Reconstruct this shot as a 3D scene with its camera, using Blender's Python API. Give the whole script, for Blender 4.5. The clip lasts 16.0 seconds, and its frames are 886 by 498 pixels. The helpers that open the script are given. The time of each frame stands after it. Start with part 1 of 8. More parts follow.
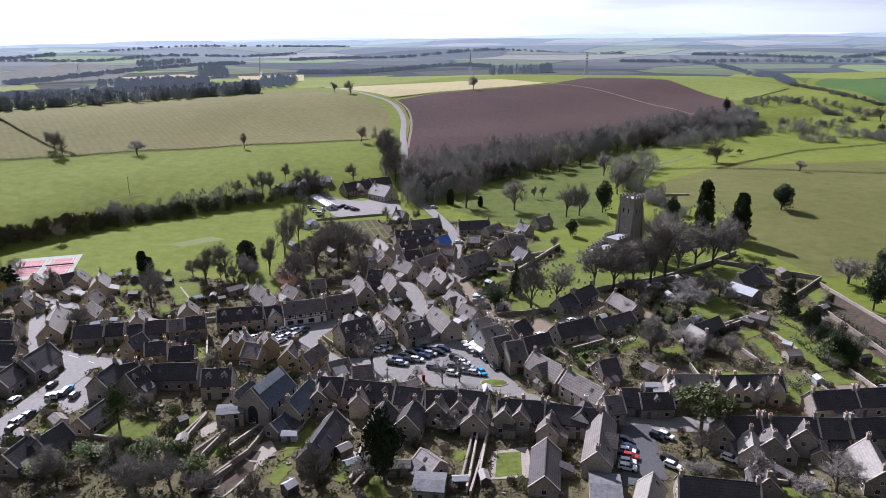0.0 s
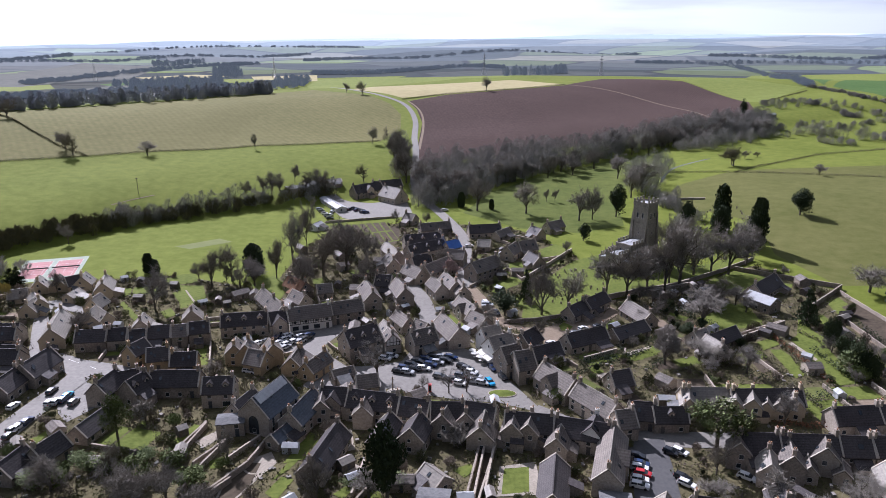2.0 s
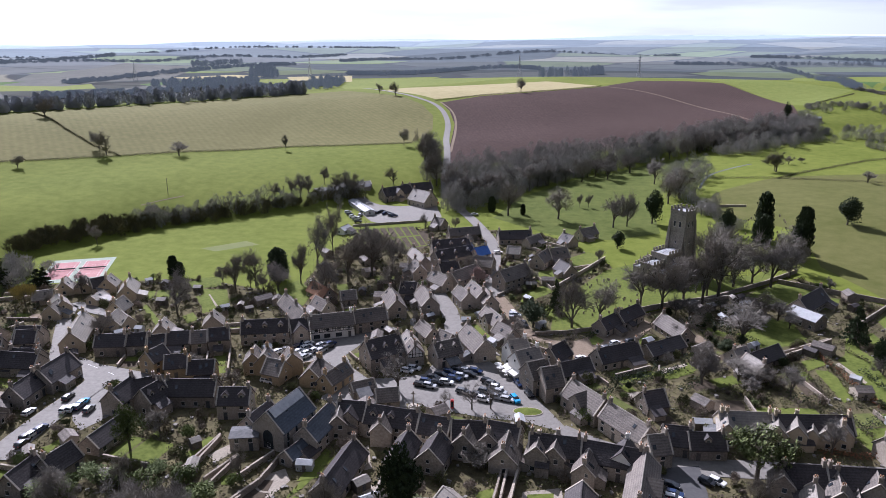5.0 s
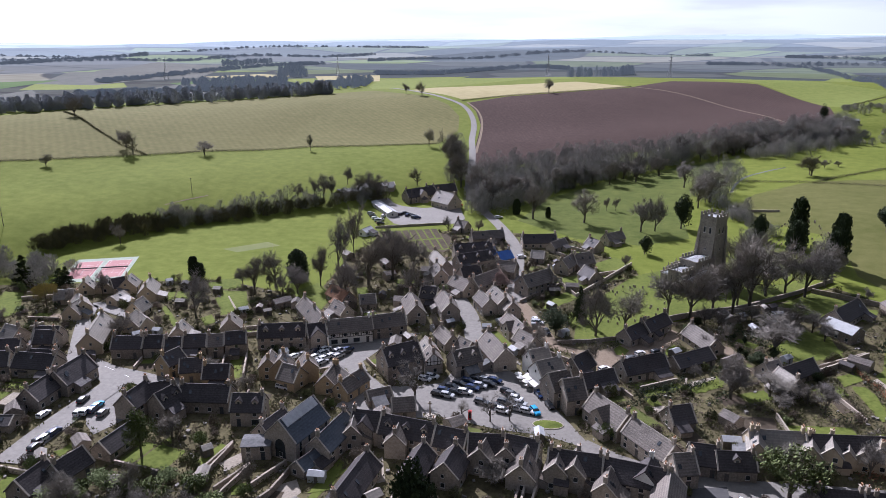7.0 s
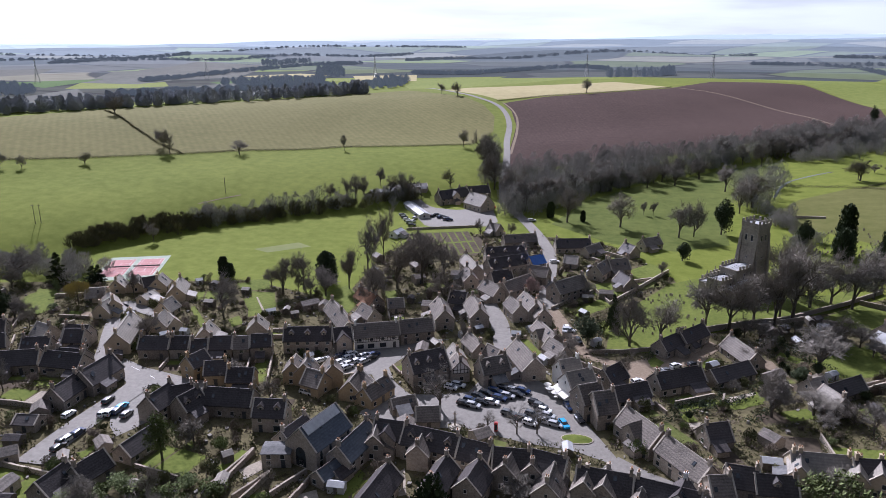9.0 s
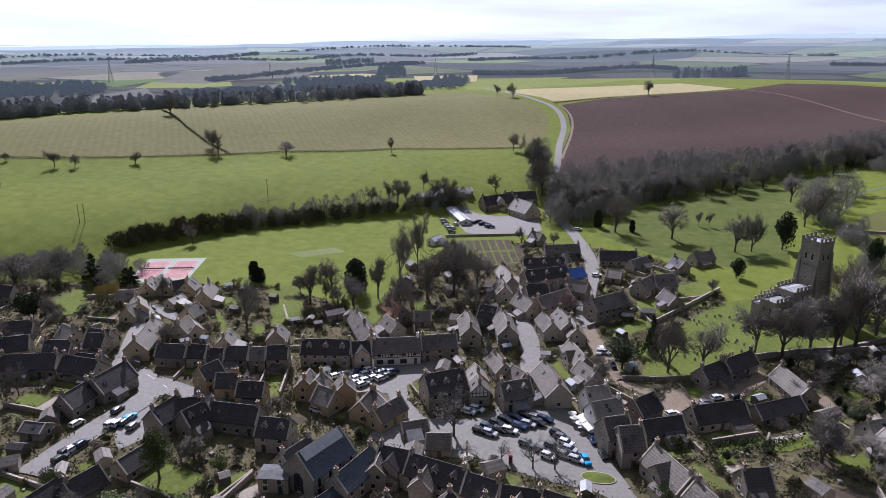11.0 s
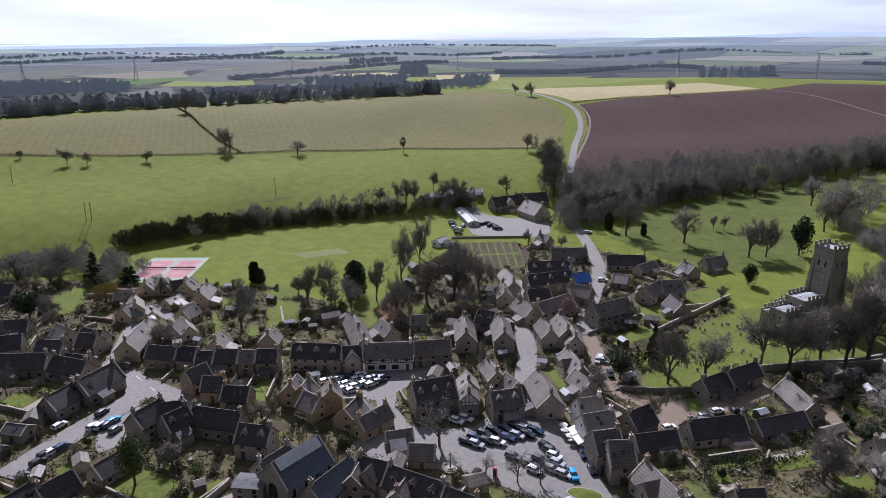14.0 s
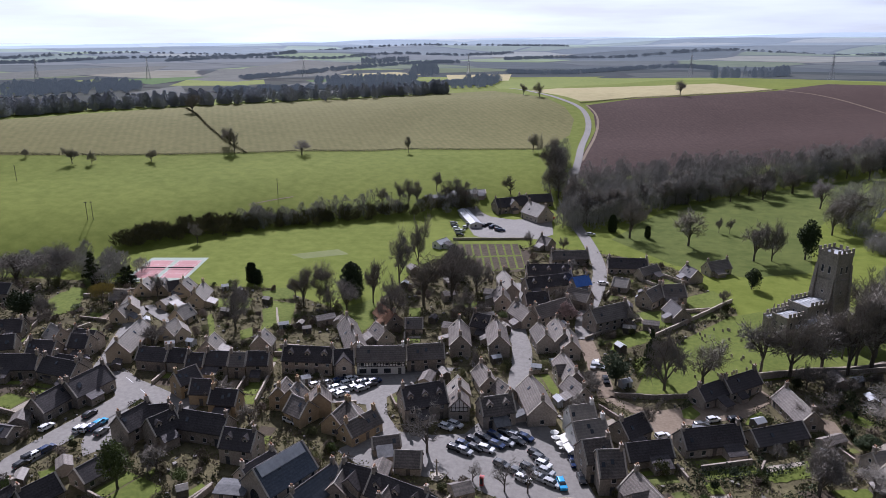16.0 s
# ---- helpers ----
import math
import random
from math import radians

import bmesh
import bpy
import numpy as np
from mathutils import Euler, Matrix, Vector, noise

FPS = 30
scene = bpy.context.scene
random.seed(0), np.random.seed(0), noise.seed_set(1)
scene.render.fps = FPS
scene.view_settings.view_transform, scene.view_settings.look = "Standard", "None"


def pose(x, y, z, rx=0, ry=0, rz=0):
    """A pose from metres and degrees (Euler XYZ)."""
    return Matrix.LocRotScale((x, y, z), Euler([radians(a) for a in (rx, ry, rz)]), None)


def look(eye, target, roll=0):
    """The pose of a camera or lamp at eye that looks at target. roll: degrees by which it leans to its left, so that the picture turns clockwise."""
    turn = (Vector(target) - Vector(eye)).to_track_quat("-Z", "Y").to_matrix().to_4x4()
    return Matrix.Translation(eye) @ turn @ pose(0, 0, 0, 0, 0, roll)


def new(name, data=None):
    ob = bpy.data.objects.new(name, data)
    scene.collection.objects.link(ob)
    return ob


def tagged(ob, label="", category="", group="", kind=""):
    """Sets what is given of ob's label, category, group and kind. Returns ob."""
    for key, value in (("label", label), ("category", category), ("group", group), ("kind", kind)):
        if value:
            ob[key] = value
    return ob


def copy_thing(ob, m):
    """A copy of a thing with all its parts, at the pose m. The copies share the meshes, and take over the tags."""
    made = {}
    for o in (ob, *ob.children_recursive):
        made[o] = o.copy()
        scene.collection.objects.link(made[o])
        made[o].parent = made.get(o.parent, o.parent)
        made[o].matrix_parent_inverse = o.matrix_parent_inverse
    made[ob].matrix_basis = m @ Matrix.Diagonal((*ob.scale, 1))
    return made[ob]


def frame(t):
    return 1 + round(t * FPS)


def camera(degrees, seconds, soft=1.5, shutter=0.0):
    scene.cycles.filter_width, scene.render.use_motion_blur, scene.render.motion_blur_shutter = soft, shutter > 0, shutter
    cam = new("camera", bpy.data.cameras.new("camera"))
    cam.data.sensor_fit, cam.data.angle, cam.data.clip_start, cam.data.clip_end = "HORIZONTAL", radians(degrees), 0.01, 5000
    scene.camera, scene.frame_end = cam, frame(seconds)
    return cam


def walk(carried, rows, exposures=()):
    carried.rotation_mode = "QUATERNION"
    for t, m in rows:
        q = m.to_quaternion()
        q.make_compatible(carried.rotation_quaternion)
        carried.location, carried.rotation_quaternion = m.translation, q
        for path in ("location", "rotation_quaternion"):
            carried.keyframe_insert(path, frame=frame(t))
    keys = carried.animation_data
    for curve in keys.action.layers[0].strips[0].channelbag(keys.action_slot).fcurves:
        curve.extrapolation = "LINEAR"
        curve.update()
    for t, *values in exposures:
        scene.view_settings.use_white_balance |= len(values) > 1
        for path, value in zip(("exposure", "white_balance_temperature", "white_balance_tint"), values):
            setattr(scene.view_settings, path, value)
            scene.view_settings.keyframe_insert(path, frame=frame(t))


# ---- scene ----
# camera: seconds, place, tilt, lean, heading
cam = camera(64.7, 16.0, 0.75)
PATH = [
    (0, -0.13, 0.02, 99.02, 72.999, -0.046, 0.000),
    (0.5, 0.13, 1.45, 98.97, 73.030, 0.005, 0.199),
    (1, 0.51, 2.92, 98.95, 73.046, 0.026, 0.458),
    (1.5, 0.97, 4.42, 98.94, 73.052, 0.026, 0.769),
    (2, 1.46, 5.91, 98.96, 73.052, 0.016, 1.123),
    (2.5, 1.93, 7.40, 98.98, 73.050, 0.004, 1.510),
    (3, 2.35, 8.87, 99.00, 73.052, -0.001, 1.921),
    (3.5, 2.67, 10.29, 99.02, 73.061, 0.011, 2.348),
    (4, 2.84, 11.66, 99.02, 73.083, 0.048, 2.782),
    (6.5, 4.83, 19.37, 98.89, 73.087, 0.053, 5.804),
    (7, 5.09, 20.64, 99.12, 73.065, 0.079, 6.257),
    (7.5, 5.40, 22.06, 99.16, 73.053, 0.065, 6.919),
    (8, 5.75, 23.55, 99.12, 73.047, 0.037, 7.702),
    (8.5, 6.11, 25.05, 99.07, 73.043, 0.020, 8.522),
    (9, 6.45, 26.47, 99.11, 73.040, 0.036, 9.290),
    (11.5, 17.38, 43.80, 99.68, 73.006, -0.141, 15.374),
    (12, 18.51, 44.89, 99.65, 72.984, -0.141, 15.632),
    (12.5, 19.66, 45.98, 99.59, 72.968, -0.142, 15.896),
    (13, 20.81, 47.06, 99.52, 72.956, -0.142, 16.163),
    (13.5, 21.97, 48.16, 99.45, 72.949, -0.140, 16.434),
    (14, 23.14, 49.27, 99.38, 72.943, -0.136, 16.706),
    (14.5, 24.30, 50.39, 99.32, 72.940, -0.127, 16.977),
    (15, 25.47, 51.54, 99.29, 72.937, -0.114, 17.247),
    (15.5, 26.63, 52.71, 99.29, 72.934, -0.094, 17.514),
    (16, 27.79, 53.92, 99.34, 72.930, -0.067, 17.776),
]
walk(cam, [(t, pose(x, y, z, rx, 0, rz) @ pose(0, 0, 0, 0, 0, lean)) for t, x, y, z, rx, lean, rz in PATH],
     exposures=((0.0, 0.8, 5500, 25), (9.0, 0.68, 5500, 25), (12.0, 0.52, 5500, 25), (16.0, 0.48, 5500, 25)))

# ---- world and sun ----
SUN_AZ, SUN_EL = radians(30.0), radians(38.0)  # heading to the left of +y, height
world = bpy.data.worlds.new("sky")
scene.world = world
world.use_nodes = True
wn, wl = world.node_tree.nodes, world.node_tree.links
wn.clear()
w_out, w_bg, w_sky = wn.new("ShaderNodeOutputWorld"), wn.new("ShaderNodeBackground"), wn.new("ShaderNodeTexSky")
w_sky.sky_type, w_sky.sun_disc = "NISHITA", False
w_sky.sun_elevation, w_sky.sun_rotation = SUN_EL, -SUN_AZ
w_sky.air_density, w_sky.dust_density = 1.0, 1.0
w_co, w_map, w_cl = wn.new("ShaderNodeTexCoord"), wn.new("ShaderNodeMapping"), wn.new("ShaderNodeTexNoise")
w_map.inputs["Scale"].default_value = (1.6, 1.6, 14.0)
w_cl.inputs["Scale"].default_value, w_cl.inputs["Detail"].default_value = 2.0, 8.0
w_ramp = wn.new("ShaderNodeValToRGB")
w_ramp.color_ramp.elements[0].position, w_ramp.color_ramp.elements[1].position = 0.38, 0.62
# broken cloud, closing up into white haze towards the horizon
w_sep, w_low, w_fac = wn.new("ShaderNodeSeparateXYZ"), wn.new("ShaderNodeMapRange"), wn.new("ShaderNodeMath")
w_low.inputs["From Min"].default_value, w_low.inputs["From Max"].default_value = 0.02, 0.3
w_low.inputs["To Min"].default_value, w_low.inputs["To Max"].default_value = 0.85, 0.55
w_fac.operation, w_fac.use_clamp = "MULTIPLY_ADD", True
w_fac.inputs[1].default_value = 0.45
wl.new(w_co.outputs["Generated"], w_sep.inputs["Vector"])
wl.new(w_sep.outputs["Z"], w_low.inputs["Value"])
wl.new(w_co.outputs["Generated"], w_map.inputs["Vector"])
wl.new(w_map.outputs["Vector"], w_cl.inputs["Vector"])
wl.new(w_cl.outputs["Fac"], w_ramp.inputs["Fac"])
wl.new(w_ramp.outputs["Color"], w_fac.inputs[0])
wl.new(w_low.outputs["Result"], w_fac.inputs[2])
# thin cloud is brightest round the sun
w_dot, w_glow = wn.new("ShaderNodeVectorMath"), wn.new("ShaderNodeMapRange")
w_dot.operation = "DOT_PRODUCT"
w_dot.inputs[1].default_value = (-math.sin(SUN_AZ) * math.cos(SUN_EL), math.cos(SUN_AZ) * math.cos(SUN_EL), math.sin(SUN_EL))
wl.new(w_co.outputs["Generated"], w_dot.inputs[0])
wl.new(w_dot.outputs["Value"], w_glow.inputs["Value"])
w_glow.inputs["From Min"].default_value, w_glow.inputs["From Max"].default_value = -0.2, 0.9
w_glow.inputs["To Min"].default_value, w_glow.inputs["To Max"].default_value = 0.9, 15.5
w_tint = wn.new("ShaderNodeVectorMath")
w_tint.operation = "SCALE"
w_tint.inputs[0].default_value = (0.958, 1.012, 1.008)
w_soft, w_mul = wn.new("ShaderNodeMapRange"), wn.new("ShaderNodeMath")
w_soft.inputs["From Min"].default_value, w_soft.inputs["From Max"].default_value = 0.36, 0.6
w_soft.inputs["To Min"].default_value, w_soft.inputs["To Max"].default_value = 0.84, 1.06
w_mul.operation = "MULTIPLY"
wl.new(w_cl.outputs["Fac"], w_soft.inputs["Value"])
wl.new(w_soft.outputs["Result"], w_mul.inputs[0])
wl.new(w_glow.outputs["Result"], w_mul.inputs[1])
# the low haze is bright, the cloud overhead thinner and greyer
w_over, w_dim = wn.new("ShaderNodeMapRange"), wn.new("ShaderNodeMath")
w_over.inputs["From Min"].default_value, w_over.inputs["From Max"].default_value = 0.08, 0.4
w_over.inputs["To Min"].default_value, w_over.inputs["To Max"].default_value = 1.0, 0.48
w_dim.operation = "MULTIPLY"
wl.new(w_sep.outputs["Z"], w_over.inputs["Value"])
wl.new(w_mul.outputs[0], w_dim.inputs[0])
wl.new(w_over.outputs["Result"], w_dim.inputs[1])
wl.new(w_dim.outputs[0], w_tint.inputs["Scale"])
w_mix = wn.new("ShaderNodeMixRGB")
wl.new(w_fac.outputs[0], w_mix.inputs["Fac"])
wl.new(w_sky.outputs["Color"], w_mix.inputs["Color1"])
wl.new(w_tint.outputs["Vector"], w_mix.inputs["Color2"])
wl.new(w_mix.outputs["Color"], w_bg.inputs["Color"])
wl.new(w_bg.outputs["Background"], w_out.inputs["Surface"])
w_bg.inputs["Strength"].default_value = 0.054
sun = new("sun", bpy.data.lights.new("sun", "SUN"))
sun.data.energy, sun.data.angle, sun.data.color = 5.0, radians(0.6), (1.0, 0.95, 0.87)
sun.matrix_world = look((-400, 900, 700), (-400 + 100 * math.sin(SUN_AZ) * math.cos(SUN_EL), 900 - 100 * math.cos(SUN_AZ) * math.cos(SUN_EL), 700 - 100 * math.sin(SUN_EL)))


# ---- materials ----
def material(name, low, high, size=2.0, rough=0.85, bump=0.2, bump_size=0.3, big=40.0, big_amount=0.25, spec=0.04, metal=0.0, coords="Object", each=0.0):
    """Two colours mixed by fine and broad noise, with relief; each: how far single objects differ."""
    m = bpy.data.materials.new(name)
    m.use_nodes = True
    n, l = m.node_tree.nodes, m.node_tree.links
    b = n["Principled BSDF"]
    b.inputs["Roughness"].default_value, b.inputs["Metallic"].default_value = rough, metal
    b.inputs["Specular IOR Level"].default_value = spec
    geo = n.new("ShaderNodeNewGeometry")
    fine, broad, mix = n.new("ShaderNodeTexNoise"), n.new("ShaderNodeTexNoise"), n.new("ShaderNodeMixRGB")
    fine.inputs["Scale"].default_value, fine.inputs["Detail"].default_value = 1.0 / size, 5.0
    fine.inputs["Roughness"].default_value = 0.65
    broad.inputs["Scale"].default_value, broad.inputs["Detail"].default_value = 1.0 / big, 3.0
    for t in (fine, broad):
        l.new(geo.outputs["Position"], t.inputs["Vector"])
    add = n.new("ShaderNodeMath")
    add.operation = "MULTIPLY_ADD"
    add.inputs[1].default_value = 2.4 * big_amount
    l.new(broad.outputs["Fac"], add.inputs[0])
    sub = n.new("ShaderNodeMath")
    sub.operation = "MULTIPLY_ADD"
    sub.inputs[1].default_value, sub.inputs[2].default_value = 1.9, -0.45 - 1.2 * big_amount
    l.new(fine.outputs["Fac"], sub.inputs[0])
    l.new(sub.outputs[0], add.inputs[2])
    fac = add.outputs[0]
    if each:
        info, e = n.new("ShaderNodeObjectInfo"), n.new("ShaderNodeMath")
        e.operation = "MULTIPLY_ADD"
        e.inputs[1].default_value = each
        l.new(info.outputs["Random"], e.inputs[0])
        l.new(fac, e.inputs[2])
        off = n.new("ShaderNodeMath")
        off.operation = "SUBTRACT"
        off.inputs[1].default_value = each / 2
        l.new(e.outputs[0], off.inputs[0])
        fac = off.outputs[0]
    clampn = n.new("ShaderNodeClamp")
    l.new(fac, clampn.inputs["Value"])
    l.new(clampn.outputs[0], mix.inputs["Fac"])
    mix.inputs["Color1"].default_value, mix.inputs["Color2"].default_value = (*low, 1), (*high, 1)
    l.new(mix.outputs["Color"], b.inputs["Base Color"])
    if bump:
        bn, rel = n.new("ShaderNodeBump"), n.new("ShaderNodeTexNoise")
        rel.inputs["Scale"].default_value, rel.inputs["Detail"].default_value = 1.0 / bump_size, 3.0
        l.new(geo.outputs["Position"], rel.inputs["Vector"])
        bn.inputs["Strength"].default_value, bn.inputs["Distance"].default_value = bump, bump_size * 0.5
        l.new(rel.outputs["Fac"], bn.inputs["Height"])
        l.new(bn.outputs["Normal"], b.inputs["Normal"])
    return m


def banded(m, period, amount, turn=0.0):
    """Lays courses (tile rows, drill rows, mowing stripes) over a material's colour."""
    n, l = m.node_tree.nodes, m.node_tree.links
    b = n["Principled BSDF"]
    source = b.inputs["Base Color"].links[0].from_socket
    geo, mapn, wave = n.new("ShaderNodeNewGeometry"), n.new("ShaderNodeMapping"), n.new("ShaderNodeTexWave")
    mapn.inputs["Rotation"].default_value = (0, 0, turn) if turn else (0, radians(90), 0)
    wave.inputs["Scale"].default_value = 0.314 / period
    wave.inputs["Distortion"].default_value, wave.inputs["Detail"].default_value = 1.5, 2.0
    wave.inputs["Detail Scale"].default_value = 0.6
    l.new(geo.outputs["Position"], mapn.inputs["Vector"])
    l.new(mapn.outputs["Vector"], wave.inputs["Vector"])
    scale, mul = n.new("ShaderNodeMapRange"), n.new("ShaderNodeMixRGB")
    scale.inputs["To Min"].default_value, scale.inputs["To Max"].default_value = 1 - amount, 1 + amount
    l.new(wave.outputs["Fac"], scale.inputs["Value"])
    mul.blend_type = "MULTIPLY"
    mul.inputs["Fac"].default_value = 1.0
    l.new(source, mul.inputs["Color1"])
    l.new(scale.outputs["Result"], mul.inputs["Color2"])
    l.new(mul.outputs["Color"], b.inputs["Base Color"])
    return m


M = {}
M["grass"] = material("grass", (0.096, 0.121, 0.018), (0.16, 0.182, 0.036), 6, 0.9, 0.35, 0.5, 70, 0.45)
M["verge"] = material("verge", (0.07, 0.085, 0.025), (0.14, 0.15, 0.05), 3, 0.9, 0.4, 0.5, 25, 0.4)
M["garden"] = material("garden_ground", (0.052, 0.045, 0.027), (0.15, 0.132, 0.07), 1.6, 0.95, 0.5, 0.4, 11, 0.55)
M["meadow"] = banded(material("dry_meadow", (0.112, 0.11, 0.04), (0.172, 0.157, 0.065), 5, 0.9, 0.3, 0.5, 90, 0.4), 5.0, 0.045, radians(-35))
M["plough"] = banded(material("ploughed_soil", (0.05, 0.034, 0.029), (0.083, 0.056, 0.049), 3, 0.95, 0.6, 0.6, 80, 0.35), 2.5, 0.07, radians(25))
M["stubble"] = material("stubble", (0.27, 0.235, 0.12), (0.37, 0.325, 0.175), 8, 0.9, 0.3, 0.6, 90, 0.35)
M["crop"] = material("young_crop", (0.125, 0.155, 0.034), (0.185, 0.21, 0.055), 8, 0.9, 0.3, 0.6, 120, 0.35)
M["greencrop"] = material("winter_wheat", (0.05, 0.095, 0.028), (0.085, 0.14, 0.042), 8, 0.9, 0.3, 0.6, 120, 0.3)
M["lawn"] = material("mown_lawn", (0.072, 0.094, 0.02), (0.145, 0.168, 0.04), 1.5, 0.9, 0.3, 0.25, 12, 0.45)
M["asphalt"] = material("asphalt", (0.14, 0.131, 0.117), (0.225, 0.21, 0.19), 1.2, 0.75, 0.15, 0.1, 18, 0.35, 0.15)
M["dark_asphalt"] = material("new_asphalt", (0.06, 0.06, 0.062), (0.095, 0.093, 0.092), 1.2, 0.75, 0.15, 0.1, 12, 0.3, 0.15)
M["gravel"] = material("gravel", (0.155, 0.12, 0.087), (0.255, 0.205, 0.152), 0.8, 0.95, 0.3, 0.1, 10, 0.3)
M["patio"] = material("paving", (0.22, 0.19, 0.15), (0.37, 0.33, 0.275), 0.6, 0.9, 0.2, 0.15, 5, 0.3)
M["soil"] = material("dug_soil", (0.05, 0.04, 0.03), (0.105, 0.085, 0.062), 1.5, 0.95, 0.6, 0.3, 8, 0.4)
M["line"] = material("road_paint", (0.6, 0.6, 0.58), (0.8, 0.8, 0.78), 0.5, 0.7, 0, 0.1, 8, 0.4)
M["stone"] = material("limestone_wall", (0.2, 0.17, 0.14), (0.46, 0.4, 0.33), 0.5, 0.9, 0.5, 0.25, 5, 0.4, each=0.6)
M["church"] = material("church_stone", (0.165, 0.148, 0.12), (0.37, 0.335, 0.28), 0.6, 0.9, 0.4, 0.25, 5, 0.4)
M["yellow"] = material("ochre_limestone", (0.29, 0.215, 0.13), (0.45, 0.35, 0.22), 0.6, 0.9, 0.35, 0.25, 6, 0.3, each=0.3)
M["pale"] = material("buff_new_stone", (0.4, 0.33, 0.23), (0.53, 0.45, 0.33), 0.5, 0.9, 0.3, 0.2, 6, 0.25, each=0.3)
M["white"] = material("white_render", (0.62, 0.6, 0.55), (0.8, 0.78, 0.73), 0.9, 0.85, 0.1, 0.3, 5, 0.3)
M["tile"] = banded(material("stone_slates", (0.07, 0.06, 0.052), (0.2, 0.172, 0.147), 0.45, 0.65, 0.8, 0.35, 3, 0.45, 0.25, each=0.5), 0.5, 0.16)
M["slate"] = banded(material("dark_slates", (0.032, 0.0275, 0.0275), (0.09, 0.079, 0.077), 0.45, 0.6, 0.6, 0.35, 4, 0.4, 0.2, each=0.4), 0.45, 0.12)
M["blueslate"] = banded(material("blue_slates", (0.05, 0.06, 0.075), (0.11, 0.125, 0.145), 0.7, 0.6, 0.4, 0.35, 5, 0.3, 0.2), 0.5, 0.08)
M["light_tile"] = banded(material("pale_roof_tiles", (0.155, 0.138, 0.118), (0.285, 0.256, 0.218), 0.8, 0.58, 0.5, 0.35, 5, 0.35, 0.35, each=0.4), 0.5, 0.08)
M["red_tile"] = banded(material("red_clay_tiles", (0.15, 0.085, 0.055), (0.26, 0.155, 0.1), 0.8, 0.8, 0.5, 0.35, 5, 0.35), 0.5, 0.08)
M["lead"] = material("lead_roof", (0.3, 0.31, 0.32), (0.46, 0.47, 0.48), 1.0, 0.6, 0.2, 0.4, 6, 0.3, 0.15)
M["tarp"] = material("blue_tarpaulin", (0.03, 0.11, 0.4), (0.06, 0.18, 0.55), 0.8, 0.45, 0.5, 0.6, 3, 0.3, 0.5)
M["timber"] = material("black_timber", (0.02, 0.018, 0.016), (0.05, 0.045, 0.04), 0.4, 0.8, 0.2, 0.1, 3, 0.2)
M["frame"] = material("window_surround", (0.5, 0.47, 0.42), (0.72, 0.69, 0.63), 0.4, 0.7, 0, 0.1, 4, 0.3)
M["glass"] = material("window_glass", (0.018, 0.022, 0.027), (0.05, 0.058, 0.066), 1.5, 0.12, 0, 0.1, 4, 0.2, 0.8)
M["door"] = material("door_paint", (0.05, 0.06, 0.07), (0.16, 0.14, 0.12), 0.5, 0.6, 0, 0.1, 4, 0.3, each=0.8)
M["clay"] = material("chimney_pot", (0.28, 0.15, 0.09), (0.42, 0.26, 0.16), 0.2, 0.85, 0.2, 0.1, 2, 0.2)
M["bark"] = material("bark", (0.078, 0.068, 0.056), (0.155, 0.138, 0.114), 0.5, 0.95, 0.5, 0.15, 3, 0.3)
M["twig"] = material("bare_twigs", (0.16, 0.145, 0.124), (0.29, 0.265, 0.23), 0.9, 0.95, 0, 0.1, 9, 0.45, 0.02, each=0.6)
M["wood"] = material("wood_twigs", (0.19, 0.182, 0.167), (0.4, 0.384, 0.352), 2.5, 0.95, 0, 0.1, 14, 0.5, 0.02)
M["evergreen"] = material("evergreen_leaves", (0.018, 0.028, 0.013), (0.058, 0.075, 0.034), 0.6, 0.7, 0, 0.1, 4, 0.4, 0.1, each=0.4)
M["ivy"] = material("ivy_leaves", (0.055, 0.078, 0.02), (0.135, 0.165, 0.048), 0.6, 0.7, 0, 0.1, 4, 0.4, 0.3, each=0.3)
M["shrub"] = material("shrub_leaves", (0.032, 0.04, 0.018), (0.14, 0.138, 0.06), 0.8, 0.85, 0, 0.1, 6, 0.6, 0.05, each=0.9)
M["brush"] = material("brown_brush", (0.085, 0.07, 0.055), (0.21, 0.172, 0.135), 0.7, 0.95, 0, 0.1, 5, 0.5, 0.02, each=0.9)
M["hedge"] = material("hedge_twigs", (0.07, 0.07, 0.04), (0.17, 0.155, 0.09), 0.8, 0.95, 0, 0.1, 8, 0.5, 0.02)
M["russet"] = material("beech_leaves", (0.13, 0.062, 0.035), (0.27, 0.14, 0.08), 0.6, 0.9, 0, 0.1, 4, 0.4, 0.05)
M["willow"] = material("willow_shoots", (0.2, 0.17, 0.06), (0.34, 0.285, 0.11), 0.6, 0.9, 0, 0.1, 3, 0.3, 0.1)
M["blossom"] = material("pale_blossom", (0.3, 0.22, 0.2), (0.52, 0.42, 0.39), 0.5, 0.9, 0, 0.1, 3, 0.4, 0.1)
M["court"] = material("red_court", (0.35, 0.18, 0.175), (0.46, 0.26, 0.25), 1.0, 0.85, 0.1, 0.1, 8, 0.4)
M["court_edge"] = material("green_court_edge", (0.25, 0.3, 0.24), (0.37, 0.41, 0.34), 1.0, 0.85, 0.1, 0.1, 8, 0.3)
M["tyre"] = material("tyre_rubber", (0.012, 0.012, 0.012), (0.03, 0.03, 0.03), 0.2, 0.8, 0, 0.1, 2, 0.2)
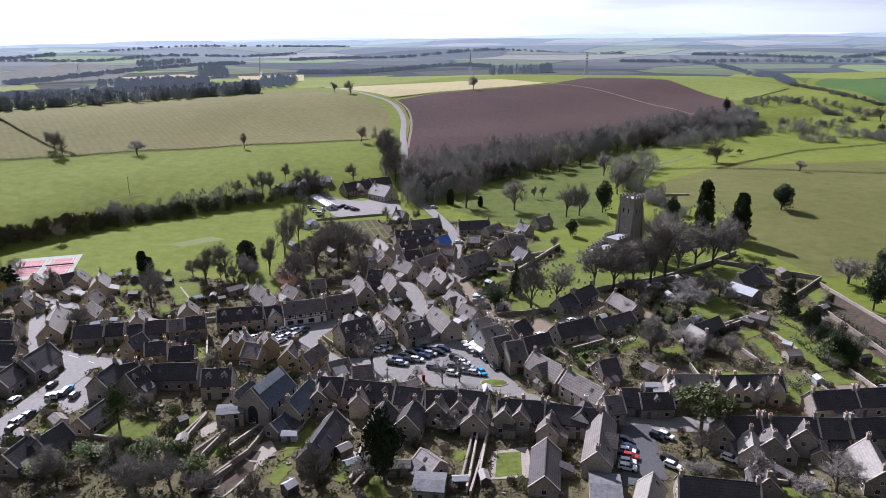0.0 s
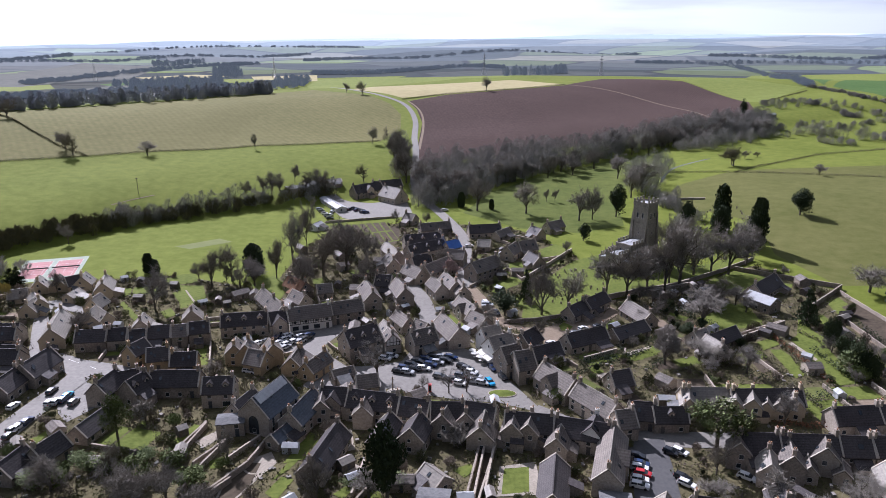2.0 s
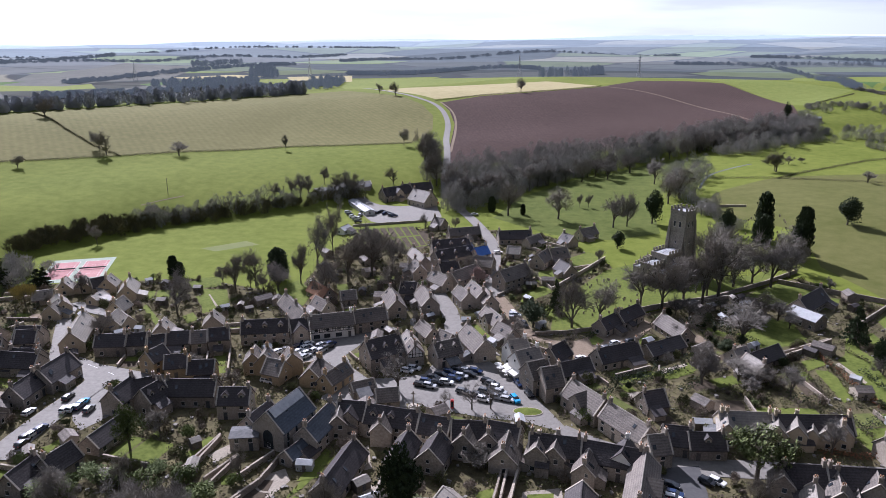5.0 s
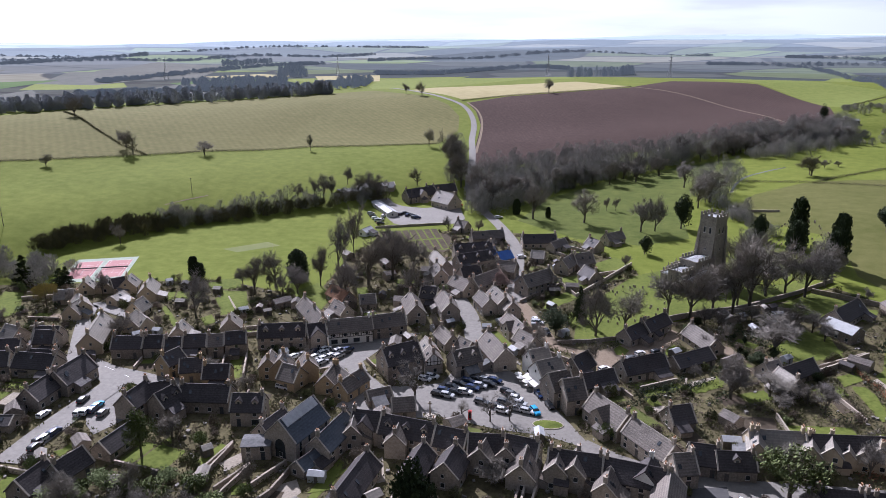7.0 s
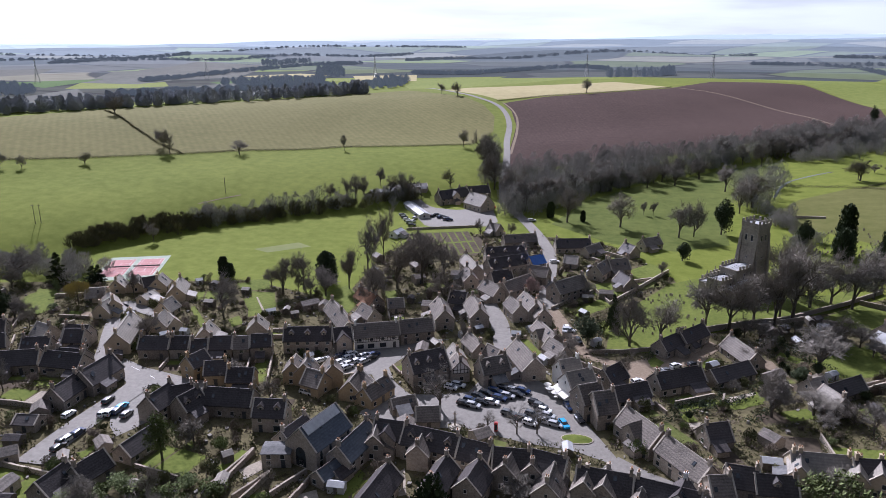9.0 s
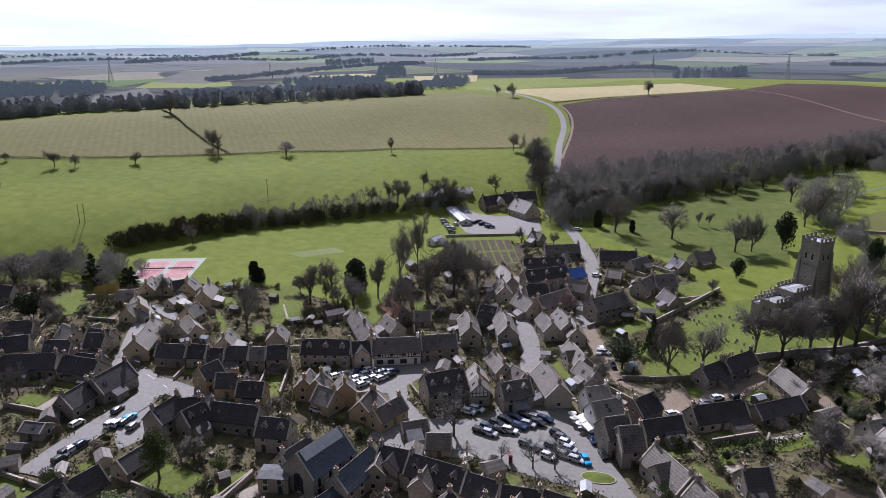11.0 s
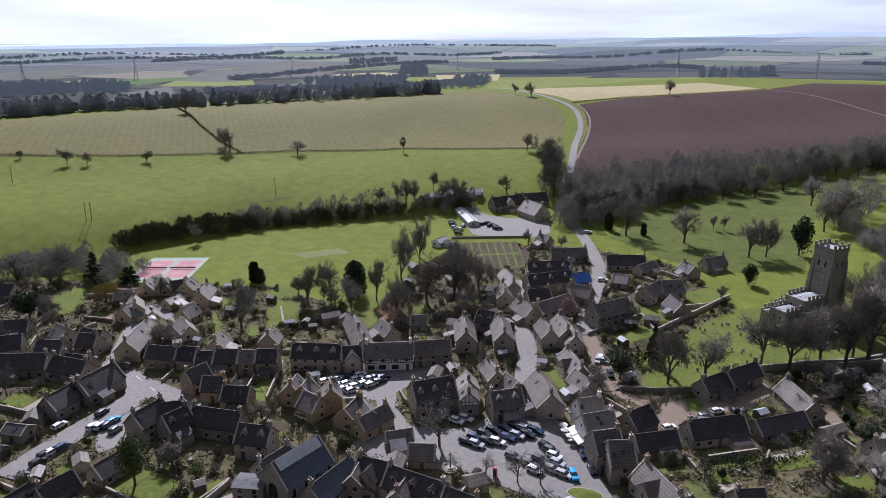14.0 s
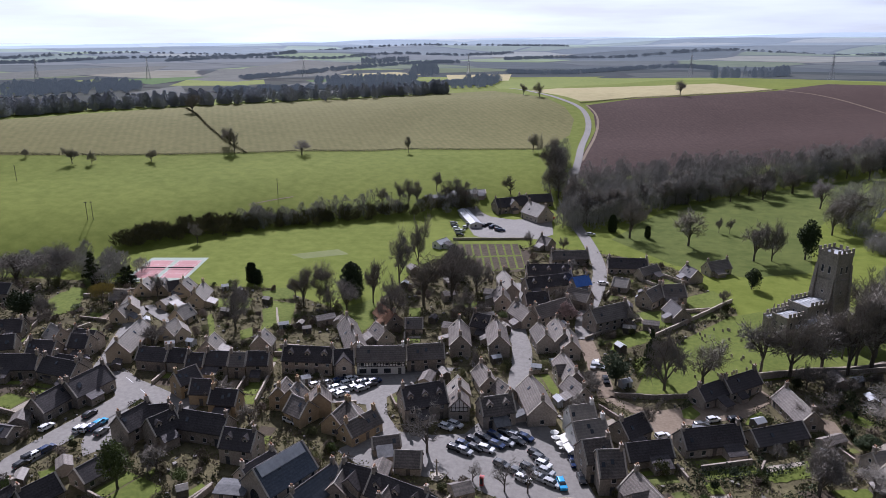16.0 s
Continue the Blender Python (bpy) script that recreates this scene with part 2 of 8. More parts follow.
M["metal"] = material("grey_metal", (0.2, 0.2, 0.2), (0.36, 0.36, 0.36), 0.3, 0.45, 0, 0.1, 2, 0.2, 0.5, 0.6)
M["fallow"] = material("fallow_soil", (0.088, 0.092, 0.085), (0.14, 0.142, 0.125), 12, 0.95, 0.3, 0.6, 120, 0.4)
# paler and bluer than the near twigs: haze put into the base colour
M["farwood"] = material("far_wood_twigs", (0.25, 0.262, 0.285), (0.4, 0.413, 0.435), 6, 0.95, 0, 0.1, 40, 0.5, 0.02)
M["felt"] = material("roofing_felt", (0.09, 0.09, 0.092), (0.19, 0.19, 0.19), 0.8, 0.9, 0.2, 0.3, 3, 0.4)
M["coping"] = material("coping_stone", (0.3, 0.265, 0.215), (0.5, 0.455, 0.385), 0.5, 0.9, 0.3, 0.2, 4, 0.4)
M["dull"] = material("winter_grass", (0.13, 0.15, 0.06), (0.2, 0.215, 0.095), 20, 0.95, 0.2, 0.6, 150, 0.4)
M["pasture"] = material("dry_pasture", (0.084, 0.092, 0.025), (0.13, 0.127, 0.045), 7, 0.9, 0.35, 0.6, 45, 0.5)
M["clutter"] = material("garden_oddments", (0.06, 0.052, 0.044), (0.36, 0.34, 0.31), 1.1, 0.8, 0, 0.1, 3, 0.5)
M["park"] = material("park_grass", (0.06, 0.08, 0.018), (0.115, 0.132, 0.035), 6, 0.9, 0.35, 0.5, 40, 0.45)
M["water"] = material("stream_water", (0.03, 0.035, 0.035), (0.06, 0.07, 0.07), 2, 0.06, 0.1, 0.4, 10, 0.2, 0.9)
M["postbox"] = material("red_paint", (0.42, 0.02, 0.02), (0.55, 0.04, 0.035), 0.3, 0.35, 0, 0.1, 2, 0.2, 0.6)


# ---- the lie of the land ----
def ease(v):
    v = min(max(v, 0.0), 1.0)
    return v * v * (3 - 2 * v)


def height(x, y):
    """The valley floor, the hill behind the village, its crest, the eastern pastures and the far plateau."""
    if x > -79:
        foot = 430 + 0.70 * (x + 79)
    elif x > -173:
        foot = 430 + 0.62 * (x + 79)
    elif x > -211:
        foot = 371.7 + 1.5 * (x + 173)
    else:
        foot = 314.7 + (x + 211)
    d = y - foot
    up = max(d, 0.0)
    rise = 20 * (1 - math.exp(-up / 60)) + 18 * ease((up - 130) / 250)
    crest = 500 - 0.1 * min(max(x + 400, -200), 500)
    rise -= 20 * ease((d - crest) / 260) * ease((150 - x) / 250)
    r = math.hypot(x, y)
    east = 9 * ease((x - 90) / 130) * ease((y - 250) / 170) + 16 * ease((r - 650) / 600) * ease((x - 60) / 250)
    near = rise + (east if d < 0 else east * math.exp(-up / 150))
    turn = math.degrees(math.atan2(x, max(y, 1.0)))
    far = 16 + (68 + 1.1 * min(max(turn, -42.0), 24.0)) * ease((r - 1500) / 3300)
    far += (9 * math.sin(r / 190 + 2.5 * math.sin(turn / 9)) + 6 * math.sin(r / 83 + turn / 4)) * ease((r - 1900) / 900) * ease((5200 - r) / 900)
    w = ease((r - 1050) / 650)
    return near * (1 - w) + far * w


def stops(middle_from, middle_to, step, low, high, growth):
    out, a, s = [], middle_from, step
    while a > low:
        s *= growth
        a -= s
        out.insert(0, max(a, low))
    a = middle_from
    while a <= middle_to:
        out.append(a)
        a += step
    s = step
    while a < high:
        out.append(a)
        s *= growth
        a += s
    return out + [high]


GX = stops(-480, 360, 8.0, -4700, 4700, 1.085)
GY = stops(60, 980, 8.0, -900, 4880, 1.045)
GZ = [[height(x, y) for x in GX] for y in GY]


def link(name, verts, faces, mats, parent=None, smooth=False, index=None):
    me = bpy.data.meshes.new(name)
    me.from_pydata(verts, [], faces)
    for m in mats if isinstance(mats, (list, tuple)) else [mats]:
        me.materials.append(m)
    if index is not None:
        me.polygons.foreach_set("material_index", index)
    if smooth:
        me.polygons.foreach_set("use_smooth", [True] * len(me.polygons))
    ob = new(name, me)
    ob.parent = parent
    return ob


nx = len(GX)
verts = [(x, y, GZ[j][i]) for j, y in enumerate(GY) for i, x in enumerate(GX)]
faces = []
for j in range(len(GY) - 1):
    for i in range(nx - 1):
        a = j * nx + i
        faces += [(a, a + 1, a + nx + 1), (a, a + nx + 1, a + nx)]
ground = link("ground", verts, faces, M["grass"], smooth=True)
tagged(ground, "green spring pasture over a broad shallow valley", "ground", kind="structure")


def inside(px, py, poly):
    hit, k = False, len(poly) - 1
    for i in range(len(poly)):
        (x1, y1), (x2, y2) = poly[i], poly[k]
        if (y1 > py) != (y2 > py) and px < (x2 - x1) * (py - y1) / (y2 - y1) + x1:
            hit = not hit
        k = i
    return hit


def clipped(poly, tri):
    out = poly
    for k in range(3):
        (ax, ay), (bx, by) = tri[k], tri[(k + 1) % 3]
        side = [(bx - ax) * (p[1] - ay) - (by - ay) * (p[0] - ax) for p in out]
        nxt = []
        for i in range(len(out)):
            p, q, s, t = out[i], out[(i + 1) % len(out)], side[i], side[(i + 1) % len(out)]
            if s >= 0:
                nxt.append(p)
            if (s >= 0) != (t >= 0):
                f = s / (s - t)
                nxt.append((p[0] + f * (q[0] - p[0]), p[1] + f * (q[1] - p[1])))
        out = nxt
        if len(out) < 3:
            return []
    return out


def place_of(row, v):
    return int(np.searchsorted(row, v, side="right"))


def drape(polys, lift, verts, faces):
    """Lays flat outlines on the ground, cut along its triangles."""
    for poly in polys:
        xs, ys = [p[0] for p in poly], [p[1] for p in poly]
        i0, i1 = max(place_of(GX, min(xs)) - 1, 0), min(place_of(GX, max(xs)), nx - 1)
        j0, j1 = max(place_of(GY, min(ys)) - 1, 0), min(place_of(GY, max(ys)), len(GY) - 1)
        for j in range(j0, j1):
            for i in range(i0, i1):
                c = [(GX[i], GY[j], GZ[j][i]), (GX[i + 1], GY[j], GZ[j][i + 1]), (GX[i + 1], GY[j + 1], GZ[j + 1][i + 1]), (GX[i], GY[j + 1], GZ[j + 1][i])]
                for tri in ((c[0], c[1], c[2]), (c[0], c[2], c[3])):
                    cut = clipped(poly, [v[:2] for v in tri])
                    if len(cut) < 3:
                        continue
                    a, b, d = (Vector(v) for v in tri)
                    nrm = (b - a).cross(d - a)
                    base = len(verts)
                    for x, y in cut:
                        z = a.z - (nrm.x * (x - a.x) + nrm.y * (y - a.y)) / nrm.z
                        verts.append((x, y, z + lift))
                    faces.append(tuple(range(base, len(verts))))


def ribbon(points, width):
    """A line of the plan as quads of the given width, with mitred joints."""
    v = [Vector(p) for p in points]
    sides = []
    for k in range(len(v)):
        a = (v[k] - v[k - 1]).normalized() if k else (v[1] - v[0]).normalized()
        b = (v[k + 1] - v[k]).normalized() if k < len(v) - 1 else a
        t = (a + b).normalized()
        n = Vector((-t.y, t.x)) * (width / 2) / max(t.dot(a), 0.5)
        sides.append((v[k] + n, v[k] - n))
    return [[tuple(sides[k][1]), tuple(sides[k + 1][1]), tuple(sides[k + 1][0]), tuple(sides[k][0])] for k in range(len(v) - 1)]


def smoothed(points, rounds=2):
    for _ in range(rounds):
        out = [points[0]]
        for a, b in zip(points, points[1:]):
            out += [(0.75 * a[0] + 0.25 * b[0], 0.75 * a[1] + 0.25 * b[1]), (0.25 * a[0] + 0.75 * b[0], 0.25 * a[1] + 0.75 * b[1])]
        points = out + [points[-1]]
    return points


def ccw(poly):
    area = sum(a[0] * b[1] - b[0] * a[1] for a, b in zip(poly, poly[1:] + poly[:1]))
    return poly if area > 0 else poly[::-1]


def area(name, mat, lift, label, *flat):
    pts = [(flat[k], flat[k + 1]) for k in range(0, len(flat), 2)]
    v, f = [], []
    drape([ccw(pts)], lift, v, f)
    return tagged(link(name, v, f, M[mat], smooth=True), label, name.replace("_", " "), kind="structure")


def road(name, mat, width, lift, label, *flat):
    pts = smoothed([(flat[k], flat[k + 1]) for k in range(0, len(flat), 2)])
    v, f = [], []
    drape([ccw(q) for q in ribbon(pts, width)], lift, v, f)
    return tagged(link(name, v, f, M[mat], smooth=True), label, "road", kind="structure")


area("garden_ground", "garden", 0.02, "rough garden ground of soil, grass and beds", -155.6, 282, -120, 289, -74, 272, -73, 325, -66, 353, -27, 381, 11, 376, 35, 366, 58, 320, 61, 262, 135, 306, 156, 274, 158, 228, 260, 60, -300, 60, -330, 200, -260, 262)


# ---- the far country: a patchwork of fields and woods, haze painted in with distance ----
def far_land(name, pale, haze_glow):
    """Winter farmland seen from a mile or more: irregular fields with dark hedges between; pale: how far the colours
    fade into painted haze.
    """
    m = bpy.data.materials.new(name)
    m.use_nodes = True
    n, l = m.node_tree.nodes, m.node_tree.links
    b = n["Principled BSDF"]
    b.inputs["Roughness"].default_value, b.inputs["Specular IOR Level"].default_value = 0.95, 0.02
    geo, mapn, warp, bend = n.new("ShaderNodeNewGeometry"), n.new("ShaderNodeMapping"), n.new("ShaderNodeTexNoise"), n.new("ShaderNodeMixRGB")
    mapn.inputs["Scale"].default_value, mapn.inputs["Rotation"].default_value = (1 / 340, 1 / 230, 0.0), (0, 0, 0.45)
    warp.inputs["Scale"].default_value, warp.inputs["Detail"].default_value = 0.8, 2.0
    bend.inputs["Fac"].default_value, bend.blend_type = 0.35, "ADD"
    l.new(geo.outputs["Position"], mapn.inputs["Vector"])
    l.new(mapn.outputs["Vector"], warp.inputs["Vector"])
    l.new(mapn.outputs["Vector"], bend.inputs["Color1"])
    l.new(warp.outputs["Color"], bend.inputs["Color2"])
    cell, edge, pick, ramp = n.new("ShaderNodeTexVoronoi"), n.new("ShaderNodeTexVoronoi"), n.new("ShaderNodeSeparateColor"), n.new("ShaderNodeValToRGB")
    edge.feature = "DISTANCE_TO_EDGE"
    for t in (cell, edge):
        t.voronoi_dimensions = "2D"
        t.inputs["Scale"].default_value = 1.0
        l.new(bend.outputs["Color"], t.inputs["Vector"])
    l.new(cell.outputs["Color"], pick.inputs["Color"])
    l.new(pick.outputs["Red"], ramp.inputs["Fac"])
    ramp.color_ramp.interpolation = "CONSTANT"
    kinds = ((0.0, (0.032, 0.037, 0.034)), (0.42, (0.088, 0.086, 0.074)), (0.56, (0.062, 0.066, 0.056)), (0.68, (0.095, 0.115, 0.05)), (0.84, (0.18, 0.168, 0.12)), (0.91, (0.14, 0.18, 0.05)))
    # haze tone that field and hedge colours fade towards
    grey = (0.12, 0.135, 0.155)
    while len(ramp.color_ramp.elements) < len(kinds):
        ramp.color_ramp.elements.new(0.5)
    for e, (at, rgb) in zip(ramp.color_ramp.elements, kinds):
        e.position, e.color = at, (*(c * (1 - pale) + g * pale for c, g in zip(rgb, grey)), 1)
    grain, soft, mix, line, hedged = n.new("ShaderNodeTexNoise"), n.new("ShaderNodeMapRange"), n.new("ShaderNodeMixRGB"), n.new("ShaderNodeMapRange"), n.new("ShaderNodeMixRGB")
    grain.inputs["Scale"].default_value, grain.inputs["Detail"].default_value = 1 / 45, 4.0
    l.new(geo.outputs["Position"], grain.inputs["Vector"])
    l.new(grain.outputs["Fac"], soft.inputs["Value"])
    soft.inputs["To Min"].default_value, soft.inputs["To Max"].default_value = 0.6, 1.4
    mix.blend_type = "MULTIPLY"
    mix.inputs["Fac"].default_value = 0.8
    l.new(ramp.outputs["Color"], mix.inputs["Color1"])
    l.new(soft.outputs["Result"], mix.inputs["Color2"])
    line.inputs["From Min"].default_value, line.inputs["From Max"].default_value = 0.02, 0.05
    l.new(edge.outputs["Distance"], line.inputs["Value"])
    l.new(line.outputs["Result"], hedged.inputs["Fac"])
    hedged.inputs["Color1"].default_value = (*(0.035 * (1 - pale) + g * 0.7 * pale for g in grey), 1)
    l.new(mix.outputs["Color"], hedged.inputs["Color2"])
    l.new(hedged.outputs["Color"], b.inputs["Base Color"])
    # even emission imitates haze over the land, which is no light source
    b.inputs["Emission Color"].default_value, b.inputs["Emission Strength"].default_value = (*haze_glow, 1), 1.0 if max(haze_glow) > 0 else 0.0
    return m


# haze colour, given as emission to distant land and trees
HAZE_TINT = (0.215, 0.26, 0.285)
# twigs of the farthest trees: haze put in as blue-grey colour and emission
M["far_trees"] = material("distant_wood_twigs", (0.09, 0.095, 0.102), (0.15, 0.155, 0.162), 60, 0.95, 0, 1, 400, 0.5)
M["far_trees"].node_tree.nodes["Principled BSDF"].inputs["Emission Color"].default_value = (*HAZE_TINT, 1)
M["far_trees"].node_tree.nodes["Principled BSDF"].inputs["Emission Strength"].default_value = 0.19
# ring start in metres, haze fade of the colours, haze emission
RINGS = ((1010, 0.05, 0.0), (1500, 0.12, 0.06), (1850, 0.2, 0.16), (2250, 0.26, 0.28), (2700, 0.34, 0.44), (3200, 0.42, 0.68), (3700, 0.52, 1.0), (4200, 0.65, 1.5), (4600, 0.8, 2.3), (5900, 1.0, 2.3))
for (r0, pale, haze_level), (r1, _, _) in zip(RINGS, RINGS[1:]):
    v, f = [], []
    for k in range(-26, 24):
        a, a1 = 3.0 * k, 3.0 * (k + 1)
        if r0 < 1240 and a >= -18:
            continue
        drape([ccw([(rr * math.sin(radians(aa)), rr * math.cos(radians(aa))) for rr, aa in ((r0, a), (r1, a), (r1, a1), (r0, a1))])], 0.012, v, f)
    tagged(link("far_fields" if r0 < 1800 else "backdrop", v, f, far_land("distant_farmland", pale, tuple(haze_level * c for c in HAZE_TINT)), smooth=True), "distant patchwork of winter farmland and woods", "farmland", kind="structure")


# ---- makers ----
def box(v, f, x0, x1, y0, y1, z0, z1):
    b = len(v)
    v += [(x0, y0, z0), (x1, y0, z0), (x1, y1, z0), (x0, y1, z0), (x0, y0, z1), (x1, y0, z1), (x1, y1, z1), (x0, y1, z1)]
    f += [(b, b + 3, b + 2, b + 1), (b + 4, b + 5, b + 6, b + 7), (b, b + 1, b + 5, b + 4), (b + 1, b + 2, b + 6, b + 5), (b + 2, b + 3, b + 7, b + 6), (b + 3, b, b + 4, b + 7)]


def prism(v, f, outline, x0, x1):
    """An outline in y and z, drawn out along x."""
    b, n = len(v), len(outline)
    v += [(x0, y, z) for y, z in outline] + [(x1, y, z) for y, z in outline]
    f += [tuple(range(b + n - 1, b - 1, -1)), tuple(range(b + n, b + 2 * n))]
    f += [(b + k, b + (k + 1) % n, b + n + (k + 1) % n, b + n + k) for k in range(n)]


def tube(v, f, a, b, ra, rb, sides=6):
    a, b = Vector(a), Vector(b)
    t = (b - a).normalized()
    u = t.orthogonal().normalized()
    w = t.cross(u)
    s = len(v)
    for p, r in ((a, ra), (b, rb)):
        v += [tuple(p + (u * math.cos(k * math.tau / sides) + w * math.sin(k * math.tau / sides)) * r) for k in range(sides)]
    f += [(s + k, s + (k + 1) % sides, s + sides + (k + 1) % sides, s + sides + k) for k in range(sides)]
    f += [tuple(range(s + sides - 1, s - 1, -1)), tuple(range(s + sides, s + 2 * sides))]


def shape(name, build, mats):
    """A mesh that several objects may share."""
    v, f = [], []
    build(v, f)
    me = bpy.data.meshes.new(name)
    me.from_pydata(v, [], f)
    me.materials.append(mats)
    return me


def put(name, me, parent, m):
    ob = new(name, me)
    ob.parent, ob.matrix_basis = parent, m
    return ob


def stone_wall(tall, *flat):
    pts = [(flat[k], flat[k + 1]) for k in range(0, len(flat), 2)]
    v, f = [], []
    rnd = random.Random(int(abs(flat[0] * 10)))
    for (ax, ay), (bx, by) in zip(pts, pts[1:]):
        n = max(2, int(math.hypot(bx - ax, by - ay) / 3))
        for q in ribbon([(ax + (bx - ax) * k / n, ay + (by - ay) * k / n) for k in range(n + 1)], 0.5):
            b = len(v)
            zs = [height(x, y) for x, y in q]
            top = tall + rnd.uniform(-0.08, 0.08)
            v += [(x, y, z - 0.3) for (x, y), z in zip(q, zs)] + [(x, y, z + top) for (x, y), z in zip(q, zs)]
            f += [(b + 4, b + 5, b + 6, b + 7), (b, b + 1, b + 5, b + 4), (b + 1, b + 2, b + 6, b + 5), (b + 2, b + 3, b + 7, b + 6), (b + 3, b, b + 4, b + 7)]
    return tagged(link("garden_wall", v, f, M["stone"]), "weathered drystone boundary wall of grey limestone", "wall", kind="structure")


def tufts(v, f, rnd, cx, cy, cz, r, count, size, flat=1.0):
    """Small leaves or twig ends, strewn through a lump."""
    for _ in range(count):
        d = Vector((rnd.gauss(0, 1), rnd.gauss(0, 1), rnd.gauss(0, 1))).normalized()
        p = Vector((cx, cy, cz)) + Vector((d.x, d.y, d.z * flat)) * r * rnd.uniform(0.62, 1.06)
        a = Vector((rnd.gauss(0, 1), rnd.gauss(0, 1), rnd.gauss(0, 1))).normalized() * size * rnd.uniform(0.6, 1.4)
        c = a.orthogonal().normalized() * size * rnd.uniform(0.4, 0.9)
        b = len(v)
        v += [tuple(p - a), tuple(p + c), tuple(p + a), tuple(p - c * 0.6)]
        f.append((b, b + 1, b + 2, b + 3))


def hedge(tall, *flat):
    pts = [(flat[k], flat[k + 1]) for k in range(0, len(flat), 2)]
    v, f = [], []
    rnd = random.Random(int(abs(flat[0] * 7)))
    for (ax, ay), (bx, by) in zip(pts, pts[1:]):
        n = max(1, int(math.hypot(bx - ax, by - ay) / 0.9))
        for k in range(n):
            x, y = ax + (bx - ax) * (k + rnd.random()) / n, ay + (by - ay) * (k + rnd.random()) / n
            h = tall * rnd.uniform(0.6, 1.25)
            tufts(v, f, rnd, x, y, height(x, y) + h * 0.45, h * 0.62, 16, 0.3)
    return tagged(link("hedge", v, f, M["hedge"]), "low bare brown-green field hedge along the boundary", "hedge", kind="stuff")


def window_shape(w, h):
    def frame_build(v, f):
        prism(v, f, [(-0.05, -h / 2), (0.09, -h / 2 - 0.1), (0.1, -h / 2), (0.03, -h / 2 + 0.06), (0.03, h / 2), (-0.05, h / 2)], -w / 2, w / 2)

    def pane_build(v, f):
        box(v, f, -w / 2 + 0.06, w / 2 - 0.06, -0.03, 0.045, -h / 2 + 0.08, h / 2 - 0.06)

    return shape("window", frame_build, M["frame"]), shape("pane", pane_build, M["glass"])


WIN = {"n": window_shape(1.1, 1.25), "s": window_shape(0.8, 0.95), "shop": window_shape(2.2, 1.6), "tall": window_shape(1.0, 2.6)}


def stack_build(v, f):
    box(v, f, -0.45, 0.45, -0.35, 0.35, -2.2, 1.15)
    box(v, f, -0.53, 0.53, -0.43, 0.43, 1.15, 1.32)
    box(v, f, -0.5, 0.5, -0.4, 0.4, 0.2, 0.32)


def pot_build(v, f):
    tube(v, f, (0, 0, 0), (0, 0, 0.5), 0.15, 0.12, 8)
    tube(v, f, (0, 0, 0.44), (0, 0, 0.54), 0.16, 0.16, 8)


def dormer_build(v, f):
    prism(v, f, [(-0.8, -1.6), (0.8, -1.6), (0.8, 0.1), (0, 0.85), (-0.8, 0.1)], -2.3, 0.0)


def dormer_roof_build(v, f):
    prism(v, f, [(-1.05, 0.0), (0, 1.0), (1.05, 0.0), (1.05, 0.16), (0, 1.18), (-1.05, 0.16)], -2.3, 0.2)


def door_build(v, f):
    box(v, f, -0.5, 0.5, -0.03, 0.05, 0.0, 2.05)
    box(v, f, -0.6, 0.6, -0.03, 0.1, 2.05, 2.2)


SKYLIGHT = shape("skylight", lambda v, f: box(v, f, -0.4, 0.4, -0.55, 0.55, -0.05, 0.12), M["glass"])
STACK = {k: shape("chimney", stack_build, M[k]) for k in ("stone", "yellow", "pale", "white")}
POT, DOOR = shape("pot", pot_build, M["clay"]), shape("door", door_build, M["door"])
DORMER = {k: shape("dormer", dormer_build, M[k]) for k in ("stone", "white")}
DORMER_ROOF = {k: shape("dormer_roof", dormer_roof_build, M[k]) for k in ("slate", "tile")}
STYLES = {
    "e": ("pale", "light_tile", "buff stone estate house with pale tiled gables"), "es": ("pale", "slate", "buff stone estate house with dark tiled roof"),
    "s": ("stone", "slate", "grey limestone cottage with dark slate roof"), "t": ("stone", "tile", "limestone house with mossy stone-slate roof"),
    "l": ("stone", "light_tile", "limestone house with sunlit pale roof"), "ys": ("yellow", "slate", "ochre limestone cottage with dark slate roof"),
    "yt": ("yellow", "tile", "ochre limestone house with stone-slate roof"), "w": ("white", "lead", "low white building with pale metal roof"),
    "w2": ("white", "tile", "whitewashed cottage with stone-slate roof"), "wl": ("white", "light_tile", "white rendered gabled shop on the square"),
    "wr": ("stone", "lead", "stone barn with pale sheet roof"), "ww": ("white", "slate", "narrow white rendered house with slate roof"),
    "f": ("stone", "felt", "low outbuilding with a flat grey roof"), "p": ("pale", "light_tile", "new buff stone house with pale gables"),
    "ps": ("pale", "slate", "new buff stone terrace with slate roof"), "c": ("stone", "blueslate", "stone chapel with arched window and slate roof"),
    "u": ("stone", "blueslate", "stone house with blue-grey slate roof"), "b": ("stone", "tarp", "stone house with roof under blue tarpaulin"),
    "ht": ("stone", "tile", "stone house with a black and white timbered gable"), "r": ("stone", "red_tile", "stone house with red clay tiles"), "tb": ("white", "tile", "half-timbered black and white inn with stone-slate roof"),
}


def glaze(parent, kind, m):
    fr = put("window", WIN[kind][0], parent, m)
    put("pane", WIN[kind][1], fr, Matrix.Identity(4))


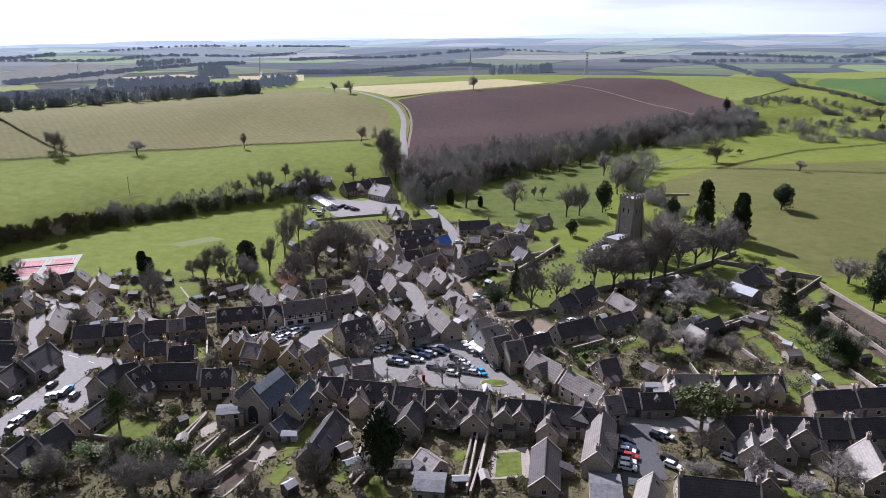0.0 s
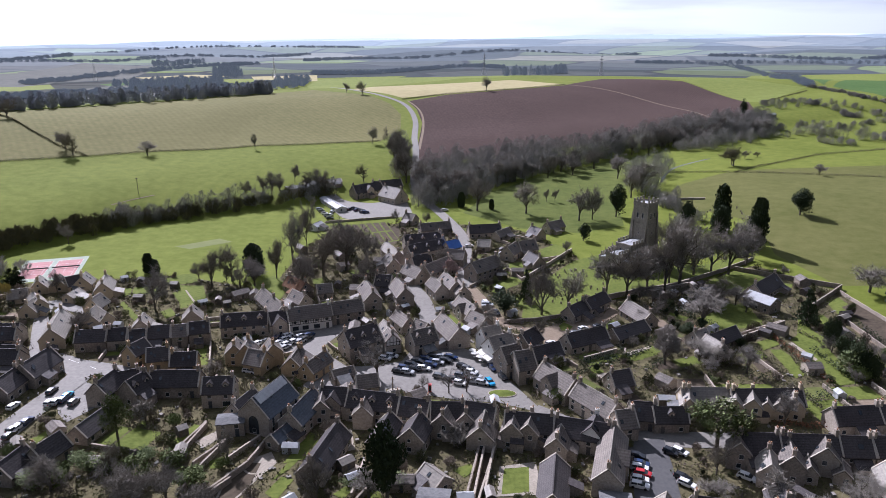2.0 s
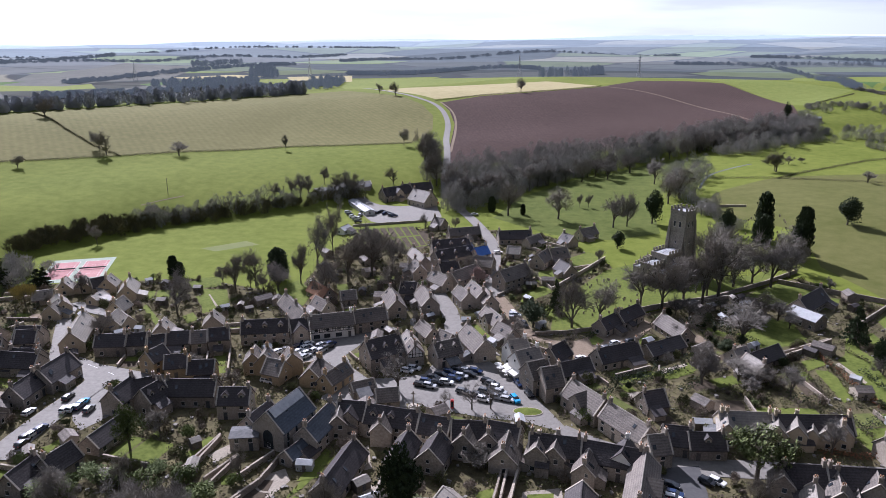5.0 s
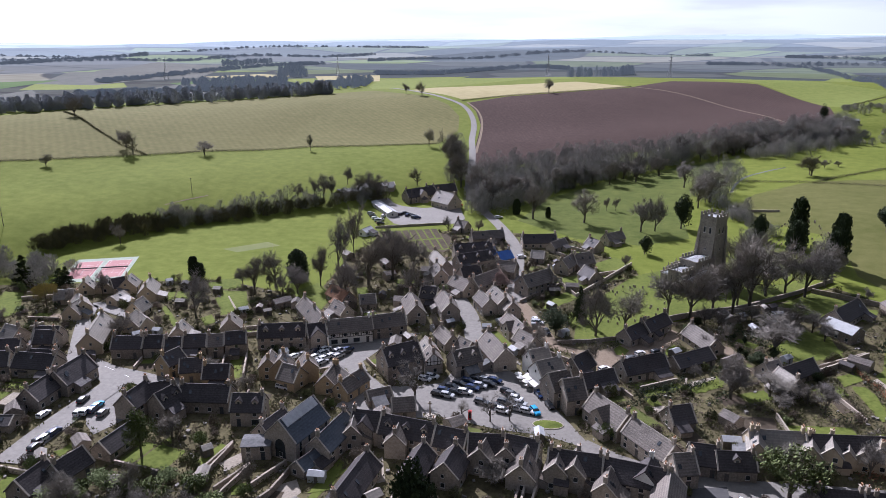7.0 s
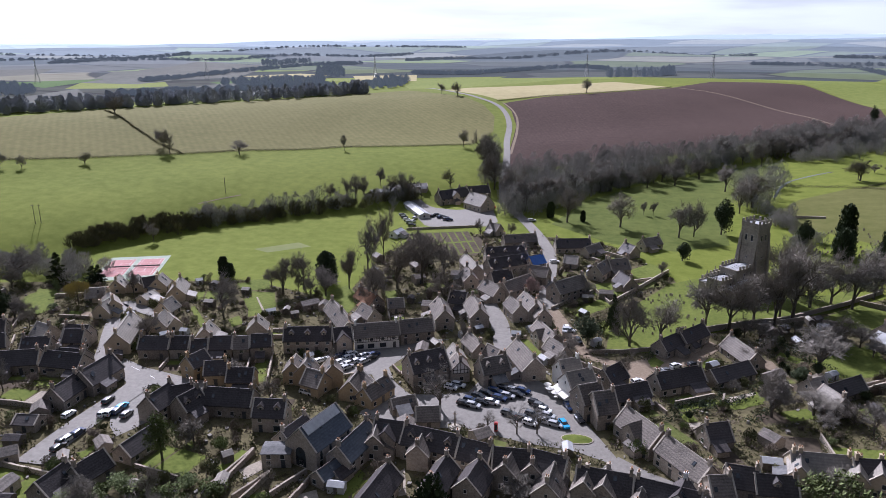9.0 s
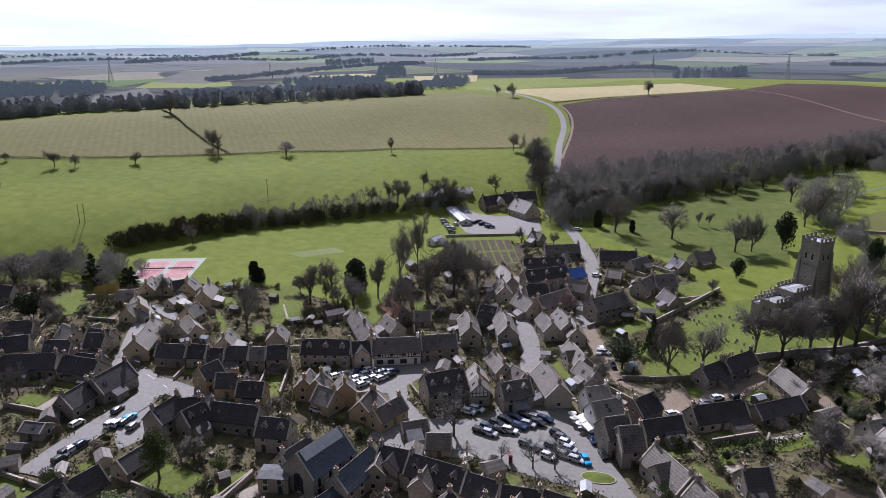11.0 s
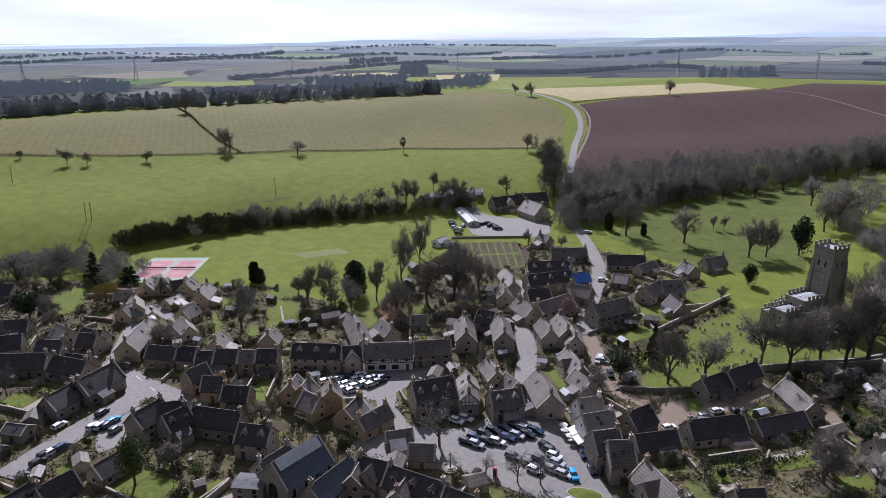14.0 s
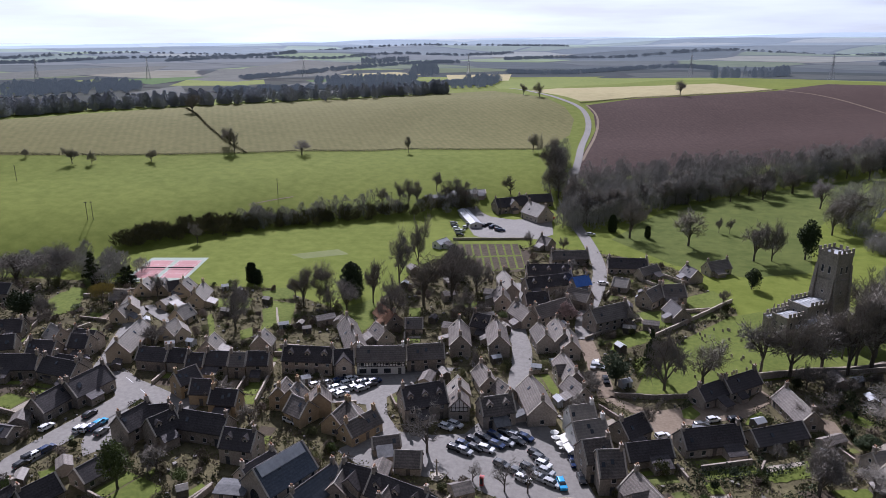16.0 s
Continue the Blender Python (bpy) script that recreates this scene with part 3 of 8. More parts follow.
def house(x, y, heading, long, wide, ridge, style):
    dormers, wing = 0, False
    if style[-1].isdigit() and style[-2] == "d":
        style, dormers = style[:-2], int(style[-1])
    if style not in STYLES and style[-1] == "g":
        style, wing = style[:-1], True
    wall_m, roof_m, label = STYLES[style]
    rnd = random.Random(int(abs(x * 13 + y * 7)))
    base = min(height(x + dx, y + dy) for dx in (-4, 4) for dy in (-4, 4))
    root = new("chapel" if style == "c" else "outbuilding" if style == "f" else "house")
    root.matrix_basis = pose(x, y, base, 0, 0, heading)
    tagged(root, label, "house", group="village houses")
    flat_roof = style == "f"
    slope = 0.12 if flat_roof else 0.6 if style in ("w", "wr") else 1.0
    half = wide / 2
    eave = max(ridge - half * slope, 2.3)
    slope = (ridge - eave) / half
    v, f = [], []
    prism(v, f, [(-half, -1.0), (half, -1.0), (half, eave), (0, ridge), (-half, eave)], -long / 2, long / 2)
    link("wall", v, f, M[wall_m], root)
    v, f = [], []
    o, t = 0.35, 0.24
    sag = rnd.uniform(0.0, 0.12) if roof_m in ("tile", "slate") and long > 8 else 0.0
    cuts = [-long / 2 - 0.18, -long / 6, long / 6, long / 2 + 0.18]
    prof = [(-half - o, eave - o * slope + 0.02), (0, ridge + 0.02), (half + o, eave - o * slope + 0.02), (half + o, eave - o * slope + t), (0, ridge + t + 0.06), (-half - o, eave - o * slope + t)]
    for k, cx in enumerate(cuts):
        v += [(cx, py, pz - (sag if k in (1, 2) and n in (1, 4) else 0)) for n, (py, pz) in enumerate(prof)]
    for k in range(3):
        f += [(6 * k + n, 6 * k + (n + 1) % 6, 6 * k + 6 + (n + 1) % 6, 6 * k + 6 + n) for n in range(6)]
    f += [(5, 4, 3, 2, 1, 0), (18, 19, 20, 21, 22, 23)]
    link("roof", v, f, M[roof_m], root)
    if not flat_roof:
        v, f = [], []
        prism(v, f, [(-0.2, ridge + t - 0.1 - sag), (0.2, ridge + t - 0.1 - sag), (0.07, ridge + t + 0.14 - sag * 0.5), (-0.07, ridge + t + 0.14 - sag * 0.5)], -long / 2, long / 2)
        link("ridge_tiles", v, f, M["light_tile" if roof_m in ("tile", "light_tile") else "slate"], root)
    if style in ("s", "t", "l", "yt", "ys", "u", "c", "wl", "p", "ps", "e", "es"):
        for end in (-1, 1):
            v, f = [], []
            prism(v, f, [(-half - 0.32, eave - 0.3 * slope + 0.1), (0, ridge + t - 0.02), (half + 0.32, eave - 0.3 * slope + 0.1), (half + 0.32, eave - 0.3 * slope + t + 0.14), (0, ridge + t + 0.24), (-half - 0.32, eave - 0.3 * slope + t + 0.14)], end * (long / 2 + 0.02) - 0.2, end * (long / 2 + 0.02) + 0.2)
            link("coping", v, f, M["coping"], root)
    # a lean-to or two at the back, and skylights
    back = Matrix.Rotation(-radians(heading), 2) @ Vector((10 - x, 20 - y))
    face = 1 if back.y > 0 else -1
    if not flat_roof and long > 6.5 and rnd.random() < 0.6:
        w2, d2, h2 = rnd.uniform(2.5, min(5.0, long - 1)), rnd.uniform(2.0, 3.6), rnd.uniform(2.3, min(3.6, max(eave - 0.4, 2.5)))
        cx = rnd.uniform(-1, 1) * (long / 2 - w2 / 2)
        v, f = [], []
        prism(v, f, [(half - 0.1, -1.0), (half + d2, -1.0), (half + d2, h2 - 0.7), (half - 0.1, h2 + 0.5)], cx - w2 / 2, cx + w2 / 2)
        link("extension", v, f, M[wall_m], root).matrix_basis = pose(0, 0, 0, 0, 0, 0 if face > 0 else 180)
        v, f = [], []
        prism(v, f, [(half - 0.1, h2 + 0.52), (half + d2 + 0.25, h2 - 0.78), (half + d2 + 0.25, h2 - 0.6), (half - 0.1, h2 + 0.72)], cx - w2 / 2 - 0.15, cx + w2 / 2 + 0.15)
        link("extension_roof", v, f, M[rnd.choice((roof_m, roof_m, roof_m, "slate", "felt"))], root).matrix_basis = pose(0, 0, 0, 0, 0, 0 if face > 0 else 180)
    if not flat_roof and not dormers and style not in ("w", "wr", "b"):
        for k in range(rnd.choice((0, 1, 1, 2))):
            cy = half * rnd.uniform(0.3, 0.65)
            put("skylight", SKYLIGHT, root, pose(rnd.uniform(-0.4, 0.4) * long, face * cy, ridge - cy * slope + 0.27, -face * math.degrees(math.atan(slope)), 0, 0))
    # chimneys stand on the gables
    if not flat_roof and style not in ("w", "wr", "c") and ridge > 5.4:
        ends = [-long / 2 + 0.6, long / 2 - 0.6] if long > 9 else [rnd.choice((-1, 1)) * (long / 2 - 0.6)]
        if long > 22:
            ends.append(rnd.uniform(-2, 2))
        for cx in ends:
            st = put("chimney", STACK.get(wall_m, STACK["stone"]), root, pose(cx, 0, ridge + 0.35, 0, 0, 90))
            for k in range(rnd.choice((1, 2, 2))):
                put("pot", POT, st, pose(-0.22 + 0.44 * k, 0, 1.3))
    # windows and a door: the sides towards the open south get most of them
    to_cam = Matrix.Rotation(-radians(heading), 2) @ Vector((10 - x, 20 - y))
    glazed_front = 1 if to_cam.y > 0 else -1
    shop = style == "tb" or (dormers == 2 and rnd.random() < 0.4)
    storeys = [1.3] if eave < 3.7 else [1.3, min(3.9, eave - 0.8)]
    if eave > 6.9:
        storeys.append(6.3)
    for side in (glazed_front, -glazed_front):
        step = 2.9 if side == glazed_front else 5.6
        n = max(1, int((long - 1.2) / step))
        door_at = rnd.randrange(n)
        for level, z in enumerate(storeys):
            if z + 0.7 > eave:
                continue
            for k in range(n):
                cx = (k + 0.5) * long / n - long / 2 + rnd.uniform(-0.25, 0.25)
                m = pose(cx, side * (half + 0.02), z, 0, 0, 0 if side > 0 else 180)
                if level == 0 and k == door_at and style != "c":
                    put("door", DOOR, root, pose(cx, side * (half + 0.02), 0, 0, 0, 0 if side > 0 else 180))
                    continue
                glaze(root, "tall" if style == "c" and eave > 5 else "shop" if shop and level == 0 else "n", m)
    for end in ((1, -1) if to_cam.x > 0 else (-1, 1)):
        for z in (1.35, 3.75, 5.9):
            if z + 0.7 < ridge - 1.0 and (end * to_cam.x > 0 or z == 3.75) and rnd.random() < 0.8:
                glaze(root, "s" if z > eave else "n", pose(end * (long / 2 + 0.02), rnd.uniform(-0.8, 0.8), z, 0, 0, -90 * end))
    if style == "tb":
        v, f = [], []
        for k in range(int(long / 0.9) + 1):
            cx = -long / 2 + 0.1 + k * 0.9
            box(v, f, cx - 0.09, cx + 0.09, glazed_front * half - 0.06, glazed_front * half + 0.06, 2.7, eave - 0.1)
        for z in (2.65, (2.7 + eave) / 2, eave - 0.25):
            box(v, f, -long / 2, long / 2, glazed_front * half - 0.065, glazed_front * half + 0.065, z, z + 0.18)
        link("timber_frame", v, f, M["timber"], root, "")
    if style == "ht":
        end = 1 if to_cam.x > 0 else -1
        x0, x1 = sorted((end * (long / 2 + 0.01), end * (long / 2 + 0.07)))
        v, f = [], []
        prism(v, f, [(-half * 0.85, eave - 1.2), (half * 0.85, eave - 1.2), (half * 0.85, eave), (0, ridge - 0.35), (-half * 0.85, eave)], x0, x1)
        gable = link("gable_plaster", v, f, M["white"], root)
        x0, x1 = sorted((end * (long / 2 + 0.05), end * (long / 2 + 0.14)))
        for k in range(5):
            cy = half * 0.85 * (k - 2) / 2.2
            v, f = [], []
            box(v, f, x0, x1, cy - 0.09, cy + 0.09, eave - 1.2, ridge - abs(cy) * slope - 0.4)
            link("timber", v, f, M["timber"], gable)
        for z in (eave - 1.2, eave - 0.1):
            v, f = [], []
            box(v, f, x0 - 0.01, x1 + 0.01, -half * 0.85, half * 0.85, z, z + 0.16)
            link("timber", v, f, M["timber"], gable)
    for k in range(dormers):
        cx = (k + 0.5) * long / dormers - long / 2
        dy = half * 0.62
        d = put("dormer", DORMER["stone"], root, pose(cx, glazed_front * dy, ridge - dy * slope + 0.75, 0, 0, 90 * glazed_front))
        put("dormer_roof", DORMER_ROOF["slate" if roof_m == "slate" else "tile"], d, Matrix.Identity(4))
        put("window", WIN["s"][0], d, pose(0.02, 0, -0.35, 0, 0, -90))
        put("pane", WIN["s"][1], d, pose(0.025, 0, -0.35, 0, 0, -90))
    if wing or (style == "c"):
        gw, top = (2.4, ridge - 0.6) if wing else (1.6, 4.2)
        depth = half + (0.9 if wing else 1.6)
        ge = top - gw * 0.95
        v, f = [], []
        prism(v, f, [(-gw, -1.0), (gw, -1.0), (gw, ge), (0, top), (-gw, ge)], 0.2, depth)
        turn = pose(0, 0, 0, 0, 0, 90 * glazed_front) if wing else pose(long * 0.2, 0, 0, 0, 0, 90 * glazed_front)
        link("gable_wing", v, f, M[wall_m], root).matrix_basis = turn
        v, f = [], []
        prism(v, f, [(-gw - 0.3, ge - 0.28), (0, top + 0.02), (gw + 0.3, ge - 0.28), (gw + 0.3, ge - 0.04), (0, top + 0.28), (-gw - 0.3, ge - 0.04)], 0.2, depth + 0.15)
        link("gable_roof", v, f, M[roof_m], root).matrix_basis = turn
        if wing:
            for z in (1.3, min(3.6, top - 1.7)):
                glaze(root, "n", turn @ pose(depth + 0.02, 0, z, 0, 0, -90))
    if style == "c":
        # the great west window under an arch, and the glazed strip along the ridge
        end = 1 if to_cam.x > 0 else -1
        v, f = [], []
        arch = [(-1.5, 0.4), (1.5, 0.4), (1.5, 3.6)] + [(1.5 * math.cos(a), 3.6 + 1.9 * math.sin(a)) for a in (0.4, 0.8, 1.2, 1.57, 1.94, 2.34, 2.74)] + [(-1.5, 3.6)]
        prism(v, f, arch, end * long / 2 - 0.05, end * long / 2 + 0.05)
        link("arched_window", v, f, M["glass"], root)
        v, f = [], []
        for s in (-1, 1):
            prism(v, f, [(s * 0.2, ridge + t - 0.02), (s * 2.0, ridge + t - 1.75), (s * 2.0, ridge + t - 1.55), (s * 0.2, ridge + t + 0.16)], -long / 2 + 0.8, long / 2 - 0.8)
        link("ridge_covering", v, f, M["lead"], root)
    return root


# trees are shaped once at a height and spread of 1 and then set out
def bare_tree(seed, twigs):
    rnd = random.Random(seed)
    v, f, tv, tf = [], [], [], []
    tips = []

    def grow(p, d, length, r, level):
        q = p + d * length
        tube(v, f, p, q, r, r * 0.68, 5 if level < 2 else 3) if level < 4 else None
        if level == 5:
            tips.append((q, d))
            return
        tips.append((q, d)) if level > 1 else None
        for _ in range(3 if level else 6):
            side = Vector((rnd.gauss(0, 1), rnd.gauss(0, 1), rnd.gauss(0.15, 0.55))).normalized()
            nd = (d * rnd.uniform(0.55, 0.95) + side * rnd.uniform(0.5, 0.85)).normalized()
            nd.z = max(nd.z, -0.1)
            grow(p + d * length * rnd.uniform(0.35, 1.0), nd, length * rnd.uniform(0.6, 0.84), r * 0.5, level + 1)

    grow(Vector((0, 0, -0.02)), Vector((rnd.uniform(-0.06, 0.06), rnd.uniform(-0.06, 0.06), 1)), 0.24, 0.02, 0)
    for k in range(twigs):
        p, d = tips[rnd.randrange(len(tips))]
        side = Vector((rnd.gauss(0, 1), rnd.gauss(0, 1), rnd.gauss(0.25, 0.8))).normalized()
        td = (d * 0.5 + side).normalized() * rnd.uniform(0.04, 0.11)
        a = p - d * rnd.uniform(0, 0.08)
        n = td.orthogonal().normalized() * rnd.uniform(0.0018, 0.0036)
        b = len(tv)
        tv += [tuple(a - n), tuple(a + n), tuple(a + td)]
        tf.append((b, b + 1, b + 2))
    pts = np.array(tv)
    lo, hi = np.percentile(pts, 1, axis=0), np.percentile(pts, 99, axis=0)
    s = np.array([1 / max(hi[0] - lo[0], hi[1] - lo[1])] * 2 + [1 / hi[2]])
    return (np.array(v) * s).tolist(), f, (pts * s).tolist(), tf


def leafy_tree(kind, seed):
    rnd = random.Random(seed)
    v, f, lv, lf = [], [], [], []
    tube(v, f, (0, 0, -0.02), (0, 0, 0.5), 0.035, 0.02, 7)
    if kind == "cypress":
        for k in range(60):
            z = 0.05 + 0.9 * (k / 60)
            r = 0.5 * (0.75 + 0.25 * min(z / 0.25, 1.0)) * max(1 - ((z - 0.2) / 0.82) ** 3, 0.06) ** 0.6 if z > 0.2 else 0.5 * (0.75 + z)
            a = k * 2.4 + rnd.uniform(-0.5, 0.5)
            tufts(lv, lf, rnd, math.cos(a) * r * 0.5, math.sin(a) * r * 0.5, z, max(r, 0.08) * rnd.uniform(0.5, 0.62), 62, 0.05, 0.3)
    elif kind == "fir":
        for k in range(15):
            z = 0.1 + 0.86 * k / 15
            r = 0.5 * (1 - k / 15.5)
            for j in range(max(3, int(9 * r * 2))):
                a = rnd.random() * math.tau
                tube(v, f, (0, 0, z), (math.cos(a) * r * 0.9, math.sin(a) * r * 0.9, z - 0.03), 0.008, 0.003, 3)
                for s in (0.35, 0.65, 0.9):
                    tufts(lv, lf, rnd, math.cos(a) * r * s, math.sin(a) * r * s, z - 0.03 * s, 0.07, 9, 0.04, 0.35)
    elif kind == "pine":
        for k in range(34):
            a, d = rnd.random() * math.tau, math.sqrt(rnd.random()) * 0.4
            z = 0.86 - d * 0.55 + rnd.uniform(-0.16, 0.06)
            if k % 3 == 0:
                tube(v, f, (0, 0, 0.42), (math.cos(a) * d, math.sin(a) * d, z), 0.016, 0.006, 5)
            tufts(lv, lf, rnd, math.cos(a) * d, math.sin(a) * d, z, 0.13, 70, 0.035, 0.55)
    elif kind == "willow":
        for k in range(30):
            a, d = rnd.random() * math.tau, math.sqrt(rnd.random()) * 0.42
            top = 0.95 - d * 0.5
            tube(v, f, (0, 0, 0.45), (math.cos(a) * d, math.sin(a) * d, top), 0.012, 0.005, 4)
            for j in range(34):
                b, p = len(lv), Vector((math.cos(a) * d + rnd.gauss(0, 0.06), math.sin(a) * d + rnd.gauss(0, 0.06), top + rnd.uniform(-0.05, 0.05)))
                lv += [tuple(p), tuple(p + Vector((0.008, 0.004, 0))), tuple(p + Vector((rnd.gauss(0, 0.03), rnd.gauss(0, 0.03), -rnd.uniform(0.15, 0.45))))]
                lf.append((b, b + 1, b + 2))
    else:
        if kind in ("bush", "shrub", "brush"):
            v.clear(), f.clear()
        lumps = {"yew": 30, "ivy": 22, "bush": 12, "shrub": 11, "brush": 11, "blossom": 16}[kind]
        for k in range(lumps):
            d = Vector((rnd.gauss(0, 1), rnd.gauss(0, 1), rnd.gauss(0, 1))).normalized()
            r = rnd.uniform(0.1, 0.34)
            low = {"yew": 0.12, "ivy": 0.2, "blossom": 0.3}.get(kind, 0.05)
            z = low + (1 - low) * (0.5 + d.z * r * 1.2)
            wide = 1.0 - 0.35 * max(0, z - 0.55) / 0.45
            tufts(lv, lf, rnd, d.x * r * wide, d.y * r * wide, z, rnd.uniform(0.16, 0.26) if lumps < 13 else rnd.uniform(0.14, 0.22), 95 if lumps > 12 else 90, 0.034 if kind in ("yew", "ivy") else 0.045)
    pts = np.array(lv)
    pts[:, 2] = np.maximum(pts[:, 2], 0.0)
    return v, f, pts.tolist(), lf


TREE_LABELS = {
    "bare": ("bare_tree", "leafless spring tree with grey-brown twigs", "twig"), "sparse": ("young_tree", "slender young leafless tree with open crown", "twig"), "cypress": ("cypress_tree", "tall dense dark green cypress", "evergreen"),
    "fir": ("fir_tree", "dark green conifer with layered boughs", "evergreen"), "yew": ("yew_tree", "broad dense dark evergreen tree", "evergreen"),
    "pine": ("pine_tree", "spreading pine with a flat green crown", "ivy"), "ivy": ("ivy_tree", "tree thickly clad in green ivy", "ivy"),
    "willow": ("willow_tree", "weeping willow with yellow spring shoots", "willow"), "bush": ("bush", "rounded bright green garden bush", "ivy"),
    "shrub": ("shrub", "unkempt green garden shrub", "shrub"), "brush": ("brush", "leafless brown garden shrub", "brush"),
    "blossom": ("blossom_tree", "small garden tree in pale pink blossom", "blossom"),
}
NURSERY = {}


def tree(kind, x, y, tall, wide):
    rnd = random.Random(int(abs(x * 31 + y * 17)))
    variant = rnd.randrange(5 if kind == "bare" else 2)
    name, label, leaf = TREE_LABELS[kind]
    if (kind, variant) not in NURSERY:
        v, f, lv, lf = bare_tree(40 + variant, 500 if kind == "sparse" else 2500) if kind in ("bare", "sparse") else leafy_tree(kind, 70 + variant)
        root = new(name) if v else link(name, lv, lf, M[leaf])
        tagged(root, label, "tree" if kind not in ("bush", "shrub", "brush") else "shrub", group=name.replace("_", " ") + "s")
        if v:
            link("trunk", v, f, M["bark"], root)
            link("crown", lv, lf, M[leaf], root)
        NURSERY[kind, variant] = root
        root.matrix_basis = pose(x, y, height(x, y), 0, 0, rnd.uniform(0, 360)) @ Matrix.Diagonal((wide, wide, tall, 1))
        return root
    src = NURSERY[kind, variant]
    old = src.matrix_basis.copy()
    src.matrix_basis = Matrix.Identity(4)
    ob = copy_thing(src, pose(x, y, height(x, y), 0, 0, rnd.uniform(0, 360)) @ Matrix.Diagonal((wide, wide, tall, 1)))
    src.matrix_basis = old
    return ob



# ---- fields and yards ----
area("field", "meadow", 0.044, "dry olive meadow on the hillside", -389.7, 378, -328.3, 414.6, -296.4, 434.7, -246.9, 469.3, -208.1, 496.6, -154.1, 534.4, -60.2, 571.1, -48.3, 628.5, -52.7, 686.5, -67.7, 732.2, -98.2, 781.4, -167.1, 842.9, -274.4, 697, -376.4, 594.1, -454.6, 460.8, -460.1, 437.6)
area("ploughed_field", "plough", 0.058, "bare reddish-brown ploughed field", -29.2, 545.9, -29.8, 595.4, -30.6, 658.7, -38.6, 713.7, -50, 749.6, -8.9, 807, 141.2, 937.7, 213.1, 1058.3, 320.2, 1027.5, 344.7, 850, 310.9, 740.3, 258.5, 709, 162.7, 640.6, 52.7, 561.5, -10.2, 517.2, -25.6, 505.8)
area("stubble_field", "stubble", 0.072, "pale straw-coloured stubble field", -124.6, 857.8, -57.2, 767.5, -9, 811.2, 142.3, 945.1, 79.6, 1053.9, 12.6, 999.1, -102.5, 903.1)
area("crop_field", "crop", 0.061, "bright yellow-green young crop field", -249, 1196.3, -132.8, 867.2, -138.8, 1223.1, 17.7, 1394.2, 94.5, 1251.1, 100.1, 1480.9, -98.2, 1490.1, -189.9, 1474.6, -272, 1418.4)
area("crop_field", "crop", 0.065, "bright yellow-green young crop field", 216.8, 1407.9, 254.2, 1263.7, 324.3, 1041, 344.7, 850, 361, 848.7, 502.2, 1042, 410.7, 1146.1, 339.1, 1458.1)
area("wheat_field", "greencrop", 0.074, "deep green winter wheat field", 609.4, 1474, 725, 1405.2, 553.8, 1096.2, 667.5, 1400.7)
area("wheat_field", "greencrop", 0.078, "deep green winter wheat field", 744, 1395.2, 850, 1377.9, 529.1, 848.9, 559.6, 1081.9)
area("pavement", "asphalt", 0.132, "worn grey asphalt parking area", -35.1, 197.2, -26.2, 203.5, -15.6, 207.6, -13.7, 213.7, -3.8, 218.2, 2.9, 219.1, 10, 211.9, 19.7, 191.1, 26.3, 176.1, 13.9, 182, 2.5, 183.3, -14.3, 188.2, -32, 193.4)
area("pavement", "asphalt", 0.100, "worn grey asphalt parking area", -64.3, 222, -53.3, 230.4, -38.6, 240.3, -26.4, 243.6, -36.7, 232.9, -42.2, 219.2, -34.6, 201.9, -35.2, 194.1, -46.2, 213.7, -56.6, 211.6)
area("car_park", "dark_asphalt", 0.164, "dark new asphalt car park", 44.8, 162.9, 54.9, 164.6, 53.9, 153.9, 52.1, 139.9, 41.3, 137.3, 43.6, 151.4)
area("pavement", "asphalt", 0.108, "worn grey asphalt parking area", -84.5, 433.4, -75.7, 440.9, -64.1, 429.9, -50.9, 426.7, -30.4, 436.1, -24.2, 403, -30.1, 392.1, -59.4, 386.9, -63, 389.5)
area("pavement", "asphalt", 0.112, "worn grey asphalt parking area", -113.2, 183.5, -109.2, 192.4, -95.8, 183.5, -100.1, 173.7, -102.5, 169.2, -107.2, 173.8)
area("yard", "gravel", 0.106, "pale brown gravel yard", 29.8, 231.7, 39.6, 239.1, 55.7, 246.8, 60.1, 256.3, 62.8, 252.7, 55.6, 239, 41.4, 230.7, 34.7, 222.8)
area("lawn", "lawn", 0.100, "bright green mown garden lawn", 13.3, 151.2, 19.6, 151, 16.8, 141.4, 12, 142.5)
area("lawn", "lawn", 0.104, "bright green mown garden lawn", 40.3, 243.5, 45.7, 244.6, 46.1, 234.8, 40.7, 232.7)
area("lawn", "lawn", 0.108, "bright green mown garden lawn", 55.8, 214.4, 67.1, 221.3, 67.2, 214.4, 58.3, 209.2)
area("lawn", "lawn", 0.112, "bright green mown garden lawn", 104.2, 282.9, 123.5, 299.1, 137.7, 287.9, 137, 275.3, 119.1, 268.9)
area("lawn", "lawn", 0.080, "bright green mown garden lawn", 89.6, 245.6, 114.3, 262.4, 111.3, 238.9, 94.9, 233.7)
area("lawn", "lawn", 0.084, "bright green mown garden lawn", 107.9, 218.9, 109.5, 207.8, 104, 199.7, 105, 218.9)
area("lawn", "lawn", 0.088, "bright green mown garden lawn", 129, 250.2, 121.4, 195.7, 113.5, 193.9, 115.8, 223.6)
area("lawn", "lawn", 0.092, "bright green mown garden lawn", -113.6, 276.4, -103, 276.4, -94.6, 256.7, -103, 250.7)
area("lawn", "lawn", 0.096, "bright green mown garden lawn", -119.7, 289.6, -111.6, 291.1, -106.6, 279.9, -114.4, 278.5)
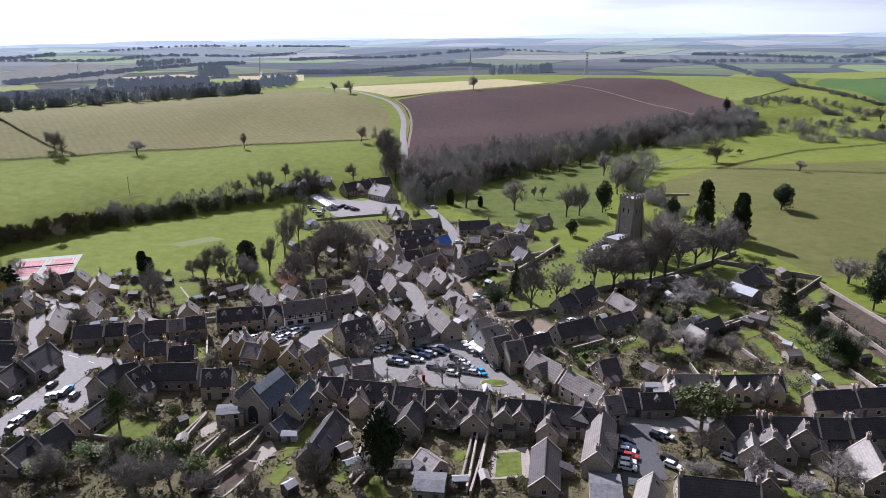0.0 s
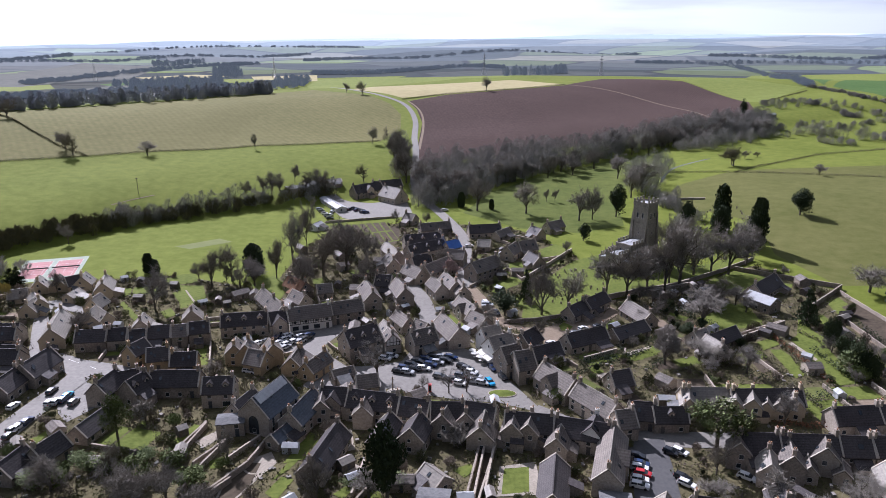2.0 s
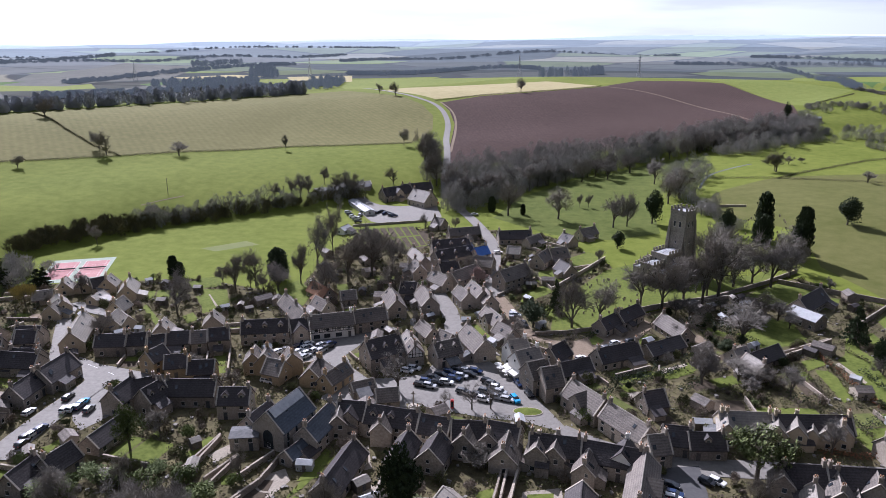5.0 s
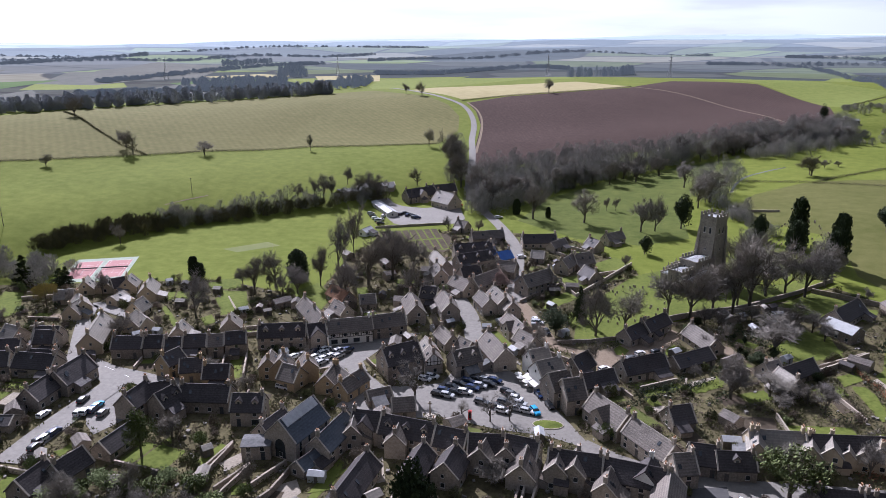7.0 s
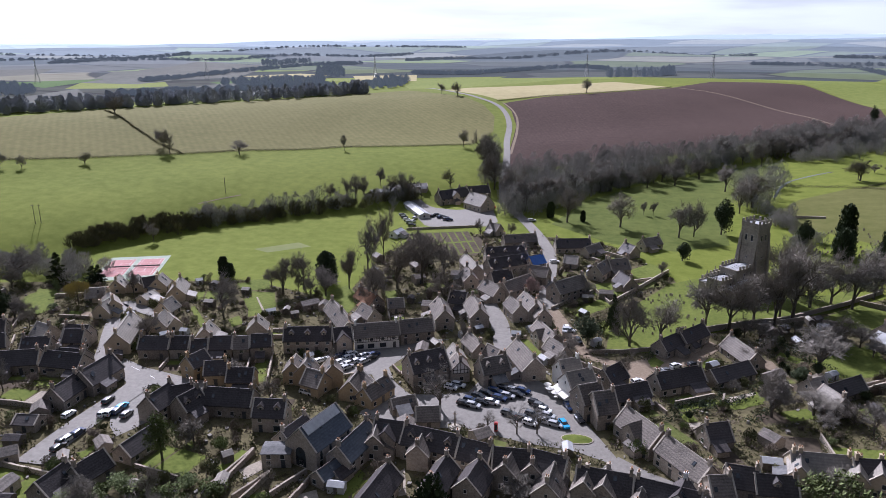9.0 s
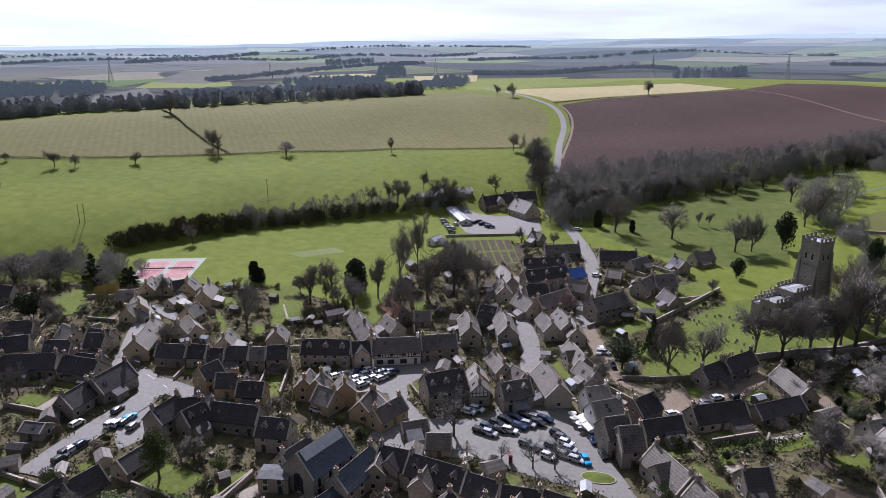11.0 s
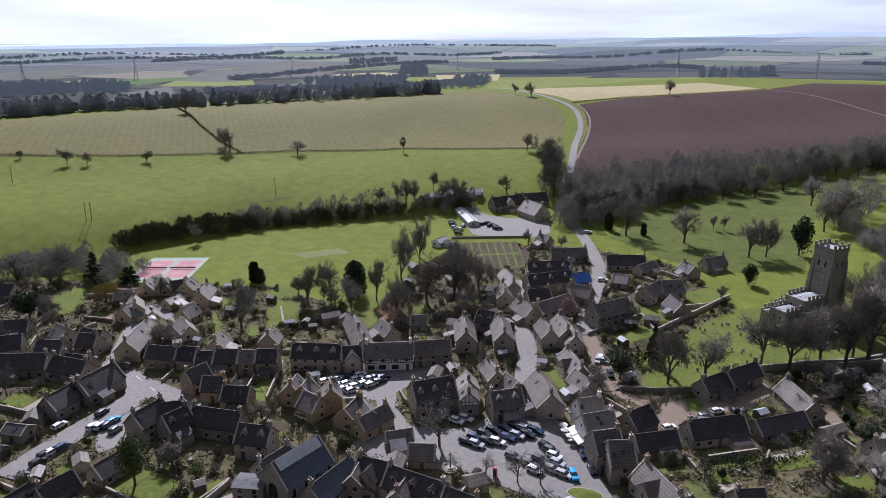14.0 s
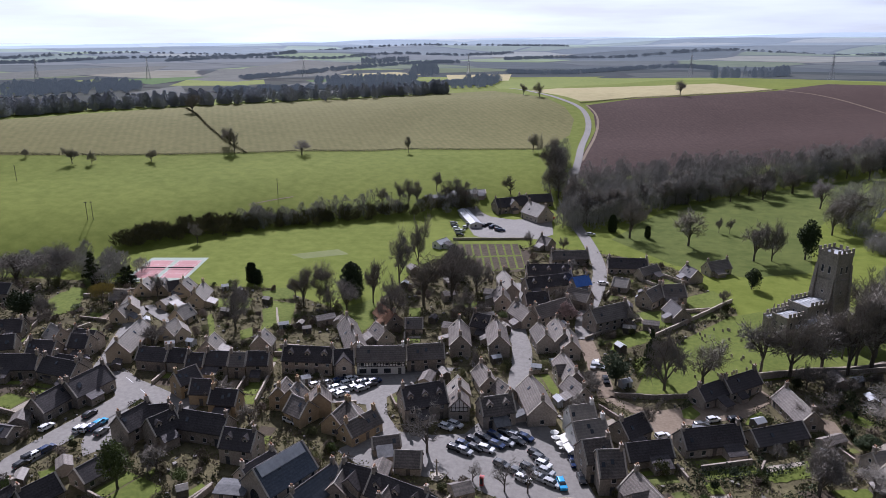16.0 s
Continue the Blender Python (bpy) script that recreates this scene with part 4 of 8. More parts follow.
area("lawn", "lawn", 0.100, "bright green mown garden lawn", 20.9, 305.2, 31.8, 311.2, 31.9, 293.8, 24.1, 297)
area("lawn", "lawn", 0.104, "bright green mown garden lawn", 13.1, 276.1, 26.2, 290.7, 29.2, 283.2, 17.4, 269.2)
area("lawn", "lawn", 0.108, "bright green mown garden lawn", -193.1, 243.4, -200, 265.4, -191.7, 265.3, -179.5, 246, -181.3, 237.3)
area("patio", "patio", 0.122, "pale stone paved terrace", -64.9, 160.6, -60.7, 166.2, -58.4, 163.4, -61.5, 157.9)
area("patio", "patio", 0.090, "pale stone paved terrace", -48.3, 153.5, -44.1, 156.6, -41.6, 152, -49.5, 133.7, -52.3, 133.4)
area("lawn", "lawn", 0.084, "bright green mown garden lawn", -71.1, 159.3, -67.8, 169.1, -64.7, 167.7, -66.7, 155.3)
area("lawn", "lawn", 0.088, "bright green mown garden lawn", -36.4, 161.9, -33.4, 161.9, -38.1, 149.1, -41.2, 144.4)
area("vegetable_plot", "soil", 0.082, "dug brown vegetable plots", 150.6, 250.1, 162.9, 238.8, 140.3, 201.6, 140.3, 223.6)
area("vegetable_plot", "soil", 0.086, "dug brown vegetable plots", -55.4, 369.5, -29.3, 371.8, -27, 339.6, -46.4, 334.6)
area("lawn", "lawn", 0.100, "bright green mown garden lawn", -19, 138.9, -16.7, 142.1, -12.1, 133.3, -18.4, 133.3)
area("fallow_field", "fallow", 0.094, "bare grey-brown fallow field in the distance", -1423.2, 1299.9, -1397.2, 1503.2, -1256.9, 1669.4, -1136.4, 1455.8, -1216.6, 1119.6)
area("wheat_field", "greencrop", 0.078, "deep green winter wheat field", -1010.9, 1182.7, -904.3, 1309.3, -884.3, 1319.5, -825, 1076.8)
area("crop_field", "crop", 0.077, "bright yellow-green young crop field", -1056, 1048.3, -1040.7, 1192.9, -876.8, 1202.9, -1002.6, 1110.2)
area("fallow_field", "fallow", 0.070, "bare grey-brown fallow field in the distance", -854.5, 1207.2, -1042.8, 1588, -896.2, 1691.2, -731.5, 1498.3, -729.2, 1186.6)
area("stubble_field", "stubble", 0.064, "pale straw-coloured stubble field", -503.7, 1081.4, -425.4, 1256.8, -369.8, 1121.4, -409.2, 1023.7)
area("crop_field", "crop", 0.053, "bright yellow-green young crop field", -776.6, 1059.6, -854.5, 1207.2, -719.1, 1189.5, -647.4, 1096)
area("fallow_field", "fallow", 0.082, "bare grey-brown fallow field in the distance", -466, 555.8, -725.2, 907.3, -758, 1064.7, -561.8, 831.5)
area("fallow_field", "fallow", 0.086, "bare grey-brown fallow field in the distance", -602.6, 1026.1, -589.3, 1226.3, -490.4, 1255, -377.2, 1033.4, -508, 892.1)
area("crop_field", "crop", 0.065, "bright yellow-green young crop field", -439.8, 1325.4, -451.1, 1422.2, -363.9, 1448.4, -388.8, 1340.6)
area("stubble_field", "stubble", 0.084, "pale straw-coloured stubble field", -433.9, 1519, -305.8, 1579.8, -262.8, 1360.1, -352.8, 1278.6)
area("crop_field", "crop", 0.073, "bright yellow-green young crop field", -280.6, 1465.1, -105.7, 1551.4, -121.1, 1483.3, -265.7, 1476.2)
area("crop_field", "crop", 0.077, "bright yellow-green young crop field", -89.8, 1496.9, 86.6, 1479.4, 95.7, 1463.6, 36.6, 1483.4)
area("stubble_field", "stubble", 0.060, "pale straw-coloured stubble field", -663.8, 1473.3, -578.8, 1591.6, -475.7, 1529.5, -572.6, 1388.7)
area("fallow_field", "fallow", 0.074, "bare grey-brown fallow field in the distance", -597.7, 2495.5, -349.8, 2670, -259, 2423.4, -517.7, 2330.1)
area("fallow_field", "fallow", 0.078, "bare grey-brown fallow field in the distance", -1016.3, 1653.4, -1088.7, 2100.1, -783.7, 1912.1, -656.9, 1430.6, -759.1, 1260.8)
area("stubble_field", "stubble", 0.072, "pale straw-coloured stubble field", -508.2, 1162.5, -431.2, 1246.4, -368.4, 1061.4, -464.8, 1041.8)
area("crop_field", "crop", 0.061, "bright yellow-green young crop field", -733.6, 1185.9, -718.2, 1258.8, -643.5, 1141.6, -677.5, 1093.6)
area("wheat_field", "greencrop", 0.070, "deep green winter wheat field", -626.8, 1254.5, -566.6, 1490.2, -486.4, 1425.7, -524.2, 1136.8)
area("crop_field", "crop", 0.069, "bright yellow-green young crop field", -452.4, 1424.4, -387.8, 1434.3, -346.2, 1449.4, -375.4, 1309.9)
area("crop_field", "crop", 0.073, "bright yellow-green young crop field", 415.8, 1135.4, 637.2, 1572.4, 999.1, 1624.4, 888.9, 1441.8, 493.7, 1171.7)
area("pasture", "pasture", 0.062, "dry yellow-green grazing pasture", 122.7, 429.3, 152.3, 468.9, 189.1, 491.8, 262.6, 507.1, 330.9, 518.8, 362, 484.1, 206.6, 261.9, 188.3, 280.9, 159.6, 280.3, 150, 319.6, 161.7, 369)
area("lawn", "lawn", 0.080, "bright green mown garden lawn", 67.4, 311.1, 73.8, 298.5, 119.7, 309.9, 140.4, 329.5, 112.8, 290.2, 64, 270.5)
area("cricket_square", "dull", 0.034, "pale worn cricket square on the playing field", -136.8, 332.1, -119.2, 346.4, -110.7, 340.6, -127.8, 327.8)
area("park_grass", "park", 0.043, "shaded green parkland grass beneath the wood", 5.2, 402.9, 25, 461.6, 71.7, 529.2, 128.7, 574.2, 176.9, 597.5, 168.7, 537.4, 131.8, 510.5, 102.3, 442.9, 92.9, 376.2, 65.2, 360.9, 35.7, 369.2)
area("churchyard", "lawn", 0.072, "green churchyard grass among trees and graves", 25, 239.6, 28.3, 263.4, 37, 283.1, 55.3, 312.8, 70.1, 323.8, 80.9, 318.3, 98.4, 284.8, 59.6, 261.8, 38.9, 243.2)
area("pavement", "asphalt", 0.116, "worn grey asphalt parking area", -41.9, 214.4, -32.3, 203.5, -23.2, 204.6, -18.3, 187.1, -29, 186.6, -36.8, 186.9, -44.2, 190.8, -39.6, 198.5)

# ---- roads, walls and hedges ----
road("main_road", "asphalt", 8, 0.270, "grey tarmac village road with worn edges", -116, 155, -115.6, 167.3, -114.8, 177.1, -113, 189.1, -112.2, 198.3, -119.3, 203.2, -128.8, 207.8)
road("west_street", "asphalt", 7, 0.282, "grey tarmac village road with worn edges", -124.1, 204.6, -112.4, 201.8, -99.7, 198.2, -90.1, 198)
road("lane", "asphalt", 5, 0.294, "grey tarmac village road with worn edges", -133.6, 208.3, -138.2, 218.1, -144.7, 230, -151.9, 244.4, -156.7, 258, -144.4, 250.1, -132.7, 245.6)
road("high_street", "asphalt", 6.5, 0.306, "grey tarmac village road with worn edges", -2.4, 216.4, -6.6, 231.3, -9.2, 247.6, -11.2, 261.5, -16.2, 274.8, -19.9, 289.3, -23.2, 308.7, -25.9, 324.9)
road("brown_lane", "gravel", 5.5, 0.11, "pale gravel lane between stone walls", 18.1, 238, 12.4, 258.9, 7, 276.1)
road("church_lane", "asphalt", 6, 0.330, "grey tarmac village road with worn edges", 7, 276.1, 4.4, 292.3, 5.7, 313.9, 6.1, 334.5, 4.1, 357.7, -5.4, 394.7, -16.3, 426.6, -24.2, 456.4, -28.1, 482.3, -28, 505)
road("valley_road", "asphalt", 5, 0.342, "grey tarmac village road with worn edges", -28, 505, -30.1, 545.7, -34.5, 594.7, -35.8, 657.1, -44, 709.1, -56.7, 744, -82.3, 776.4, -123.3, 848.6, -155.9, 890.2)
road("green_street", "asphalt", 7.5, 0.154, "grey tarmac village road with worn edges", 22.5, 178, 31.1, 171.1, 43.8, 165.5, 59.9, 164, 77.3, 164, 95, 163.4, 117.5, 163.9)
road("gravel_lane", "gravel", 4, 0.11, "pale gravel lane between stone walls", 18.1, 238, 30.4, 231.2, 41.7, 239.1, 55.9, 247.4)
stone_wall(1.8, 60.4, 264.5, 91.8, 279.4, 118, 297.8, 137, 312.7)
stone_wall(1.6, 29.3, 284.7, 43, 306, 57, 328.5)
stone_wall(2, 123.8, 299.8, 138.4, 289.3, 158.4, 276.9, 135.6, 254.9)
stone_wall(1.8, 90.1, 220.3, 119.1, 240)
stone_wall(1.6, 19.8, 239.1, 31.5, 241.3, 46.2, 247.4)
stone_wall(1.6, -64.1, 167.7, -66, 154.1)
stone_wall(1.6, -56.6, 159.8, -61.2, 149.6)
stone_wall(1.6, -48.3, 162, -53.8, 151.5)
stone_wall(1.8, -50.3, 144, -56.3, 133.4)
stone_wall(1.6, -16.9, 144.4, -20.5, 136.2)
stone_wall(1.8, 12.3, 161.9, 5.9, 133.3)
stone_wall(1.6, 7.7, 159.2, 4.3, 139.9)
stone_wall(1.2, -70.8, 378, -33.9, 390.7)
stone_wall(1.4, 7.2, 276.1, 24.3, 298.6, 29.3, 284.7)
stone_wall(1.3, 126.7, 431.1, 152.2, 423.2)
hedge(1.5, -375.2, 389.4, -327.4, 413.7, -295.6, 433.7, -245.5, 467, -207.5, 495.4, -153.4, 532.6, -106.4, 548.9, -59.8, 569.1)
hedge(1.5, -374.3, 573.9, -309, 511.9, -272.3, 482.6, -245.5, 467)
hedge(1.3, -56.4, 757.1, -9, 811.2, 81.3, 888.1, 142.3, 945.1)
hedge(1.6, 477.8, 989.8, 361, 848.7)
hedge(1.5, 129.5, 518.3, 204.9, 486.6, 299.9, 467.7)
hedge(2, -180.2, 247.5, -170.8, 252.3, -173.1, 262.4)
road("field_track", "gravel", 2.2, 0.12, "pale grassy track between two ploughed fields", 142.3, 945.1, 197.5, 905.9, 244.6, 796.8, 262, 712)
hedge(1.5, 194.3, 489.8, 290.7, 564.2, 380.4, 600.6)
hedge(1.6, 100.1, 221.3, 103.1, 173.4)
hedge(1.6, 112, 228.5, 107.4, 195.8)
road("field_path", "gravel", 0.8, 0.11, "pale gravel lane between stone walls", -190.4, 381.3, -183.6, 393.5, -175.9, 405.1)
road("valley_verge", "gravel", 2, 0.11, "pale gravel lane between stone walls", -27.5, 546.4, -28.5, 659.4, -35.3, 714.9, -50.2, 752.7)

road("road_line", "line", 0.16, 0.33, "worn white dashed centre line on the tarmac", -130.3, 210.0, -126.4, 208.4)
road("road_line", "line", 0.16, 0.33, "worn white dashed centre line on the tarmac", -121.5, 206.3, -117.2, 204.1)
road("road_line", "line", 0.16, 0.33, "worn white dashed centre line on the tarmac", -112.3, 201.5, -109.8, 200.1)

# gardens and yards: plots, terraces and their walls
area("lawn", "lawn", 0.134, "bright green mown garden lawn", 100.8, 257.5, 107.5, 261.3, 112.8, 243.5, 109.2, 237.9, 100.1, 241.2)
area("lawn", "lawn", 0.138, "bright green mown garden lawn", 123, 299.2, 131.6, 292.7, 124.6, 282.7, 112.8, 280.1)
area("lawn", "lawn", 0.142, "bright green mown garden lawn", 135.4, 283.7, 141.8, 282.3, 134.9, 272.2, 129, 270.3)
area("lawn", "lawn", 0.146, "bright green mown garden lawn", 103.1, 224.7, 110.7, 228.6, 109.9, 222.8, 102.6, 218)
area("lawn", "lawn", 0.150, "bright green mown garden lawn", 104.6, 217.1, 108.9, 219, 109.8, 211.7, 104.6, 209.2)
area("lawn", "lawn", 0.154, "bright green mown garden lawn", 104.4, 207.1, 109.7, 209.2, 110.2, 201.7, 104.3, 198.5)
area("lawn", "lawn", 0.158, "bright green mown garden lawn", 96.2, 216.3, 101.5, 219, 102, 212.7, 96.3, 210.9)
area("lawn", "lawn", 0.162, "bright green mown garden lawn", 91.7, 214.4, 94.7, 216.3, 95.6, 210, 93.1, 208.4)
area("lawn", "lawn", 0.130, "bright green mown garden lawn", 115.3, 226.6, 120.4, 231.6, 121.6, 213.6, 122.4, 197.1, 114.9, 193.9, 116, 209.2)
area("lawn", "lawn", 0.134, "bright green mown garden lawn", 120.9, 232.6, 125.9, 236.4, 128.2, 227.6, 124.2, 222.8)
area("lawn", "lawn", 0.138, "bright green mown garden lawn", 132.8, 247.3, 137.4, 249.6, 137.4, 237.9, 132.3, 232.6)
area("lawn", "lawn", 0.142, "bright green mown garden lawn", 134.7, 219, 138.1, 220.3, 139.3, 200, 137.5, 197.1, 135.4, 199.4)
area("lawn", "lawn", 0.146, "bright green mown garden lawn", 128.2, 193.9, 131.9, 195.8, 133.4, 190.2, 130.4, 185.3, 128.2, 186.6)
area("lawn", "lawn", 0.150, "bright green mown garden lawn", 144.8, 262.3, 152.5, 267.4, 152.3, 257.3, 143.2, 249.1)
area("vegetable_bed", "soil", 0.154, "dug brown vegetable bed", 148.3, 257.3, 156.7, 262.3, 157.5, 243.3, 149.1, 235.8)
area("vegetable_bed", "soil", 0.158, "dug brown vegetable bed", 149.3, 234.7, 157.8, 242.2, 157.2, 229.5, 150.2, 218)
area("patio", "patio", 0.162, "pale stone paved terrace", 113.2, 223.6, 114.9, 224.7, 117.2, 211.7, 115.9, 210.5)
area("yard", "gravel", 0.130, "pale gravel yard behind a house", 141.4, 242.9, 144, 245, 144.2, 223.6, 141.6, 221.7)
area("vegetable_bed", "soil", 0.134, "dug brown vegetable bed", 95.3, 209.2, 101.6, 210.9, 101.8, 205, 95.5, 201.7)
area("lawn", "lawn", 0.138, "bright green mown garden lawn", 60, 216.3, 66.9, 220.5, 68.9, 216.7, 60.4, 210.2)
area("patio", "patio", 0.142, "pale stone paved terrace", 83.1, 231.2, 89.4, 238.1, 91.2, 233.7, 85.2, 226.8)
stone_wall(1.8, 92.4, 224.7, 118.1, 240.1)
stone_wall(1.2, 95.8, 219, 100, 197.9)
stone_wall(1.4, 155.3, 271.8, 158.1, 231)
stone_wall(1.6, 72.6, 267.8, 97.3, 280.3, 108.2, 277.2)
stone_wall(1.4, 142.2, 245.6, 142.9, 205.8)
area("lawn", "lawn", 0.146, "bright green mown garden lawn", -69.1, 155.7, -66.2, 154.6, -63.9, 167.2, -66.8, 168.4)
area("patio", "patio", 0.150, "pale stone paved terrace", -64.3, 161.1, -61.2, 164.2, -58.8, 163.2, -61.2, 158.8)
area("lawn", "lawn", 0.154, "bright green mown garden lawn", -58.2, 152.1, -55.2, 154.2, -54.1, 149.8, -57, 149.2)
area("vegetable_bed", "soil", 0.158, "dug brown vegetable bed", -55.7, 136.2, -52.3, 147.7, -49.1, 151.7, -45.4, 151.7, -45.6, 140.6, -49.9, 133.9)
area("lawn", "lawn", 0.162, "bright green mown garden lawn", -40.1, 151.7, -35.1, 153.6, -34.6, 164.2, -36.2, 165.5)
area("lawn", "lawn", 0.130, "bright green mown garden lawn", -41.5, 140.2, -39.2, 146.4, -36, 145.4, -38.3, 137.5)
area("patio", "patio", 0.134, "pale stone paved terrace", -102.5, 164.4, -101.8, 165.5, -103.1, 160, -104.6, 159)
area("lawn", "lawn", 0.138, "bright green mown garden lawn", -107.7, 160.9, -106.3, 162.1, -105.7, 164.9, -103.7, 164.4, -104.6, 159)
area("lawn", "lawn", 0.142, "bright green mown garden lawn", -92.8, 145, -90.2, 147.9, -88.4, 142.7, -90.2, 141)
area("lawn", "lawn", 0.146, "bright green mown garden lawn", -83.1, 167.8, -82.2, 170.7, -80.3, 168.4, -80.9, 165.5)
area("patio", "patio", 0.150, "pale stone paved terrace", -26.9, 166.3, -25.9, 167.8, -23.4, 158, -25.1, 157.1)
area("lawn", "lawn", 0.154, "bright green mown garden lawn", -26, 140, -24, 142.7, -20.6, 144, -23.4, 138.3)
area("lawn", "lawn", 0.158, "bright green mown garden lawn", -18.7, 141.8, -16.1, 141.8, -12.2, 135.4, -16, 135.4)
area("patio", "patio", 0.162, "pale stone paved terrace", -25.4, 146.9, -22.5, 151.7, -20.3, 150.2, -20.7, 144.6)
area("lawn", "lawn", 0.130, "bright green mown garden lawn", 0.9, 150, 5.2, 152.5, 6.5, 150, 3.7, 146.9)
area("patio", "patio", 0.134, "pale stone paved terrace", 12.2, 151.5, 21.1, 153.6, 21.2, 140.8, 10.9, 140)
area("lawn", "lawn", 0.138, "bright green mown garden lawn", 13.2, 150.6, 19.2, 151.5, 18.4, 141.8, 12, 140.8)
area("path", "soil", 0.142, "earth path between two high stone walls", 4.5, 136.2, 9.9, 167.6, 11.7, 167.1, 7.2, 135)
stone_wall(1.9, 5.2, 135, 10.2, 167.1)
stone_wall(1.9, 8.2, 140, 12.1, 163.4)
stone_wall(1.8, -45.8, 162.6, -48.1, 150.2, -55.8, 135.6)
stone_wall(1.6, -56.4, 159.4, -59.6, 146.9, -60, 140.2)
stone_wall(1.6, -64.3, 168.4, -68.2, 151.7)
stone_wall(1.6, -31.7, 151.7, -32.8, 142.7)
stone_wall(1.6, -20.4, 151.7, -21.6, 138.7)
area("lawn", "lawn", 0.146, "bright green mown garden lawn", 56.2, 209.6, 58.3, 213.4, 66.2, 219.2, 66.5, 216.4, 61.1, 210.3)
area("patio", "patio", 0.150, "pale stone paved terrace", 56.7, 214.4, 58.1, 216.2, 66.2, 220.7, 66.4, 219.3, 57.5, 213.1)
area("lawn", "lawn", 0.154, "bright green mown garden lawn", 55.6, 239.3, 58.8, 242.9, 60.6, 238.5, 57.6, 234, 54.1, 234.6)
area("lawn", "lawn", 0.158, "bright green mown garden lawn", 38.1, 237, 40.5, 240.4, 43.1, 236.6, 41.2, 232.9, 38.6, 232.8)
area("yard", "gravel", 0.162, "pale gravel yard behind a house", 72.2, 244.6, 76.9, 243, 79.2, 232.1, 73.6, 235.2)
area("yard", "gravel", 0.130, "pale gravel yard behind a house", 28.4, 230.8, 36.9, 237.2, 38.9, 232.2, 52.1, 243.2, 61.9, 253.2, 62.7, 249.9, 53.2, 237.4, 38.6, 228.6, 37.2, 222.4, 33.4, 217.9)
area("lawn", "lawn", 0.134, "bright green mown garden lawn", 78.8, 246.1, 81.6, 250.7, 87.6, 245.4, 85.2, 241.7)
area("lawn", "lawn", 0.138, "bright green mown garden lawn", 23.2, 264.3, 26.8, 268.9, 28.8, 261.9, 25.9, 252.4)
area("lawn", "lawn", 0.142, "bright green mown garden lawn", -112.5, 267.4, -104.2, 274.8, -97.2, 264.1, -105.6, 257)
area("lawn", "lawn", 0.146, "bright green mown garden lawn", -123, 284.4, -112.7, 289, -107.1, 280.1, -117.1, 275.8)
area("patio", "patio", 0.150, "pale stone paved terrace", -108.4, 270.4, -107.8, 270.6, -95, 250.8, -96, 250.5)
area("lawn", "lawn", 0.154, "bright green mown garden lawn", -84.4, 277.4, -76.7, 289.8, -66.7, 274.8, -67.5, 258.5, -75.9, 265.3)
area("lawn", "lawn", 0.158, "bright green mown garden lawn", -196.2, 245.6, -199.2, 258.9, -191.4, 265.6, -183.9, 251.9, -181.2, 237.4)
area("lawn", "lawn", 0.162, "bright green mown garden lawn", -128.3, 255.3, -127.7, 257.9, -112.8, 239.3, -113.9, 237)
area("lawn", "lawn", 0.130, "bright green mown garden lawn", -109.1, 247.3, -106.6, 251.2, -102, 244.6, -104.5, 240.9)
area("lawn", "lawn", 0.134, "bright green mown garden lawn", 20.3, 304.8, 27.2, 309.3, 37.2, 301.3, 35.3, 295.4, 21.9, 294.2)
area("lawn", "lawn", 0.138, "bright green mown garden lawn", 39.8, 328, 50.7, 339.5, 56.2, 332, 49.8, 317.6, 41.3, 316.2)
area("lawn", "lawn", 0.142, "bright green mown garden lawn", 24.2, 287.7, 29.7, 292.1, 31.7, 285.2, 24.7, 277.3)
stone_wall(1.6, 42.3, 209.1, 54, 215.5)
stone_wall(2.2, 60.7, 263.5, 74.9, 271.2, 86.6, 275.6, 98.5, 282.5)
stone_wall(1.8, 55.5, 211.6, 56.8, 215.7)
road("foundation", "patio", 0.55, 0.2, "pale concrete footing of a new building", -52.2, 147.3, -51.8, 142.3, -51.6, 137.1)
road("foundation", "patio", 0.55, 0.2, "pale concrete footing of a new building", -52.2, 147.3, -50.3, 147.9, -48.6, 148.7)
road("foundation", "patio", 0.55, 0.2, "pale concrete footing of a new building", -48.6, 148.7, -47.2, 147.3, -44.9, 147.3)
road("foundation", "patio", 0.55, 0.2, "pale concrete footing of a new building", -56, 136.2, -51.7, 136.8)
road("foundation", "patio", 0.55, 0.2, "pale concrete footing of a new building", -45.9, 141.8, -47.6, 137.5, -49.4, 133.9)
road("foundation", "patio", 0.55, 0.2, "pale concrete footing of a new building", -49.7, 151.7, -46.6, 152.3)


def yew_hedge(tall, *flat):
    ob = hedge(tall, *flat)
    ob.data.materials[0] = M["evergreen"]
    return tagged(ob, "dense dark evergreen garden hedge", "hedge", kind="stuff")


def russet(tall, *flat):
    ob = hedge(tall, *flat)
    ob.data.materials[0] = M["russet"]
    return tagged(ob, "clipped russet-brown beech hedge between gardens", "hedge", kind="stuff")


